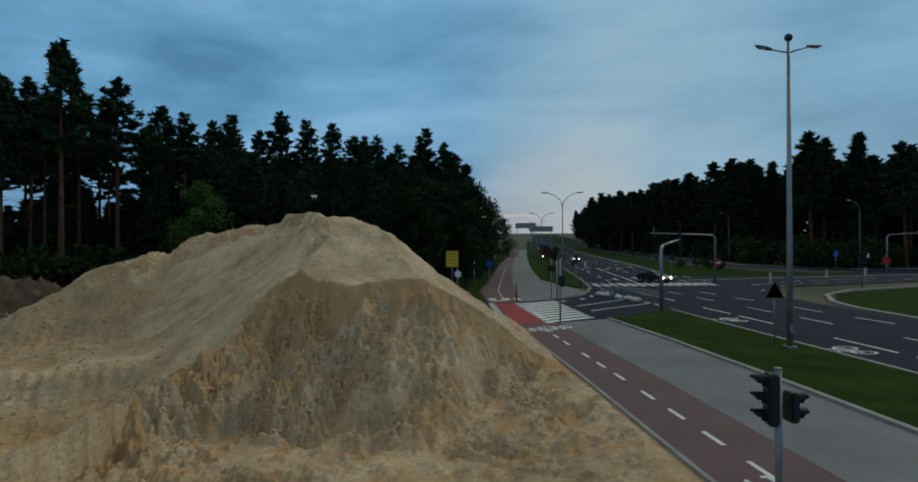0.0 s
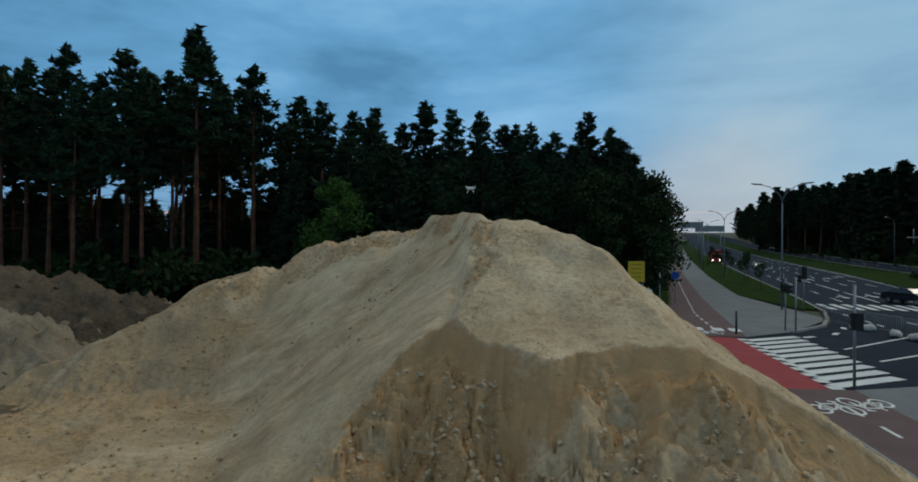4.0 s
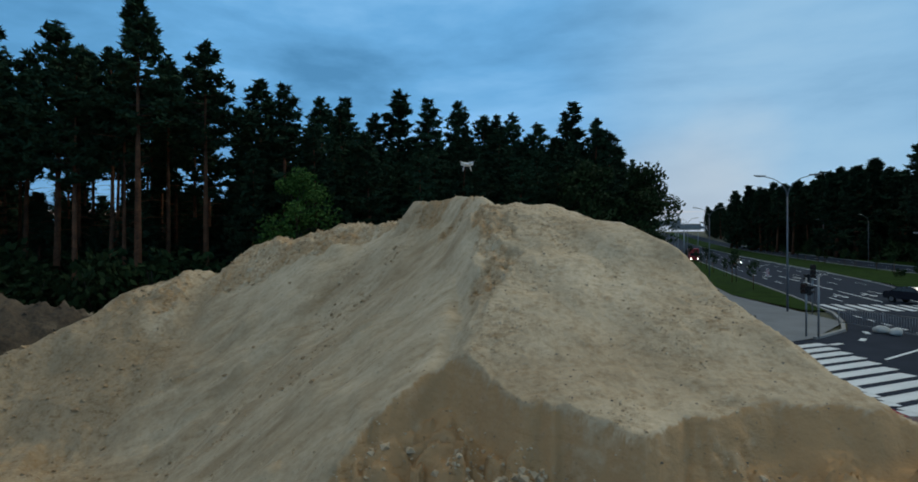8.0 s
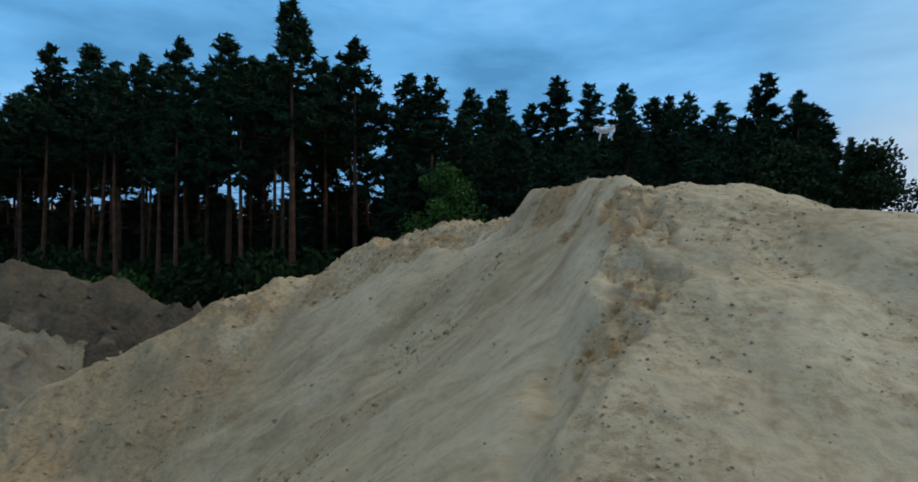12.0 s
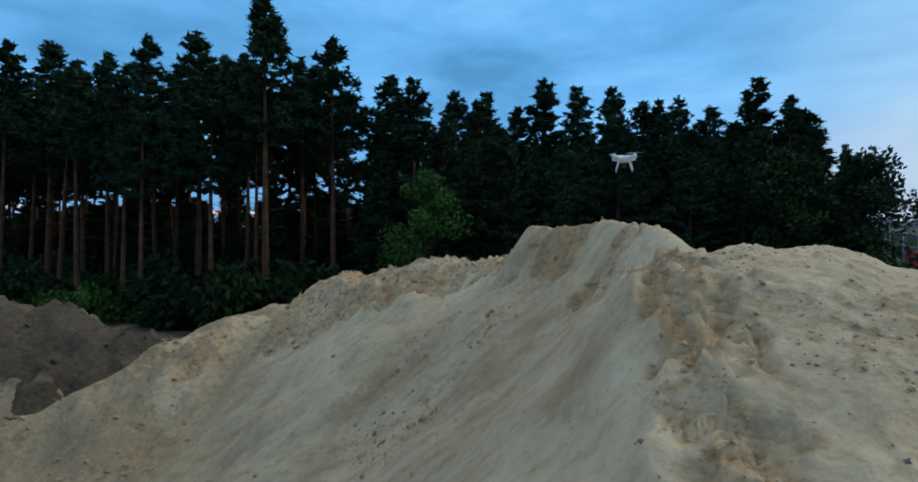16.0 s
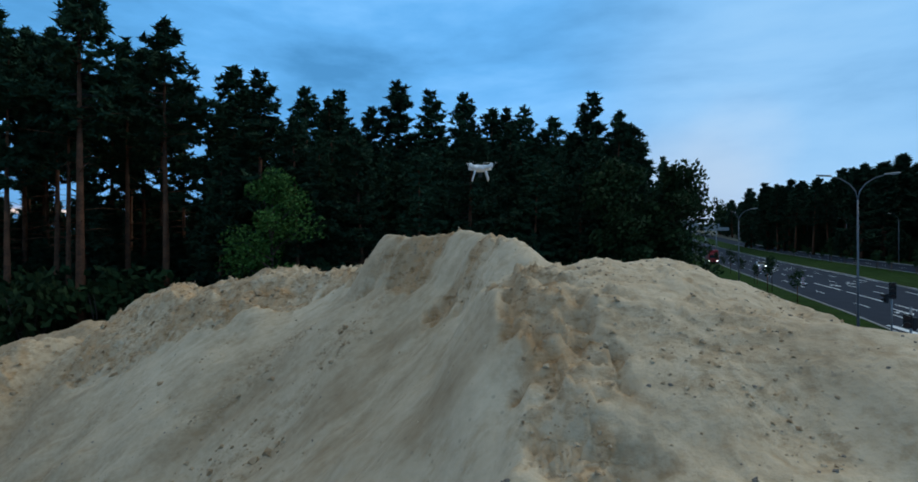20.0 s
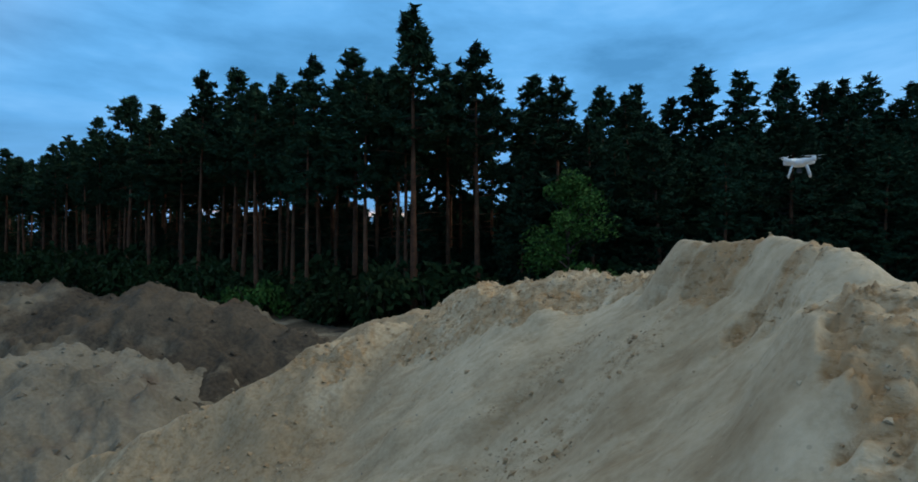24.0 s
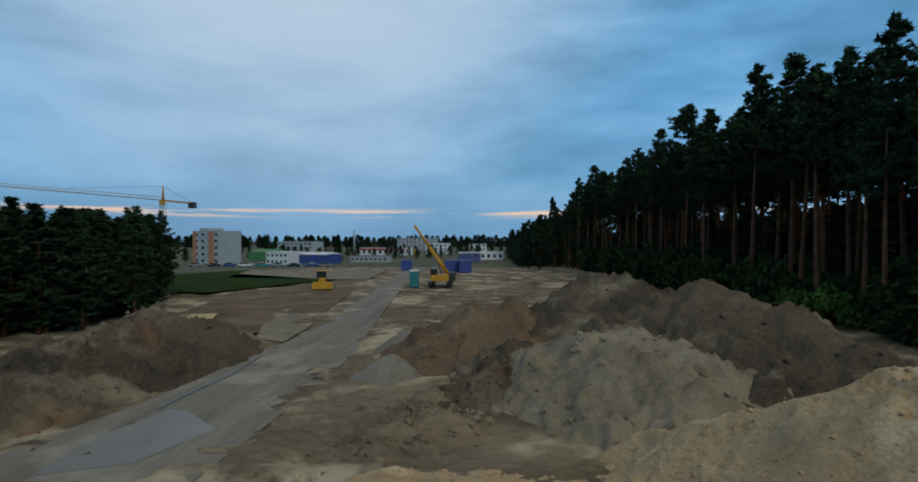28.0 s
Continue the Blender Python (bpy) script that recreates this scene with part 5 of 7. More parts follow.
broadleaf(-24.6, 53.2, 10.4, 2.7, 303, M_LEAFB, "small fresh green broadleaf tree before the dark pines", 8000, 0.36, 0.12)
broadleaf(0.8, 67, 11.6, 3.6, 311, M_LEAF, "dark broadleaf tree at the corner of the forest", 7500, 0.12)
broadleaf(-3.5, 65, 12.0, 3.4, 315, M_LEAF, "dark broadleaf tree at the corner of the forest", 6500, 0.12)
broadleaf(3.0, 80, 12, 3.2, 319, M_LEAF, "dark broadleaf tree beside the far cycle path", 5200, 0.12)
broadleaf(6.0, 102, 11, 3.0, 323, M_LEAF, "dark broadleaf tree beside the far cycle path", 4200, 0.15)
broadleaf(11.5, 150, 11, 3.4, 327, M_LEAF, "dark broadleaf tree beside the far cycle path", 3600, 0.15)

# saplings with stakes
SAP = bmesh.new()
tube(SAP, [(0, 0, -0.05), (0.03, 0, 1.2), (0, 0.02, 2.3)], [0.03, 0.022, 0.01], 5)
SAP = bmesh_to(SAP, "trunk", M_BARKD)
SAPC = leaf_cloud(331, blobs(331, 8, 0.35, 1.3, 1.2, 0.45), 420, 0.09, M_LEAF)
STK = bmesh.new()
tube(STK, [(0.35, 0, -0.05), (0.35, 0, 1.3)], [0.03, 0.03], 5)
STK = bmesh_to(STK, "stake", M_BARK)


def sapling(x, y, s):
    root = new("sapling")
    root.matrix_world = pose(x, y, float(ground_z(x, y)) + 0.08, 0, 0, rng.uniform(0, 360)) @ Matrix.Diagonal((s, s, s, 1))
    tagged(root, "young staked street tree in the grass", "sapling", "saplings by the road")
    for nm, me in (("trunk", SAP), ("crown", SAPC), ("stake", STK)):
        new(nm, me).parent = root


for k in range(9):
    y = 84 + 12 * k
    sapling(float(kx(y)) - 2.2, y, (1.3, 1.7, 1.1)[k % 3])
for k in range(14):
    y = 104 + 9 * k
    sapling(float(kx(y)) + 26 + (k % 2), y, 1.1 + 0.2 * (k % 3))

# ---- road markings ----
QUAD = bpy.data.meshes.new("mark")
QUAD.from_pydata([(-0.5, -0.5, 0), (0.5, -0.5, 0), (0.5, 0.5, 0), (-0.5, 0.5, 0)], [], [(0, 1, 2, 3)])
QUAD.materials.append(M_WHITE)


def mark(name, parent, x, y, length, width, heading, z=0.03):
    """A painted bar; heading: degrees of its length from +y to the left."""
    o = new(name, QUAD)
    o.parent = parent
    dy = 2.0
    slope = math.degrees(math.atan2(float(ground_z(x, y + dy) - ground_z(x, y - dy)), 2 * dy))
    o.matrix_world = pose(x, y, float(ground_z(x, y)) + z, slope, 0, heading) @ Matrix.Diagonal((width, length, 1, 1))
    return o


def heading(x0, y0, x1, y1):
    return math.degrees(math.atan2(-(x1 - x0), y1 - y0))


def dashed(parent, pts, dash, gap, width=0.14, z=0.032):
    """Dashes along a polyline."""
    for (x0, y0), (x1, y1) in zip(pts[:-1], pts[1:]):
        L = math.hypot(x1 - x0, y1 - y0)
        n = max(1, int(L // (dash + gap)))
        for k in range(n):
            t = (k * (dash + gap) + dash / 2) / L
            mark("dash", parent, x0 + (x1 - x0) * t, y0 + (y1 - y0) * t, dash, width, heading(x0, y0, x1, y1), z)


zebra = thing("zebra_crossing", label="white zebra crossing over the side road", category="road marking", kind="structure")
for k in range(10):
    t = (k + 0.3) / 9.6
    mark("bar", zebra, 7.2 - 0.65 * t, 36.0 + 11.1 * t, 3.9, 0.62, heading(0, 0, 3.15, 2.2), 0.026)
for k in range(11):
    t = (k + 0.3) / 10.6
    for x0, x1 in ((3.0, 2.6), (5.55, 4.75)):
        mark("block", zebra, x0 + (x1 - x0) * t, 34.6 + 11.6 * t, 0.6, 0.5, 8, 0.036)
zebra2 = thing("zebra_crossing", label="white zebra crossing over the main road", category="road marking", kind="structure")
for k in range(14):
    mark("bar", zebra2, 16.2 + 1.08 * k, 66.8 + 0.12 * k, 4.6, 0.56, -3, 0.026)
for x in (2.9, 4.1, 5.1):
    mark("block", zebra, x, 49.5, 1.3, 0.65, 0, 0.062)
lanes = thing("lane_markings", label="white painted lane lines and dashes", category="road marking", kind="structure")
NEARY = [5, 20, 34, 48, 62]
dashed(lanes, [(20.6 - 0.048 * y, y) for y in NEARY], 4, 1.0, 0.16)
dashed(lanes, [(24.6 - 0.062 * y, y) for y in NEARY], 3, 3)
dashed(lanes, [(29.0 - 0.083 * y, y) for y in NEARY], 3, 3)
dashed(lanes, along(6.4, [72, 86, 100, 115]), 12, 1.0, 0.2)
for off in (3.2, 9.6, 12.9):
    dashed(lanes, along(off, [72, 95, 125, 165, 215, 280]), 4, 5, 0.16)
dashed(lanes, along(6.4, [120, 165, 215, 280]), 4, 5, 0.16)
dashed(lanes, along(16.0, [72, 95, 125, 165, 215]), 6, 1.0, 0.16)
dashed(lanes, along(34.6, [110, 125, 165, 215, 280]), 4, 6, 0.16, 0.045)
dashed(lanes, [(15.8, 44.5), (15.2, 52), (15.4, 63)], 1.0, 1.0, 0.2)
dashed(lanes, [(8.4, 47.6), (10.6, 49.3), (12.2, 52), (12.9, 55.5)], 1.0, 0.8, 0.3)
dashed(lanes, [(9.2, 44.0), (15.6, 50.5)], 8.5, 1, 0.16)
dashed(lanes, [(9.6, 41.0), (16.0, 46.5)], 8.0, 1, 0.16)
dashed(lanes, [(31, 58), (40, 68), (56, 74), (80, 84)], 2, 2)
dashed(lanes, [(34, 66), (46, 74.5), (62, 80), (90, 90)], 6, 0.8)
bike_dash = thing("cycle_path_markings", label="white centre dashes on the cycle path", category="road marking", kind="structure")
dashed(bike_dash, [(7.0, 4), (6.45, 11.5), (5.85, 20), (5.25, 27), (4.75, 33.6)], 1.0, 1.0, 0.13, 0.056)
dashed(bike_dash, [(3.9, 50), (4.0, 58), (5.3, 72), (8.9, 110)], 1.0, 1.0, 0.13, 0.056)


def arrow(parent, x, y, turn, z=0.034):
    bm = bmesh.new()
    for pts in ([(-0.09, -2.2), (0.09, -2.2), (0.09, 1.2), (-0.09, 1.2)], [(-0.42, 1.1), (0.42, 1.1), (0, 2.3)],
                [(0.09, -0.3), (0.75, 0.5), (0.75, 0.75), (0.09, 0.05)], [(0.5, 0.75), (1.0, 0.75), (0.75, 1.4)]):
        bm.faces.new([bm.verts.new((px, py, 0)) for px, py in pts])
    o = part("arrow", bm, M_WHITE, parent)
    o.matrix_world = pose(x, y, float(ground_z(x, y)) + z, 0, 0, turn)


for off, y in ((4.8, 78), (8.0, 80), (11.2, 82), (14.4, 84), (4.8, 112), (8.0, 108), (11.2, 112), (14.4, 118), (4.8, 142), (8.0, 146), (11.2, 150)):
    arrow(lanes, float(kx(y)) + off, y, 173)


def bike_sign(x, y, s, turn, z):
    """A painted bicycle."""
    root = thing("bicycle_symbol", x, y, z, turn, "white painted bicycle symbol", "road marking", "bicycle symbols", "structure")
    bm = bmesh.new()
    for cx in (-0.55, 0.55):
        for j in range(14):
            a0, a1 = 2 * math.pi * j / 14, 2 * math.pi * (j + 1) / 14
            bm.faces.new([bm.verts.new((cx + r * math.cos(a), 1.15 * r * math.sin(a), 0)) for r, a in ((0.3, a0), (0.4, a0), (0.4, a1), (0.3, a1))])
    for (x0, y0), (x1, y1) in (((-0.55, 0), (-0.2, 0.6)), ((-0.2, 0.6), (0.4, 0.6)), ((0.4, 0.6), (0.0, 0.0)), ((0, 0), (-0.55, 0)), ((0.35, 0.85), (0.55, 0)), ((0, 0), (-0.25, 0.8)), ((0.2, 0.88), (0.5, 0.88))):
        d = Vector((x1 - x0, y1 - y0)).normalized() * 0.05
        bm.faces.new([bm.verts.new(v) for v in ((x0 - d.y, y0 + d.x, 0.001), (x0 + d.y, y0 - d.x, 0.001), (x1 + d.y, y1 - d.x, 0.001), (x1 - d.y, y1 + d.x, 0.001))])
    o = part("bicycle", bm, M_WHITE, root)
    o.scale = (s, s * 1.3, 1)


for x, y, s, t, z in ((17.5, 36, 1.0, 95, 0.036), (17.9, 25.6, 1.0, 95, 0.036), (4.4, 31.6, 0.9, 5, 0.058), (5.7, 32.8, 0.9, 185, 0.058), (6.1, 10.6, 0.9, 5, 0.058), (7.1, 9.4, 0.9, 185, 0.058), (3.4, 47.9, 0.8, 5, 0.058)):
    bike_sign(x, y, s, t, z)

# ---- street furniture ----
M_STEEL = mat("galvanised_steel", (0.27, 0.285, 0.30), 0.5, (0.20, 0.21, 0.225), 1.0, 20.0, 0.05, 0.005, 0.5, 0.6)
M_POLE = mat("weathered_zinc_pole", (0.15, 0.165, 0.19), 0.6, (0.11, 0.12, 0.14), 1.0, 20.0, 0.05, 0.005, 0.4, 0.3)
M_DARKM = mat("dark_painted_metal", (0.035, 0.037, 0.04), 0.5, (0.025, 0.026, 0.028), 2.0, 20.0, 0.05, 0.005, 0.4)
M_BLACKP = mat("black_plastic", (0.012, 0.012, 0.013), 0.55, (0.008, 0.008, 0.009), 2.0, 20.0, 0.05, 0.005, 0.4)
M_LENS = mat("unlit_signal_lens", (0.05, 0.03, 0.03), 0.3, None, 4.0, 20.0, 0.0)
M_YELLOW = mat("yellow_sign_sheet", (0.62, 0.42, 0.03), 0.6, (0.52, 0.34, 0.02), 1.0, 10.0, 0.0)
M_REDS = mat("red_sign_sheet", (0.42, 0.03, 0.03), 0.6, None, 1.0, 10.0, 0.0)
M_BLUES = mat("blue_sign_sheet", (0.03, 0.10, 0.42), 0.6, None, 1.0, 10.0, 0.0)
M_WHITES = mat("white_sheet", (0.72, 0.72, 0.72), 0.6, None, 1.0, 10.0, 0.0)
M_SIGNBACK = mat("grey_sign_back", (0.26, 0.27, 0.28), 0.6, None, 1.0, 10.0, 0.0)


def box(bm, cx, cy, cz, sx, sy, sz, bevel=0.0):
    g = bmesh.ops.create_cube(bm, size=1.0, matrix=Matrix.Translation((cx, cy, cz)) @ Matrix.Diagonal((sx, sy, sz, 1)))
    if bevel:
        ed = {e for v in g["verts"] for e in v.link_edges}
        bmesh.ops.bevel(bm, geom=list(ed), offset=bevel, segments=2, affect="EDGES", profile=0.6)


def boxed(name, dims, material, parent, label="", bevel=0.0):
    bm = bmesh.new()
    box(bm, *dims, bevel)
    return part(name, bm, material, parent, label)


def rod(name, pts, radii, material, parent, sides=8, label=""):
    bm = bmesh.new()
    tube(bm, pts, radii, sides)
    return part(name, bm, material, parent, label, True)


def disc(name, centre, normal, r, thick, material, parent, sides=20, label=""):
    c, n = Vector(centre), Vector(normal).normalized()
    bm = bmesh.new()
    tube(bm, [c - n * thick / 2, c + n * thick / 2], [r, r], sides)
    return part(name, bm, material, parent, label)


def luminaire(root, p, d):
    """A flat street light head at p, reaching along d."""
    bm = bmesh.new()
    n = 8
    d = Vector(d).normalized()
    s = d.cross(Vector((0, 0, 1))).normalized()
    rings = []
    for k in range(n + 1):
        t = k / n
        w = 0.19 * math.sin(math.pi * (0.12 + 0.8 * t)) ** 0.6
        c = Vector(p) + d * (0.85 * t - 0.1)
        rings.append([bm.verts.new(c + s * w), bm.verts.new(c + Vector((0, 0, 0.10 - 0.04 * t))), bm.verts.new(c - s * w), bm.verts.new(c - Vector((0, 0, 0.035)))])
    for a, b in zip(rings[:-1], rings[1:]):
        for j in range(4):
            bm.faces.new((a[j], a[(j + 1) % 4], b[(j + 1) % 4], b[j]))
    bm.faces.new(rings[0][::-1])
    bm.faces.new(rings[-1])
    head = part("lamp_head", bm, M_STEEL, root, "flat grey lamp head", True)
    boxed("lens", (*(Vector(p) + d * 0.42 - Vector((0, 0, 0.05))), 0.3, 0.2, 0.02), M_WHITES, head)


# tall twin mast with a dome camera
mast = thing("street_lamp", 15.1, 25.8, 0.1, 0, "tall steel lamp mast with two arms and a dome", "street lamp")
rod("pole", [(0, 0, 0), (0, 0, 5), (0, 0, 14.0)], [0.15, 0.125, 0.07], M_STEEL, mast, 12)
boxed("base_plate", (0, 0, 0.05, 0.45, 0.45, 0.1), M_STEEL, mast, bevel=0.02)
boxed("service_door", (0, -0.145, 0.9, 0.12, 0.03, 0.4), M_SIGNBACK, mast)
for e, nm in (((-1.05, -0.3, 13.55), "arm"), ((1.15, 0.35, 13.9), "arm")):
    rod(nm, [(0, 0, 13.5), (e[0] * 0.5, e[1] * 0.5, (13.5 + e[2]) / 2), e], [0.04, 0.035, 0.03], M_STEEL, mast, 8)
    luminaire(mast, e, (e[0], e[1], 0.15))
bm = bmesh.new()
bmesh.ops.create_uvsphere(bm, u_segments=14, v_segments=9, radius=0.18, matrix=Matrix.Translation((0, 0, 14.2)))
part("dome", bm, M_DARKM, mast, "dark dome on the mast head", True)


def twin_lamp(x, y, h=10.6, turn=0, single=False, label="grey street lamp with two curved arms"):
    root = thing("street_lamp", x, y, float(ground_z(x, y)) + 0.05, turn, label, "street lamp", "street lamps along the road")
    rod("pole", [(0, 0, 0), (0, 0, h * 0.4), (0, 0, h - 1.7)], [0.085, 0.07, 0.05], M_POLE, root, 9)
    for sgn in ((1,) if single else (-1, 1)):
        pts = [(sgn * 1.9 * (1 - math.cos(a)), 0, h - 1.7 + 1.6 * math.sin(a)) for a in (0, 0.35, 0.7, 1.05, 1.4)]
        rod("arm", pts, [0.045, 0.04, 0.036, 0.032, 0.03], M_POLE, root, 7)
        luminaire(root, pts[-1], (sgn, 0, 0.12))
    return root


for x, y in ((11.5, 62.7), (15.5, 106), (20.5, 149), (25.5, 192), (30.5, 235), (36, 280), (41.5, 325)):
    twin_lamp(x, y, turn=-6)
for x, y in ((66, 93), (64.5, 135), (68.5, 175), (74, 215), (80, 262), (88, 320)):
    twin_lamp(x, y, 12, 180, True, "grey street lamp with one curved arm beside the far carriageway")


def signal_head(root, x, y, z, face, n=3, s=0.27, name="signal_head"):
    """A black traffic signal of n lamps, facing the angle given (degrees from +y to the left)."""
    f = Vector((-math.sin(radians(face)), math.cos(radians(face)), 0))
    bm = bmesh.new()
    bmesh.ops.create_cube(bm, size=1.0, matrix=Matrix.Translation((x, y, z)) @ Matrix.Rotation(radians(face), 4, "Z") @ Matrix.Diagonal((s * 1.1, s * 0.62, s * n, 1)))
    bmesh.ops.bevel(bm, geom=list(bm.edges), offset=0.025, segments=2, affect="EDGES")
    head = part(name, bm, M_BLACKP, root, "black traffic signal head")
    side = Vector((f.y, -f.x, 0))
    for k in range(n):
        c = Vector((x, y, z + s * (k - (n - 1) / 2))) + f * s * 0.31
        disc("lens", c + f * 0.006, f, s * 0.38, 0.02, M_LENS, head, 14)
        bm = bmesh.new()
        prev = None
        for j in range(10):
            a = math.pi * (-0.15 + 1.3 * j / 9)
            o = side * math.cos(a) * s * 0.42 + Vector((0, 0, math.sin(a) * s * 0.42))
            cur = [bm.verts.new(c + o), bm.verts.new(c + o * 0.96 + f * s * (0.75 if 0.1 < a < 3.04 else 0.35))]
            if prev:
                bm.faces.new((prev[0], prev[1], cur[1], cur[0]))
            prev = cur
        bmesh.ops.solidify(bm, geom=list(bm.faces), thickness=0.012)
        part("hood", bm, M_BLACKP, head)
    return head


def signal_post(x, y, h, heads, label="grey signal post with black traffic signal heads", z=0.06):
    root = thing("traffic_light", x, y, z, 0, label, "traffic light", "traffic lights of the junction")
    rod("post", [(0, 0, 0), (0, 0, h)], [0.055, 0.05], M_STEEL, root, 9)
    disc("cap", (0, 0, h + 0.01), (0, 0, 1), 0.06, 0.03, M_STEEL, root, 9)
    for dx, dy, hz, face, n, s in heads:
        signal_head(root, dx, dy, hz, face, n, s)
        rod("bracket", [(0, 0, hz), (dx, dy, hz)], [0.02, 0.02], M_DARKM, root, 5)
    return root


tl = signal_post(4.68, 8.3, 2.95, [(-0.13, -0.05, 2.53, 80, 3, 0.25), (0.2, 0.02, 2.4, -85, 2, 0.22)], "near signal post with a three-lamp and a two-lamp black head")
signal_post(6.3, 35.2, 3.9, [(0.1, 0.0, 2.5, 10, 2, 0.33)])
signal_post(8.2, 50.2, 3.3, [(-0.12, 0, 2.7, 150, 2, 0.3), (0.15, 0, 2.6, 250, 2, 0.28)])
signal_post(8.6, 49.6, 3.4, [])
signal_post(12.6, 61.0, 3.6, [(0, -0.12, 3.2, 160, 3, 0.33), (-0.3, 0, 2.7, 90, 2, 0.28)])
signal_post(1.6, 60.0, 3.0, [(0.1, 0, 2.4, 190, 2, 0.3)])
signal_post(30.6, 81.5, 3.6, [(0, -0.12, 3.1, 180, 3, 0.36)])
signal_post(34.0, 83.0, 3.6, [(0, -0.12, 3.0, 180, 3, 0.36)])
signal_post(43.5, 61.0, 3.9, [(0, -0.1, 3.1, 180, 3, 0.6)], "signal post with a tall black backing board")


def gantry(x, y, h, end, label="grey steel signal gantry with a cantilever arm", heads=()):
    root = thing("signal_gantry", x, y, 0.05, 0, label, "signal gantry", "signal gantries")
    rod("post", [(0, 0, 0), (0, 0, h - 0.3), (end[0] * 0.05, end[1] * 0.05, h)], [0.14, 0.12, 0.11], M_STEEL, root, 10)
    rod("arm", [(end[0] * 0.05, end[1] * 0.05, h), (end[0], end[1], h + end[2])], [0.10, 0.06], M_STEEL, root, 8)
    for t, face in heads:
        signal_head(root, end[0] * t, end[1] * t, h + end[2] * t - 0.1, face, 3, 0.32)
    return root


gantry(14.6, 40.8, 4.7, (3.2, 4.6, 0.5), heads=((0.97, 180),))
g2 = gantry(31.5, 69.5, 5.9, (-8.2, -0.6, 0.25), heads=((0.55, 180),))
rod("end_mast", [(-7.7, -0.55, 5.6), (-7.7, -0.55, 6.9)], [0.04, 0.04], M_STEEL, g2, 6)
disc("no_entry_sign", (0.2, -0.2, 2.5), (0.1, -1, 0), 0.5, 0.03, M_REDS, g2, 22, "red round no-entry sign")
boxed("no_entry_bar", (0.2, -0.225, 2.5, 0.7, 0.02, 0.16), M_WHITES, g2)
signal_head(g2, 0.6, 0, 3.2, 180, 2, 0.33)
gantry(72, 95, 6.3, (9, 0.5, 0.5))


def sign_post(x, y, h, label, build, turn=0, group="road signs"):
    root = thing("road_sign", x, y, float(ground_z(x, y)) + 0.03, turn, label, "road sign", group)
    rod("post", [(0, 0, 0), (0, 0, h)], [0.035, 0.035], M_STEEL, root, 7)
    build(root)
    return root


def yellow_board(r):
    boxed("sign_plate", (0, -0.06, 3.45, 1.15, 0.04, 1.5), M_YELLOW, r, "yellow rectangular notice board")
    for k in range(4):
        boxed("text_bar", (0, -0.085, 3.95 - 0.3 * k, 0.8 - 0.12 * (k % 2), 0.01, 0.04), M_DARKM, r)
    rod("post", [(0.45, 0, 0), (0.45, 0, 4.1)], [0.035, 0.035], M_STEEL, r, 7)


sign_post(-0.65, 53.5, 4.1, "yellow notice board on steel posts by the forest", yellow_board)
sign_post(-0.1, 50.0, 2.6, "small round white sign on a post", lambda r: disc("sign_plate", (0, -0.05, 2.2), (0, -1, 0), 0.3, 0.03, M_WHITES, r))
sign_post(3.5, 66.0, 2.9, "round blue cycle path sign", lambda r: disc("sign_plate", (0, -0.05, 2.55), (0, -1, 0), 0.38, 0.03, M_BLUES, r))
sign_post(62, 86, 3.4, "triangular white warning sign far off", lambda r: boxed("sign_plate", (0, -0.05, 3.0, 0.8, 0.03, 0.7), M_WHITES, r))
sign_post(58, 87, 3.6, "blue rectangular sign far off", lambda r: boxed("sign_plate", (0, -0.05, 3.2, 0.7, 0.03, 0.9), M_BLUES, r))
sign_post(48, 63.5, 3.6, "red bordered give-way sign seen from the side", lambda r: boxed("sign_plate", (0, -0.05, 2.9, 0.9, 0.03, 0.8), M_REDS, r))


def triangle_back(r):
    bm = bmesh.new()
    f = bm.faces.new([bm.verts.new(v) for v in ((-0.45, -0.05, 2.25), (0.45, -0.05, 2.25), (0.03, -0.05, 3.0), (-0.03, -0.05, 3.0))])
    bmesh.ops.solidify(bm, geom=[f], thickness=0.02)
    part("sign_plate", bm, M_SIGNBACK, r, "grey back of a triangular sign")
    boxed("clamp", (0, -0.02, 2.5, 0.12, 0.06, 0.05), M_STEEL, r)


sign_post(15.0, 26.9, 2.9, "warning sign on a thin post, seen from behind", triangle_back)
bol = thing("bollard", 4.85, 47.9, 0.05, 0, "slim dark steel bollard at the crossing", "bollard")
rod("shaft", [(0, 0, 0), (0, 0, 1.36)], [0.07, 0.065], M_DARKM, bol, 10)
disc("cap", (0, 0, 1.38), (0, 0, 1), 0.05, 0.04, M_DARKM, bol, 10)


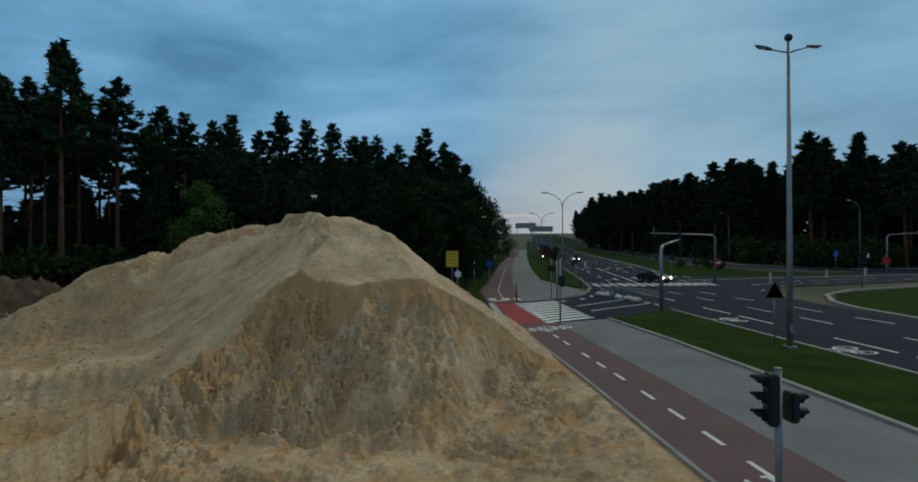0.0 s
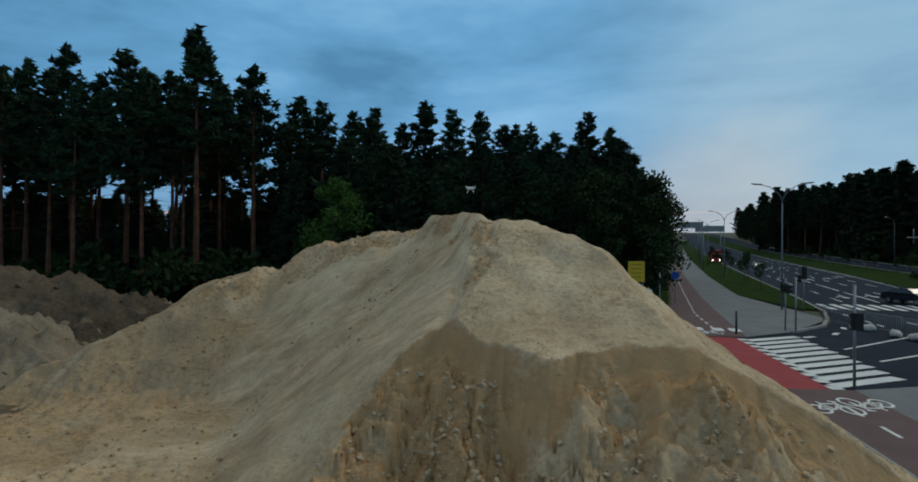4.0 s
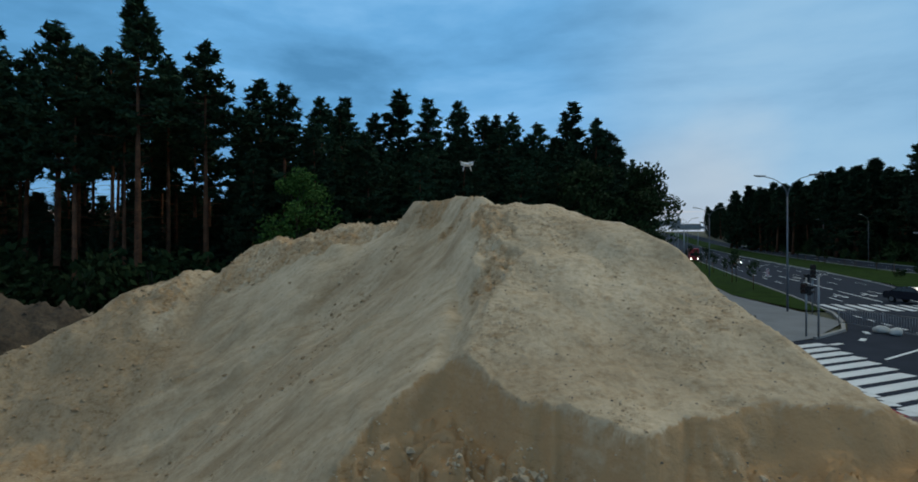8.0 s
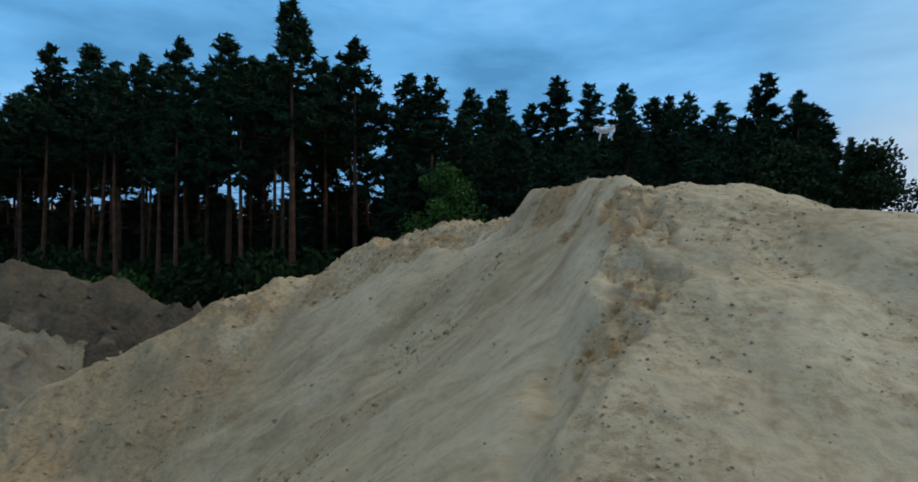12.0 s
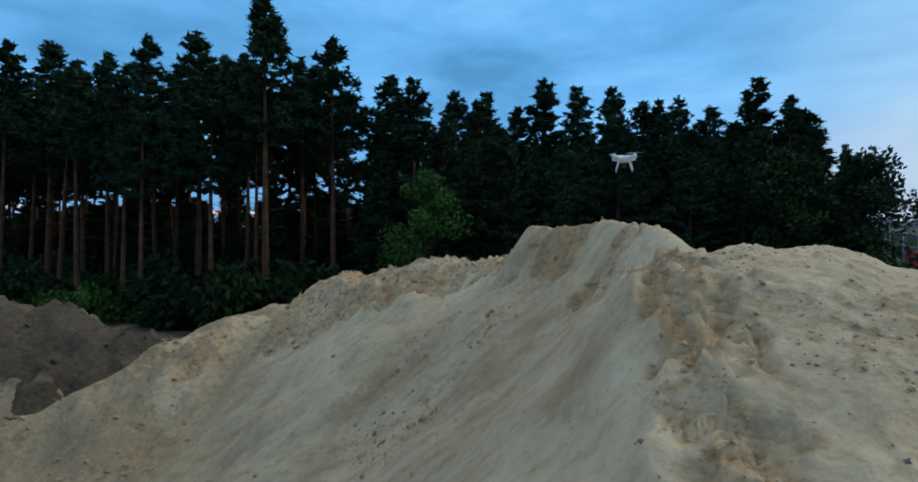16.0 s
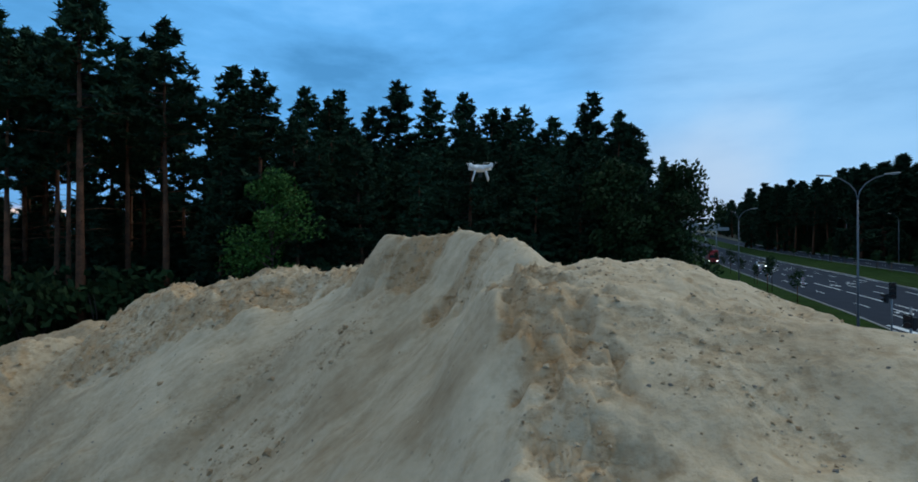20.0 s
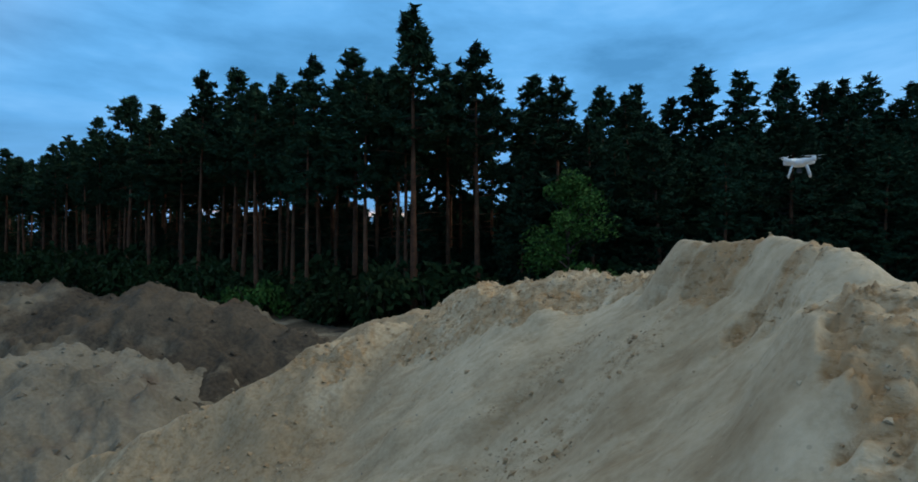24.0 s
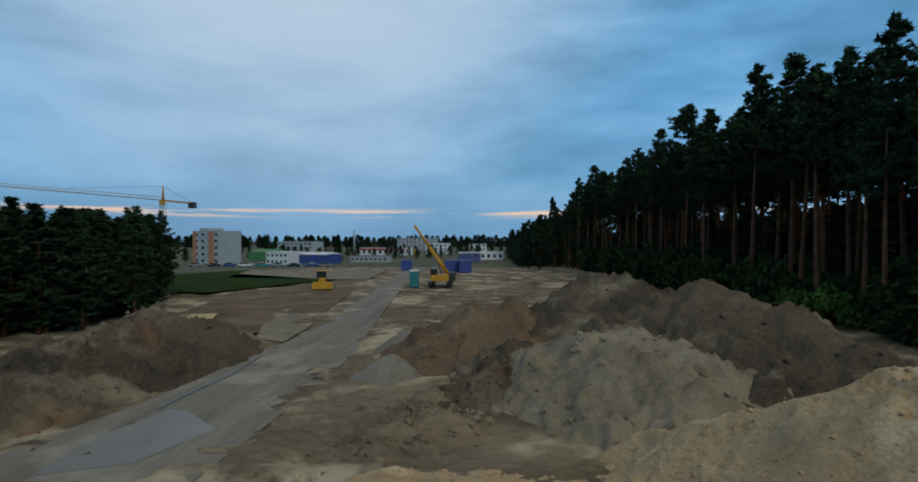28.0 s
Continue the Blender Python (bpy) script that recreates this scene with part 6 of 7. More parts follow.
def guide_board(x, y):
    """A red and white striped board on a rubber foot."""
    root = thing("guide_board", x, y, float(ground_z(x, y)) + 0.025, 0, "red and white striped traffic guide board on a foot", "guide board", "guide boards")
    boxed("foot", (0, 0, 0.06, 0.8, 0.4, 0.12), M_BLACKP, root, bevel=0.02)
    plate = boxed("board", (0, 0, 0.72, 0.34, 0.05, 1.2), M_WHITES, root)
    for k in range(4):
        bm = bmesh.new()
        z = 0.3 + 0.3 * k
        bm.faces.new([bm.verts.new(v) for v in ((-0.168, -0.029, z - 0.12), (0.168, -0.029, z - 0.02), (0.168, -0.029, z + 0.12), (-0.168, -0.029, z + 0.02))])
        part("stripe", bm, M_REDS, plate)


for x, y in ((23.9, 107), (28.0, 140), (38.4, 69.7), (50.4, 77.5), (60.5, 84.1)):
    guide_board(x, y)

# pedestrian railing round the corner, weighted with bags
M_BAG = mat("white_woven_bag", (0.55, 0.55, 0.53), 0.85, (0.40, 0.40, 0.38), 3.0, 30.0, 0.3, 0.02)
rail = thing("pedestrian_railing", label="grey steel pedestrian railing along the corner kerb", category="railing")
RAIL = [(12.4, 56.3), (13.6, 53.4), (14.7, 50.6), (15.4, 47.5), (15.8, 44.8)]
BAR = bmesh.new()
tube(BAR, [(0, 0, 0.15), (0, 0, 1.08)], [0.012, 0.012], 4)
BAR = bmesh_to(BAR, "infill_bar", M_STEEL)
for (x0, y0), (x1, y1) in zip(RAIL[:-1], RAIL[1:]):
    rod("post", [(x0, y0, 0.02), (x0, y0, 1.15)], [0.03, 0.03], M_STEEL, rail, 7)
    for z in (0.15, 1.08):
        rod("rail", [(x0, y0, z), (x1, y1, z)], [0.022, 0.022], M_STEEL, rail, 6)
    for k in range(1, 18):
        o = new("infill_bar", BAR)
        o.parent = rail
        o.location = (x0 + (x1 - x0) * k / 18, y0 + (y1 - y0) * k / 18, 0)
for k, (x, y) in enumerate(((13.1, 52.5), (13.5, 51.8), (13.9, 49.4), (14.4, 48.2), (14.7, 47.0))):
    bm = bmesh.new()
    bmesh.ops.create_icosphere(bm, subdivisions=3, radius=0.5)
    for v in bm.verts:
        w = noise.noise(v.co * 2.3 + Vector((k * 7, 0, 0))) * 0.12
        v.co = Vector((v.co.x * (0.95 + w), v.co.y * (0.62 + w), max(v.co.z * (0.5 + w), -0.2) + 0.2))
    ob = link("ballast_bag", bm, M_BAG, smooth=True)
    ob.matrix_world = pose(x, y, 0.02, 0, 0, 40 * k)
    tagged(ob, "white woven ballast bag lying on the asphalt", "bag", "ballast bags")

# overhead direction signs far up the road
for x, y, w, zz in ((21, 178, 6.4, 10.2), (26.5, 182, 7.4, 9.2), (19, 135, 4.4, 8.2)):
    g = thing("overhead_sign", x, y, float(ground_z(x, y)), -6, "blue-grey overhead direction sign on a steel frame", "road sign", "overhead signs")
    boxed("panel", (0, 0, zz, w, 0.1, 1.7 if w > 5 else 0.6), M_SIGNBACK, g)
    for sx in (-w * 0.4, w * 0.4)[:2 if w > 5 else 1]:
        rod("post", [(sx, 0.15, 0), (sx, 0.15, zz + 0.8)], [0.13, 0.1], M_STEEL, g, 7)

# ---- vehicles ----
M_GLASS = mat("dark_window_glass", (0.02, 0.025, 0.03), 0.08, None, 1.0, 5.0, 0.0, spec=0.6)
M_RUBBER = mat("tyre_rubber", (0.02, 0.02, 0.02), 0.9, None, 4.0, 30.0, 0.2, 0.01)
M_CARB = mat("dark_blue_car_paint", (0.018, 0.022, 0.035), 0.25, None, 0.5, 5.0, 0.0, spec=0.6)
M_LORRYR = mat("red_lorry_paint", (0.38, 0.03, 0.035), 0.4, None, 0.5, 5.0, 0.0)
M_CARS = mat("silver_car_paint", (0.32, 0.33, 0.35), 0.3, None, 0.5, 5.0, 0.0, metal=0.5)
M_HEADL = mat("lit_headlamp", (1.0, 0.93, 0.8), 0.3, (1.0, 0.93, 0.8), 1.0, 5.0, 0.0, strength=9.0)


def wheels(root, xs, half, r):
    for x in xs:
        for s in (-1, 1):
            w = disc("wheel", (x, s * half, r), (0, 1, 0), r, 0.22, M_RUBBER, root, 18)
            disc("rim", (x, s * (half + 0.112), r), (0, 1, 0), r * 0.62, 0.02, M_CARS, w, 12)


def car(x, y, turn, paint, label):
    """A saloon; its front points along +x before turning."""
    root = thing("car", x, y, float(ground_z(x, y)) + 0.025, turn, label, "car")
    prof = [(-2.2, 0.35), (-2.25, 0.75), (-2.1, 0.98), (-1.5, 1.02), (-0.95, 1.42), (0.35, 1.45), (1.05, 1.0), (2.0, 0.85), (2.2, 0.65), (2.18, 0.35)]
    bm = bmesh.new()
    l = [bm.verts.new((px, -0.86 + (0.16 if pz > 1.2 else 0), pz)) for px, pz in prof]
    r = [bm.verts.new((px, 0.86 - (0.16 if pz > 1.2 else 0), pz)) for px, pz in prof]
    bm.faces.new(l)
    bm.faces.new(r[::-1])
    for j in range(len(prof)):
        k = (j + 1) % len(prof)
        bm.faces.new((l[k], l[j], r[j], r[k]))
    bmesh.ops.bevel(bm, geom=list(bm.edges), offset=0.05, segments=2, affect="EDGES")
    bmesh.ops.recalc_face_normals(bm, faces=bm.faces)
    body = part("body", bm, paint, root, smooth=False)
    for nm, pts in (("windscreen", [(0.42, -0.62, 1.40), (0.42, 0.62, 1.40), (1.0, 0.74, 1.04), (1.0, -0.74, 1.04)]),
                    ("rear_window", [(-1.0, 0.62, 1.39), (-1.0, -0.62, 1.39), (-1.45, -0.74, 1.06), (-1.45, 0.74, 1.06)])):
        bm = bmesh.new()
        bm.faces.new([bm.verts.new(Vector(p) + Vector((0.03 if p[0] > 0 else -0.03, 0, 0.03))) for p in pts])
        part(nm, bm, M_GLASS, body)
    for s in (-1, 1):
        bm = bmesh.new()
        bm.faces.new([bm.verts.new((px, s * (0.885 - (0.15 if pz > 1.2 else 0)), pz)) for px, pz in ((-1.3, 1.06), (0.85, 1.06), (0.3, 1.38), (-0.9, 1.36))])
        part("side_window", bm, M_GLASS, body)
        disc("headlamp", (2.2, s * 0.6, 0.68), (1, 0, 0), 0.12, 0.05, M_HEADL, root, 12, "lit headlamp")
    wheels(root, (-1.35, 1.35), 0.78, 0.32)


car(24.6, 71.3, -65, M_CARB, "dark blue saloon car with lit headlamps on the junction")
car(31, 150, -98, M_CARS, "silver saloon car with lit headlamps coming down the road")
lorry = thing("lorry", 26.0, 170, float(ground_z(26, 170)) + 0.03, -98, "red box lorry with lit headlamps far up the road", "lorry")
boxed("cargo_box", (-2.0, 0, 2.1, 5.6, 2.4, 2.5), M_LORRYR, lorry, "red cargo box", 0.05)
cab = boxed("cab", (2.0, 0, 1.5, 1.9, 2.2, 2.0), M_LORRYR, lorry, "red cab", 0.12)
boxed("windscreen", (2.96, 0, 1.9, 0.03, 1.9, 0.75), M_GLASS, cab)
for s in (-1, 1):
    disc("headlamp", (2.97, s * 0.8, 0.8), (1, 0, 0), 0.14, 0.05, M_HEADL, lorry, 12, "lit headlamp")
wheels(lorry, (-3.4, 1.9), 1.0, 0.45)

# ---- drone hovering over the heap ----
M_DRONE = mat("white_gloss_plastic", (0.78, 0.79, 0.80), 0.3, (0.72, 0.73, 0.74), 2.0, 10.0, 0.0)
drone = thing("drone", *DRONE, 12, "white four-rotor camera drone hovering above the heap", "drone")
bm = bmesh.new()
bmesh.ops.create_icosphere(bm, subdivisions=3, radius=0.1)
for v in bm.verts:
    v.co = Vector((v.co.x * 1.05, v.co.y * 0.95, v.co.z * 0.5))
part("body", bm, M_DRONE, drone, "", True)
for k in range(4):
    a = radians(45 + 90 * k)
    c, s = math.cos(a), math.sin(a)
    arm = rod("arm", [(0.05 * c, 0.05 * s, 0.01), (0.12 * c, 0.12 * s, 0.012), (0.19 * c, 0.19 * s, 0.02)], [0.042, 0.03, 0.026], M_DRONE, drone, 8)
    rod("motor", [(0.19 * c, 0.19 * s, 0.0), (0.19 * c, 0.19 * s, 0.055)], [0.024, 0.02], M_DRONE, arm, 10)
    bm = bmesh.new()
    b = radians(20 + 50 * k)
    for sg in (-1, 1):
        d = Vector((math.cos(b) * sg, math.sin(b) * sg, 0))
        n = Vector((-d.y, d.x, 0))
        o = Vector((0.19 * c, 0.19 * s, 0.06))
        bm.faces.new([bm.verts.new(o + v) for v in (n * 0.006, d * 0.05 + n * 0.014 + Vector((0, 0, 0.003)), d * 0.12 + n * 0.005, d * 0.12 - n * 0.004, d * 0.05 - n * 0.012 - Vector((0, 0, 0.003)), -n * 0.006)])
    bmesh.ops.solidify(bm, geom=list(bm.faces), thickness=0.002)
    part("propeller", bm, M_DRONE, arm)
for s in (-1, 1):
    pts = [(s * 0.07, 0.08, -0.03), (s * 0.10, 0.075, -0.13), (s * 0.105, 0.06, -0.155), (s * 0.105, -0.06, -0.155), (s * 0.10, -0.075, -0.13), (s * 0.07, -0.08, -0.03)]
    rod("landing_leg", pts, [0.011] * 6, M_DRONE, drone, 6)
gim = boxed("camera_gimbal", (0, 0.03, -0.085, 0.05, 0.05, 0.05), M_DARKM, drone, "dark camera hanging below", 0.01)
disc("lens", (0, 0.06, -0.085), (0, 1, 0), 0.016, 0.02, M_BLACKP, gim, 12)

# ---- the building site and the town beyond ----
M_PLASTER = mat("grey_blue_plaster", (0.34, 0.37, 0.40), 0.9, (0.28, 0.31, 0.34), 0.3, 5.0, 0.1)
M_ORANGE = mat("orange_plaster", (0.42, 0.20, 0.12), 0.9, (0.36, 0.17, 0.10), 0.3, 5.0, 0.1)
M_HALLW = mat("white_cladding", (0.62, 0.64, 0.66), 0.7, (0.52, 0.54, 0.56), 0.4, 4.0, 0.05)
M_HALLB = mat("blue_cladding", (0.04, 0.07, 0.26), 0.6, None, 0.4, 4.0, 0.05)
M_GREENR = mat("green_roof_sheet", (0.07, 0.22, 0.09), 0.7, None, 0.4, 4.0, 0.05)
M_REDB = mat("red_fascia", (0.36, 0.04, 0.05), 0.7, None, 0.4, 4.0, 0.05)
M_CRANE = mat("yellow_machine_paint", (0.52, 0.27, 0.03), 0.5, (0.42, 0.21, 0.02), 1.0, 10.0, 0.05)
M_TEAL = mat("teal_plastic", (0.03, 0.22, 0.24), 0.6, None, 1.0, 10.0, 0.0)
M_WOOD = mat("pale_board_wood", (0.50, 0.40, 0.22), 0.8, (0.40, 0.31, 0.17), 3.0, 20.0, 0.1)
EAST = 90.0  # faces of the far buildings look back along the track


def building(x, y, w, d, h, wall, roof, label, floors=0, bays=0, turn=0, glass=None, name="building", pitched=0.0):
    """A block seen across its width w, with window rows let into the near face."""
    z = float(ground_z(x, y)) - 0.2
    root = thing(name, x, y, z, EAST + turn, label, "building", "buildings of the town")
    boxed("wall", (0, 0, h / 2, w, d, h), wall, root)
    if pitched:
        bm = bmesh.new()
        a = [bm.verts.new(p) for p in ((-w / 2 - 0.3, -d / 2 - 0.3, h), (-w / 2 - 0.3, d / 2 + 0.3, h), (-w / 2 - 0.3, 0, h + pitched))]
        b = [bm.verts.new(p) for p in ((w / 2 + 0.3, -d / 2 - 0.3, h), (w / 2 + 0.3, d / 2 + 0.3, h), (w / 2 + 0.3, 0, h + pitched))]
        bm.faces.new(a)
        bm.faces.new(b[::-1])
        for i, j in ((0, 1), (1, 2), (2, 0)):
            bm.faces.new((a[j], a[i], b[i], b[j]))
        part("roof", bm, roof, root)
    else:
        boxed("roof", (0, 0, h + 0.15, w + 0.3, d + 0.3, 0.3), roof, root)
    for f in range(floors):
        for k in range(bays):
            wx = -w / 2 + w * (k + 0.5) / bays
            wz = h * (f + 0.55) / floors
            win = boxed("window", (wx, -d / 2 - 0.02, wz, w / bays * 0.55, 0.1, h / floors * 0.5), M_WHITES, root)
            boxed("pane", (wx, -d / 2 - 0.08, wz, w / bays * 0.47, 0.03, h / floors * 0.42), glass or M_GLASS, win)
    return root


# apartment block with orange bands
apt = building(-250, -101.5, 16, 12, 14.2, M_PLASTER, M_PLASTER, "grey-blue apartment block with orange bands", 5, 4, -22)
for wx, w in ((-7.3, 2.2), (3.0, 3.4)):
    boxed("orange_band", (wx, -6.06, 7.1, w, 0.14, 14.0), M_ORANGE, apt, "orange rendered band")
boxed("stair_tower", (-4.2, 0.5, 7.9, 4.6, 9, 15.8), M_PLASTER, apt)
building(-246, -69, 11, 12, 5.2, M_HALLW, M_HALLW, "low white office building", 2, 5, -16)
building(-252, -57, 16.5, 14, 4.2, M_HALLB, M_HALLW, "storage hall with blue walls and a white roof", 0, 0, -14, pitched=1.0, name="hall")
building(-292, -95, 15, 14, 4.2, M_GREENR, M_GREENR, "shed with a green sheet roof", 0, 0, -18, pitched=1.6, name="shed")
building(-266, -36, 18, 6, 3.0, M_PLASTER, M_DIRT, "long low grey wall building", 1, 8, -8)
red = building(-380, -52, 34, 16, 4.6, M_HALLW, M_HALLW, "long white store with a red fascia", 1, 9, -10)
boxed("fascia", (0, -8.15, 4.2, 34.2, 0.2, 1.2), M_REDB, red, "red fascia band")
building(-420, -20, 16, 12, 7.5, M_HALLW, M_HALLW, "white block on the edge of the town", 3, 5, -6)
building(-430, 9, 12, 12, 7.0, M_HALLW, M_PLASTER, "white block on the edge of the town", 3, 4, -2)
building(-268, 10, 10, 8, 4.4, M_HALLB, M_HALLW, "blue and white site office", 2, 4, 0)
building(-300, 20, 12, 8, 4.0, M_HALLW, M_HALLW, "white flat-roofed site office", 1, 4, 0)
building(-410, -120, 30, 14, 9, M_PLASTER, M_PLASTER, "grey block far behind the trees", 3, 8, -18)
building(-600, -60, 40, 16, 12, M_PLASTER, M_PLASTER, "grey block far behind the trees", 4, 9, -10)
chim = thing("chimney_mast", -520, -108, -4.2, 0, "thin grey mast on the skyline", "mast")
rod("shaft", [(0, 0, 0), (0, 0, 20)], [1.0, 0.6], M_PLASTER, chim, 10)

# parked cars as seen far off
PARK = [M_CARS, M_HALLW, M_CARB, M_TEAL, M_HALLB]


def far_car(x, y, turn, paint):
    root = thing("parked_car", x, y, float(ground_z(x, y)) + 0.02, turn, "parked car in the yard before the town", "car", "parked cars")
    bm = bmesh.new()
    box(bm, 0, 0, 0.6, 4.2, 1.7, 0.75, 0.12)
    part("body", bm, paint, root)
    boxed("cabin", (-0.2, 0, 1.2, 2.2, 1.5, 0.5), M_GLASS, root, "dark glazed cabin", 0.12)
    for wx in (-1.3, 1.3):
        for s in (-1, 1):
            disc("wheel", (wx, s * 0.78, 0.32), (0, 1, 0), 0.32, 0.2, M_RUBBER, root, 10)


for k in range(16):
    far_car(-196 - 7 * (k % 2), -82 + 2.9 * k + (k % 3) * 0.4, 95 + 8 * (k % 3), PARK[k % 5])

# trees and hedges round the town
town = scatter(90, lambda: U(-420, -270), lambda x: U(-150, 30), 5, 8, (1, 2), 2.2)
town = [t for t in town if not any(abs(t[0] - bx) < 16 and abs(t[1] - by) < 22 for bx, by in ((-380, -52), (-292, -95), (-266, -36), (-300, 20)))]
town += [(-700 - 60 * U(0, 1), y, U(12, 17), rng.choice((1, 2)), U(0, 6), 3.0) for y in np.linspace(-520, 260, 240)]
town += [(U(-330, -150), U(30, 46), U(8, 16), rng.choice((1, 2)), U(0, 6), 1.8) for _ in range(40)]
joined_wood("town_trees", town, LOD, "dark trees among the far buildings")

# sheets of ground seen down the track
strip("grass_field", [(-70, -12), (-86, -6), (-100, 1)], [(-80, -40), (-100, -36), (-128, -28)], M_GRASS, 0.3, n=5, label="strip of green grass beyond the diggings", category="grass")
strip("earth_patch", [(-39, 4.5), (-50, 7.2), (-66, 5.6), (-80, 3.4)], [(-44, -2), (-56, -6), (-70, -9), (-84, -5)], M_CLAY, 0.17, n=6, label="bare brown dug earth beside the track", category="earth")
strip("sand_patch", [(-92, 2), (-120, 0)], [(-96, -22), (-124, -30)], M_GREYSAND, 0.3, n=4, label="levelled pale sand field", category="sand")
strip("mud_patch", [(-20.5, 9.2), (-24, 9.0), (-26.6, 9.6)], [(-21.5, 11.4), (-24.5, 12.4), (-26.4, 10.4)], M_MUD, 0.10, n=4, label="wet brown puddle mud on the track", category="mud")

strip("sand_edging", [(-26.5, 9.0), (-28.3, 9.0), (-32, 9.2), (-36, 8.9)], [(-26.5, 9.2), (-28.3, 9.2), (-32, 9.4), (-36, 9.05)], M_PAVE, 0.16, thick=0.2, n=3, label="pale concrete edging along the soil mound", category="edging")
strip("sand_patch", [(-52, 7.4), (-46, 8.4), (-40, 8.8)], [(-54, 3.6), (-47, 4.6), (-41, 6.6)], M_GREYSAND, 0.2, n=5, label="spread pale sand beside the track", category="sand")

# mobile crane
mc = thing("mobile_crane", -82, 14.5, 0.12, 0, "yellow mobile crane with a raised lattice-free boom", "crane")
for s in (-1, 1):
    boxed("crawler", (0, s * 1.2, 0.4, 4.2, 0.6, 0.8), M_BLACKP, mc, "dark track unit", 0.2)
boxed("upper_deck", (0, 0, 1.25, 3.6, 2.4, 0.8), M_CRANE, mc, "yellow engine deck", 0.1)
boxed("cab", (0.9, -0.8, 1.9, 1.2, 0.9, 1.2), M_GLASS, mc, "glazed operator cab", 0.08)
boxed("counterweight", (-0.2, 1.5, 1.4, 2.4, 0.8, 1.1), M_DARKM, mc, "", 0.06)
for t0, t1, r in ((0.0, 0.55, 0.36), (0.5, 1.0, 0.26)):
    a, b = Vector((0, 1.0, 1.7)), Vector((0, -3.6, 8.3))
    rod("boom_section", [a + (b - a) * t0, a + (b - a) * t1], [r, r * 0.85], M_CRANE, mc, 4)
rod("hoist_rope", [(0, -3.6, 8.2), (0, -3.6, 5.0)], [0.02, 0.02], M_DARKM, mc, 4)
boxed("hook_block", (0, -3.6, 4.8, 0.25, 0.25, 0.45), M_CRANE, mc)
rod("ram", [(0, 0.2, 1.6), (0, -1.0, 4.4)], [0.12, 0.09], M_STEEL, mc, 6)

# tower crane
tc_ = thing("tower_crane", -198, -95, float(ground_z(-198, -95)), 0, "yellow tower crane with a long jib", "crane")
top = 23.4
for sx in (-0.7, 0.7):
    for sy in (-0.7, 0.7):
        rod("mast_leg", [(sx, sy, 0), (sx, sy, top)], [0.1, 0.1], M_CRANE, tc_, 4)
for k in range(14):
    z0, z1 = top * k / 14, top * (k + 1) / 14
    s = 0.7 if k % 2 else -0.7
    rod("mast_brace", [(-s, -0.7, z0), (s, -0.7, z1)], [0.05, 0.05], M_CRANE, tc_, 4)
    rod("mast_brace", [(0.7, -s, z0), (0.7, s, z1)], [0.05, 0.05], M_CRANE, tc_, 4)
jd = Vector((0.955, -0.295, 0)).normalized()
js = Vector((-jd.y, jd.x, 0))
for off, up in ((js * 0.6, 0.0), (js * -0.6, 0.0), (js * 0, 1.1)):
    rod("jib_chord", [off + Vector((0, 0, top + up)), off + jd * 56 + Vector((0, 0, top + up * 0.6 + 0.6))], [0.1, 0.08], M_CRANE, tc_, 4)
for k in range(28):
    a = jd * 2 * k
    rod("jib_brace", [a + js * 0.6 + Vector((0, 0, top)), a + jd + Vector((0, 0, top + 1.0)), a + jd * 2 - js * 0.6 + Vector((0, 0, top))], [0.04, 0.04, 0.04], M_CRANE, tc_, 3)
rod("counter_jib", [Vector((0, 0, top)), jd * -14 + Vector((0, 0, top - 0.3))], [0.45, 0.35], M_CRANE, tc_, 4)
boxed("counterweight", (jd.x * -13, jd.y * -13, top - 1.0, 2.4, 2.0, 2.2), M_DARKM, tc_, "grey counterweight block")
rod("tower_head", [(0, 0, top), (0, 0, top + 5)], [0.5, 0.2], M_CRANE, tc_, 4)
rod("tie_rope", [(0, 0, top + 5), jd * 34 + Vector((0, 0, top + 1.4))], [0.05, 0.05], M_DARKM, tc_, 4)
rod("tie_rope", [(0, 0, top + 5), jd * -13 + Vector((0, 0, top))], [0.05, 0.05], M_DARKM, tc_, 4)
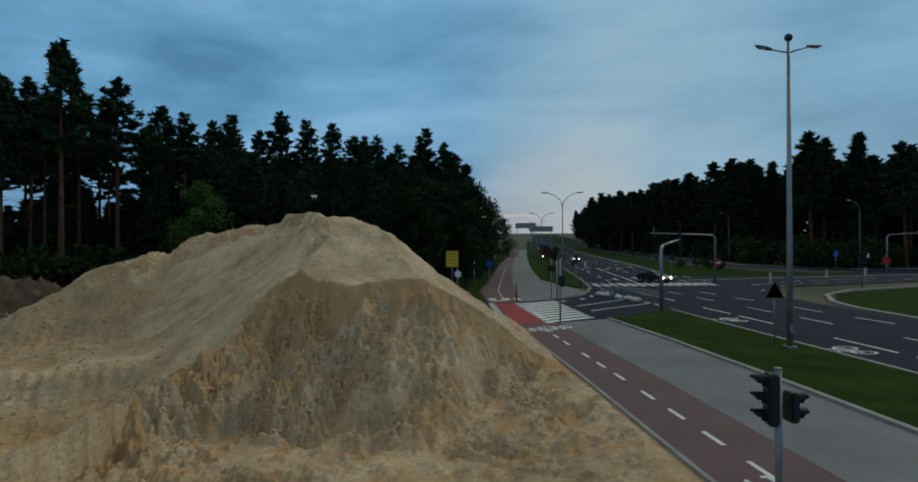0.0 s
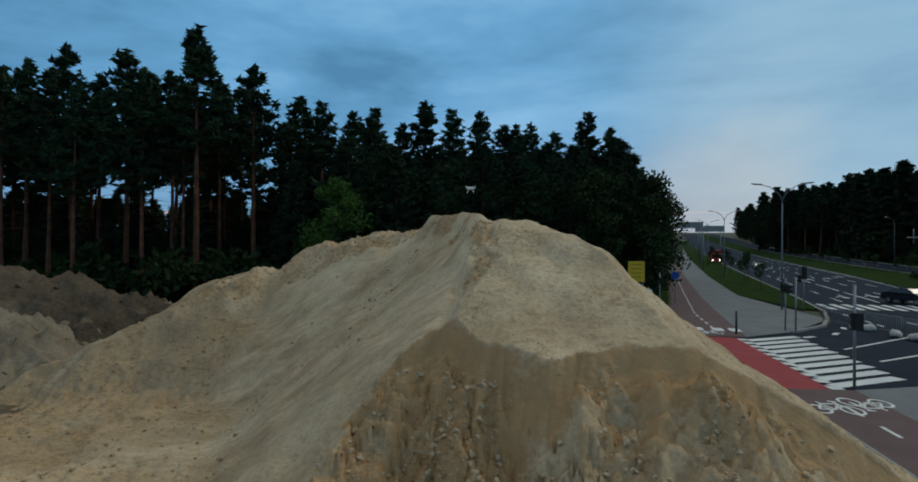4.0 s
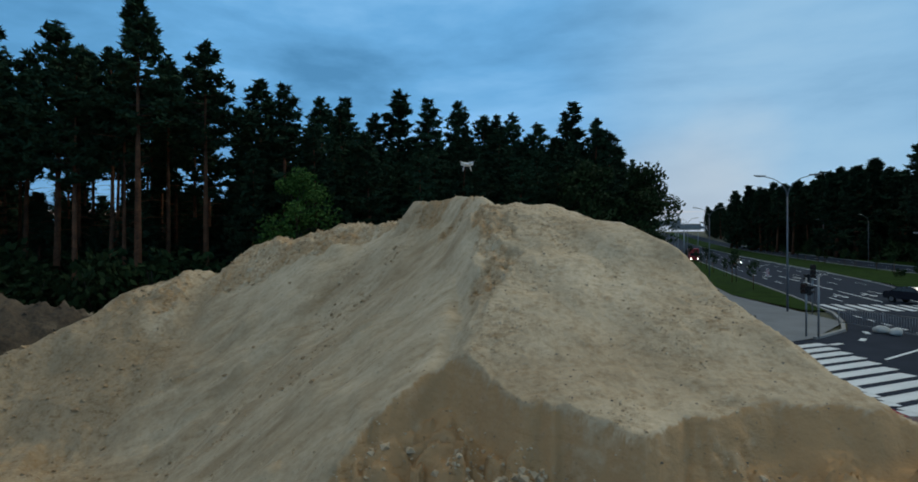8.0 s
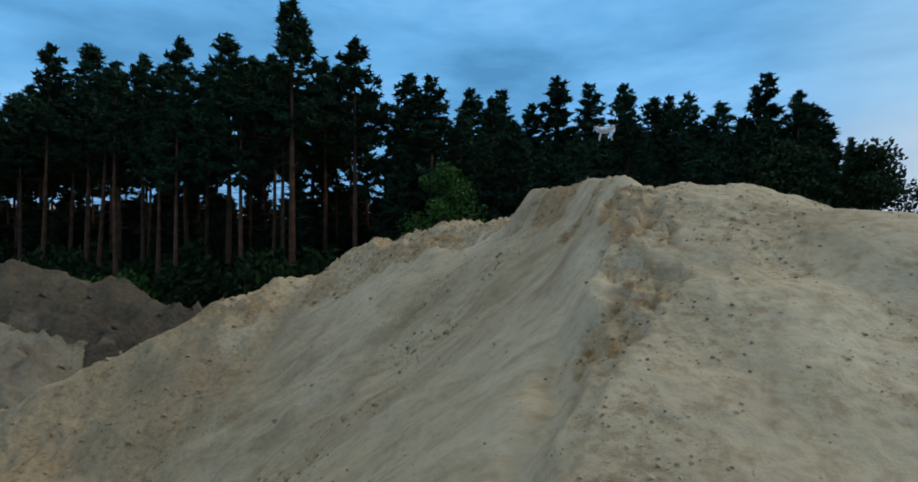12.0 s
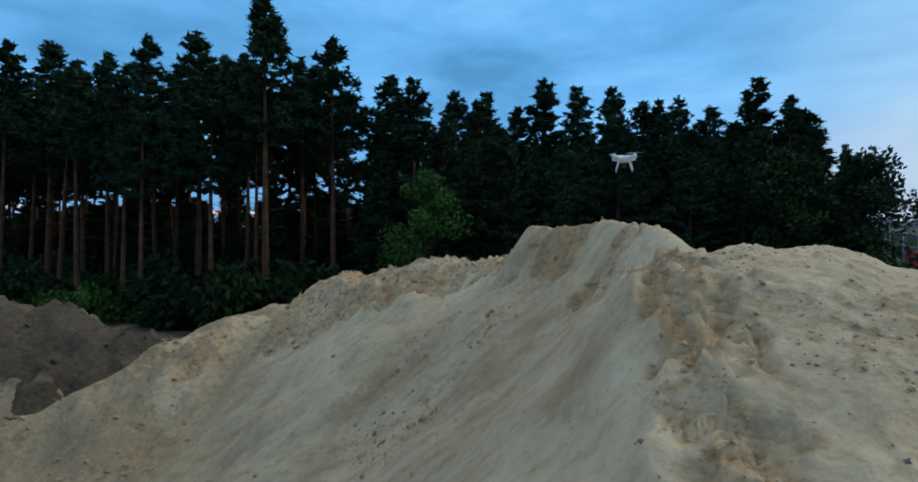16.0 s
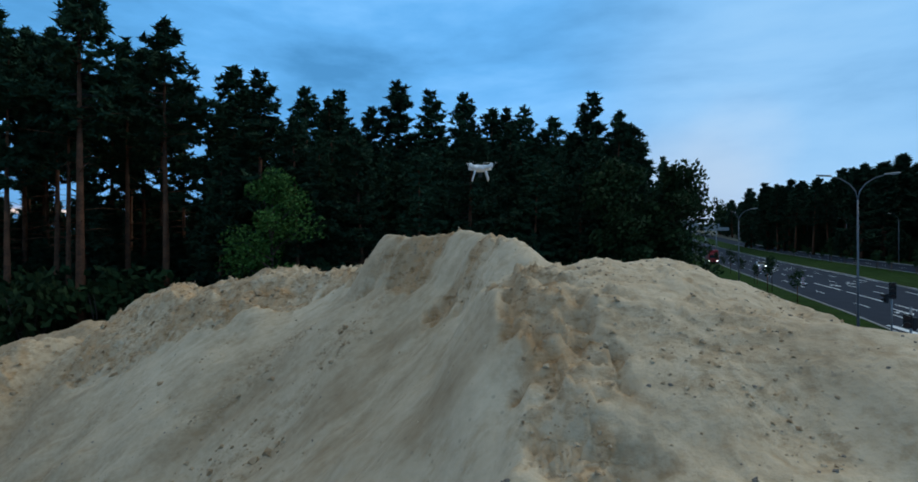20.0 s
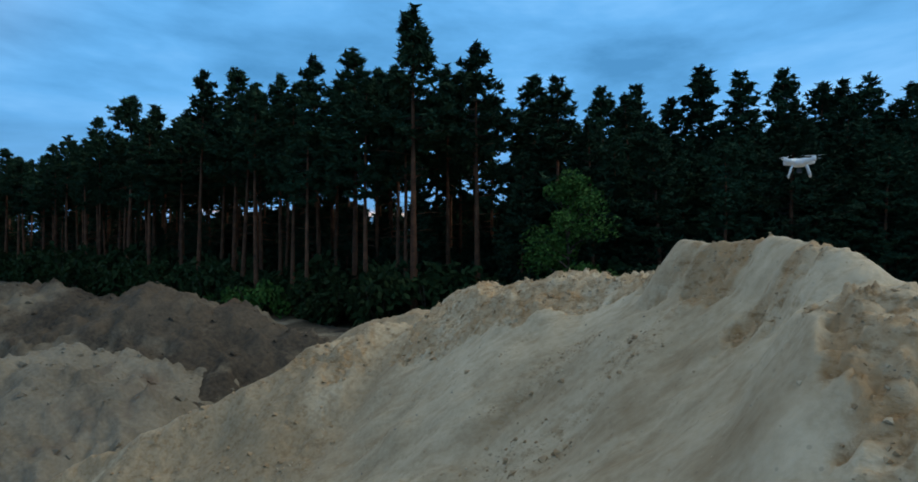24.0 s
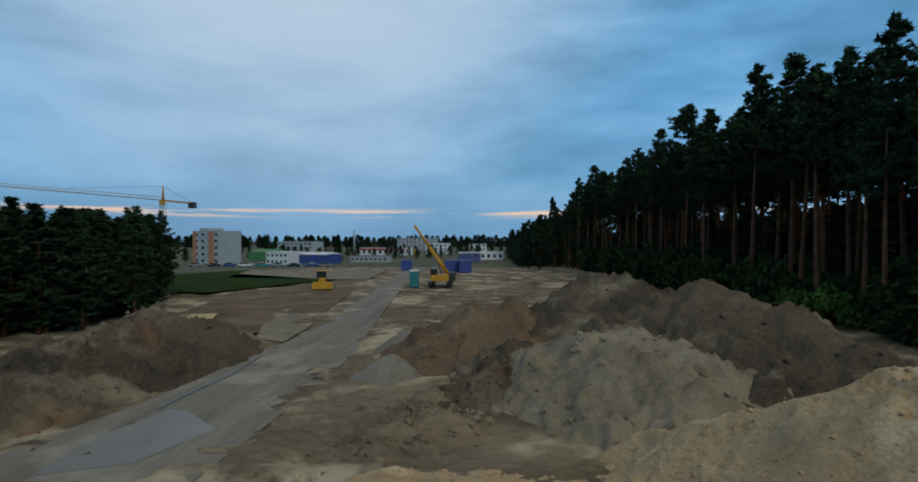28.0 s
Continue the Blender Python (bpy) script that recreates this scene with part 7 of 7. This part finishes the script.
boxed("cab", (jd.x * 1.4 + js.x * 1.2, jd.y * 1.4 + js.y * 1.2, top - 0.9, 1.4, 1.4, 1.7), M_CRANE, tc_, "operator cab", 0.08)

# bulldozer, toilet cabin, containers, boards
bd = thing("bulldozer", -76.5, -0.2, 0.25, 20, "small yellow bulldozer on the brown earth", "bulldozer")
for s in (-1, 1):
    boxed("crawler", (0, s * 0.85, 0.42, 2.6, 0.45, 0.8), M_BLACKP, bd, "black crawler track", 0.2)
boxed("engine_hood", (0.7, 0, 1.05, 1.4, 0.9, 0.7), M_CRANE, bd, "yellow hood", 0.06)
boxed("cab", (-0.5, 0, 1.6, 1.1, 1.2, 1.3), M_GLASS, bd, "glazed cab", 0.06)
boxed("cab_roof", (-0.5, 0, 2.3, 1.3, 1.4, 0.1), M_CRANE, bd, "", 0.03)
boxed("blade", (1.75, 0, 0.55, 0.15, 2.5, 0.9), M_CRANE, bd, "yellow blade", 0.04)
wc = thing("toilet_cabin", -81.2, 11.0, 0.12, 90, "teal plastic portable toilet cabin", "toilet cabin")
boxed("cabin", (0, 0, 1.05, 1.1, 1.1, 2.1), M_TEAL, wc, "", 0.05)
boxed("roof", (0, 0, 2.2, 1.16, 1.16, 0.22), M_WHITES, wc, "white roof", 0.08)
boxed("door", (0, -0.57, 1.0, 0.75, 0.03, 1.8), M_TEAL, wc)
for x, y in ((-119.5, 13), (-133, 1.8), (-117, 15.8)):
    ct = thing("container", x, y, float(ground_z(x, y)) + 0.05, 8, "blue steel site container", "container", "site containers")
    boxed("body", (0, 0, 1.25, 5.0, 2.3, 2.4), M_HALLB, ct, "", 0.03)
    for k in range(9):
        boxed("rib", (-2.2 + 0.55 * k, -1.17, 1.25, 0.12, 0.06, 2.2), M_HALLB, ct)
pb_ = thing("board_stack", -49.6, -1.5, 0.32, 20, "pale timber formwork boards lying on the earth", "boards")
for k in range(4):
    boxed("board", (0, -0.75 + 0.5 * k, 0.06, 3.0, 0.47, 0.08), M_WOOD, pb_)
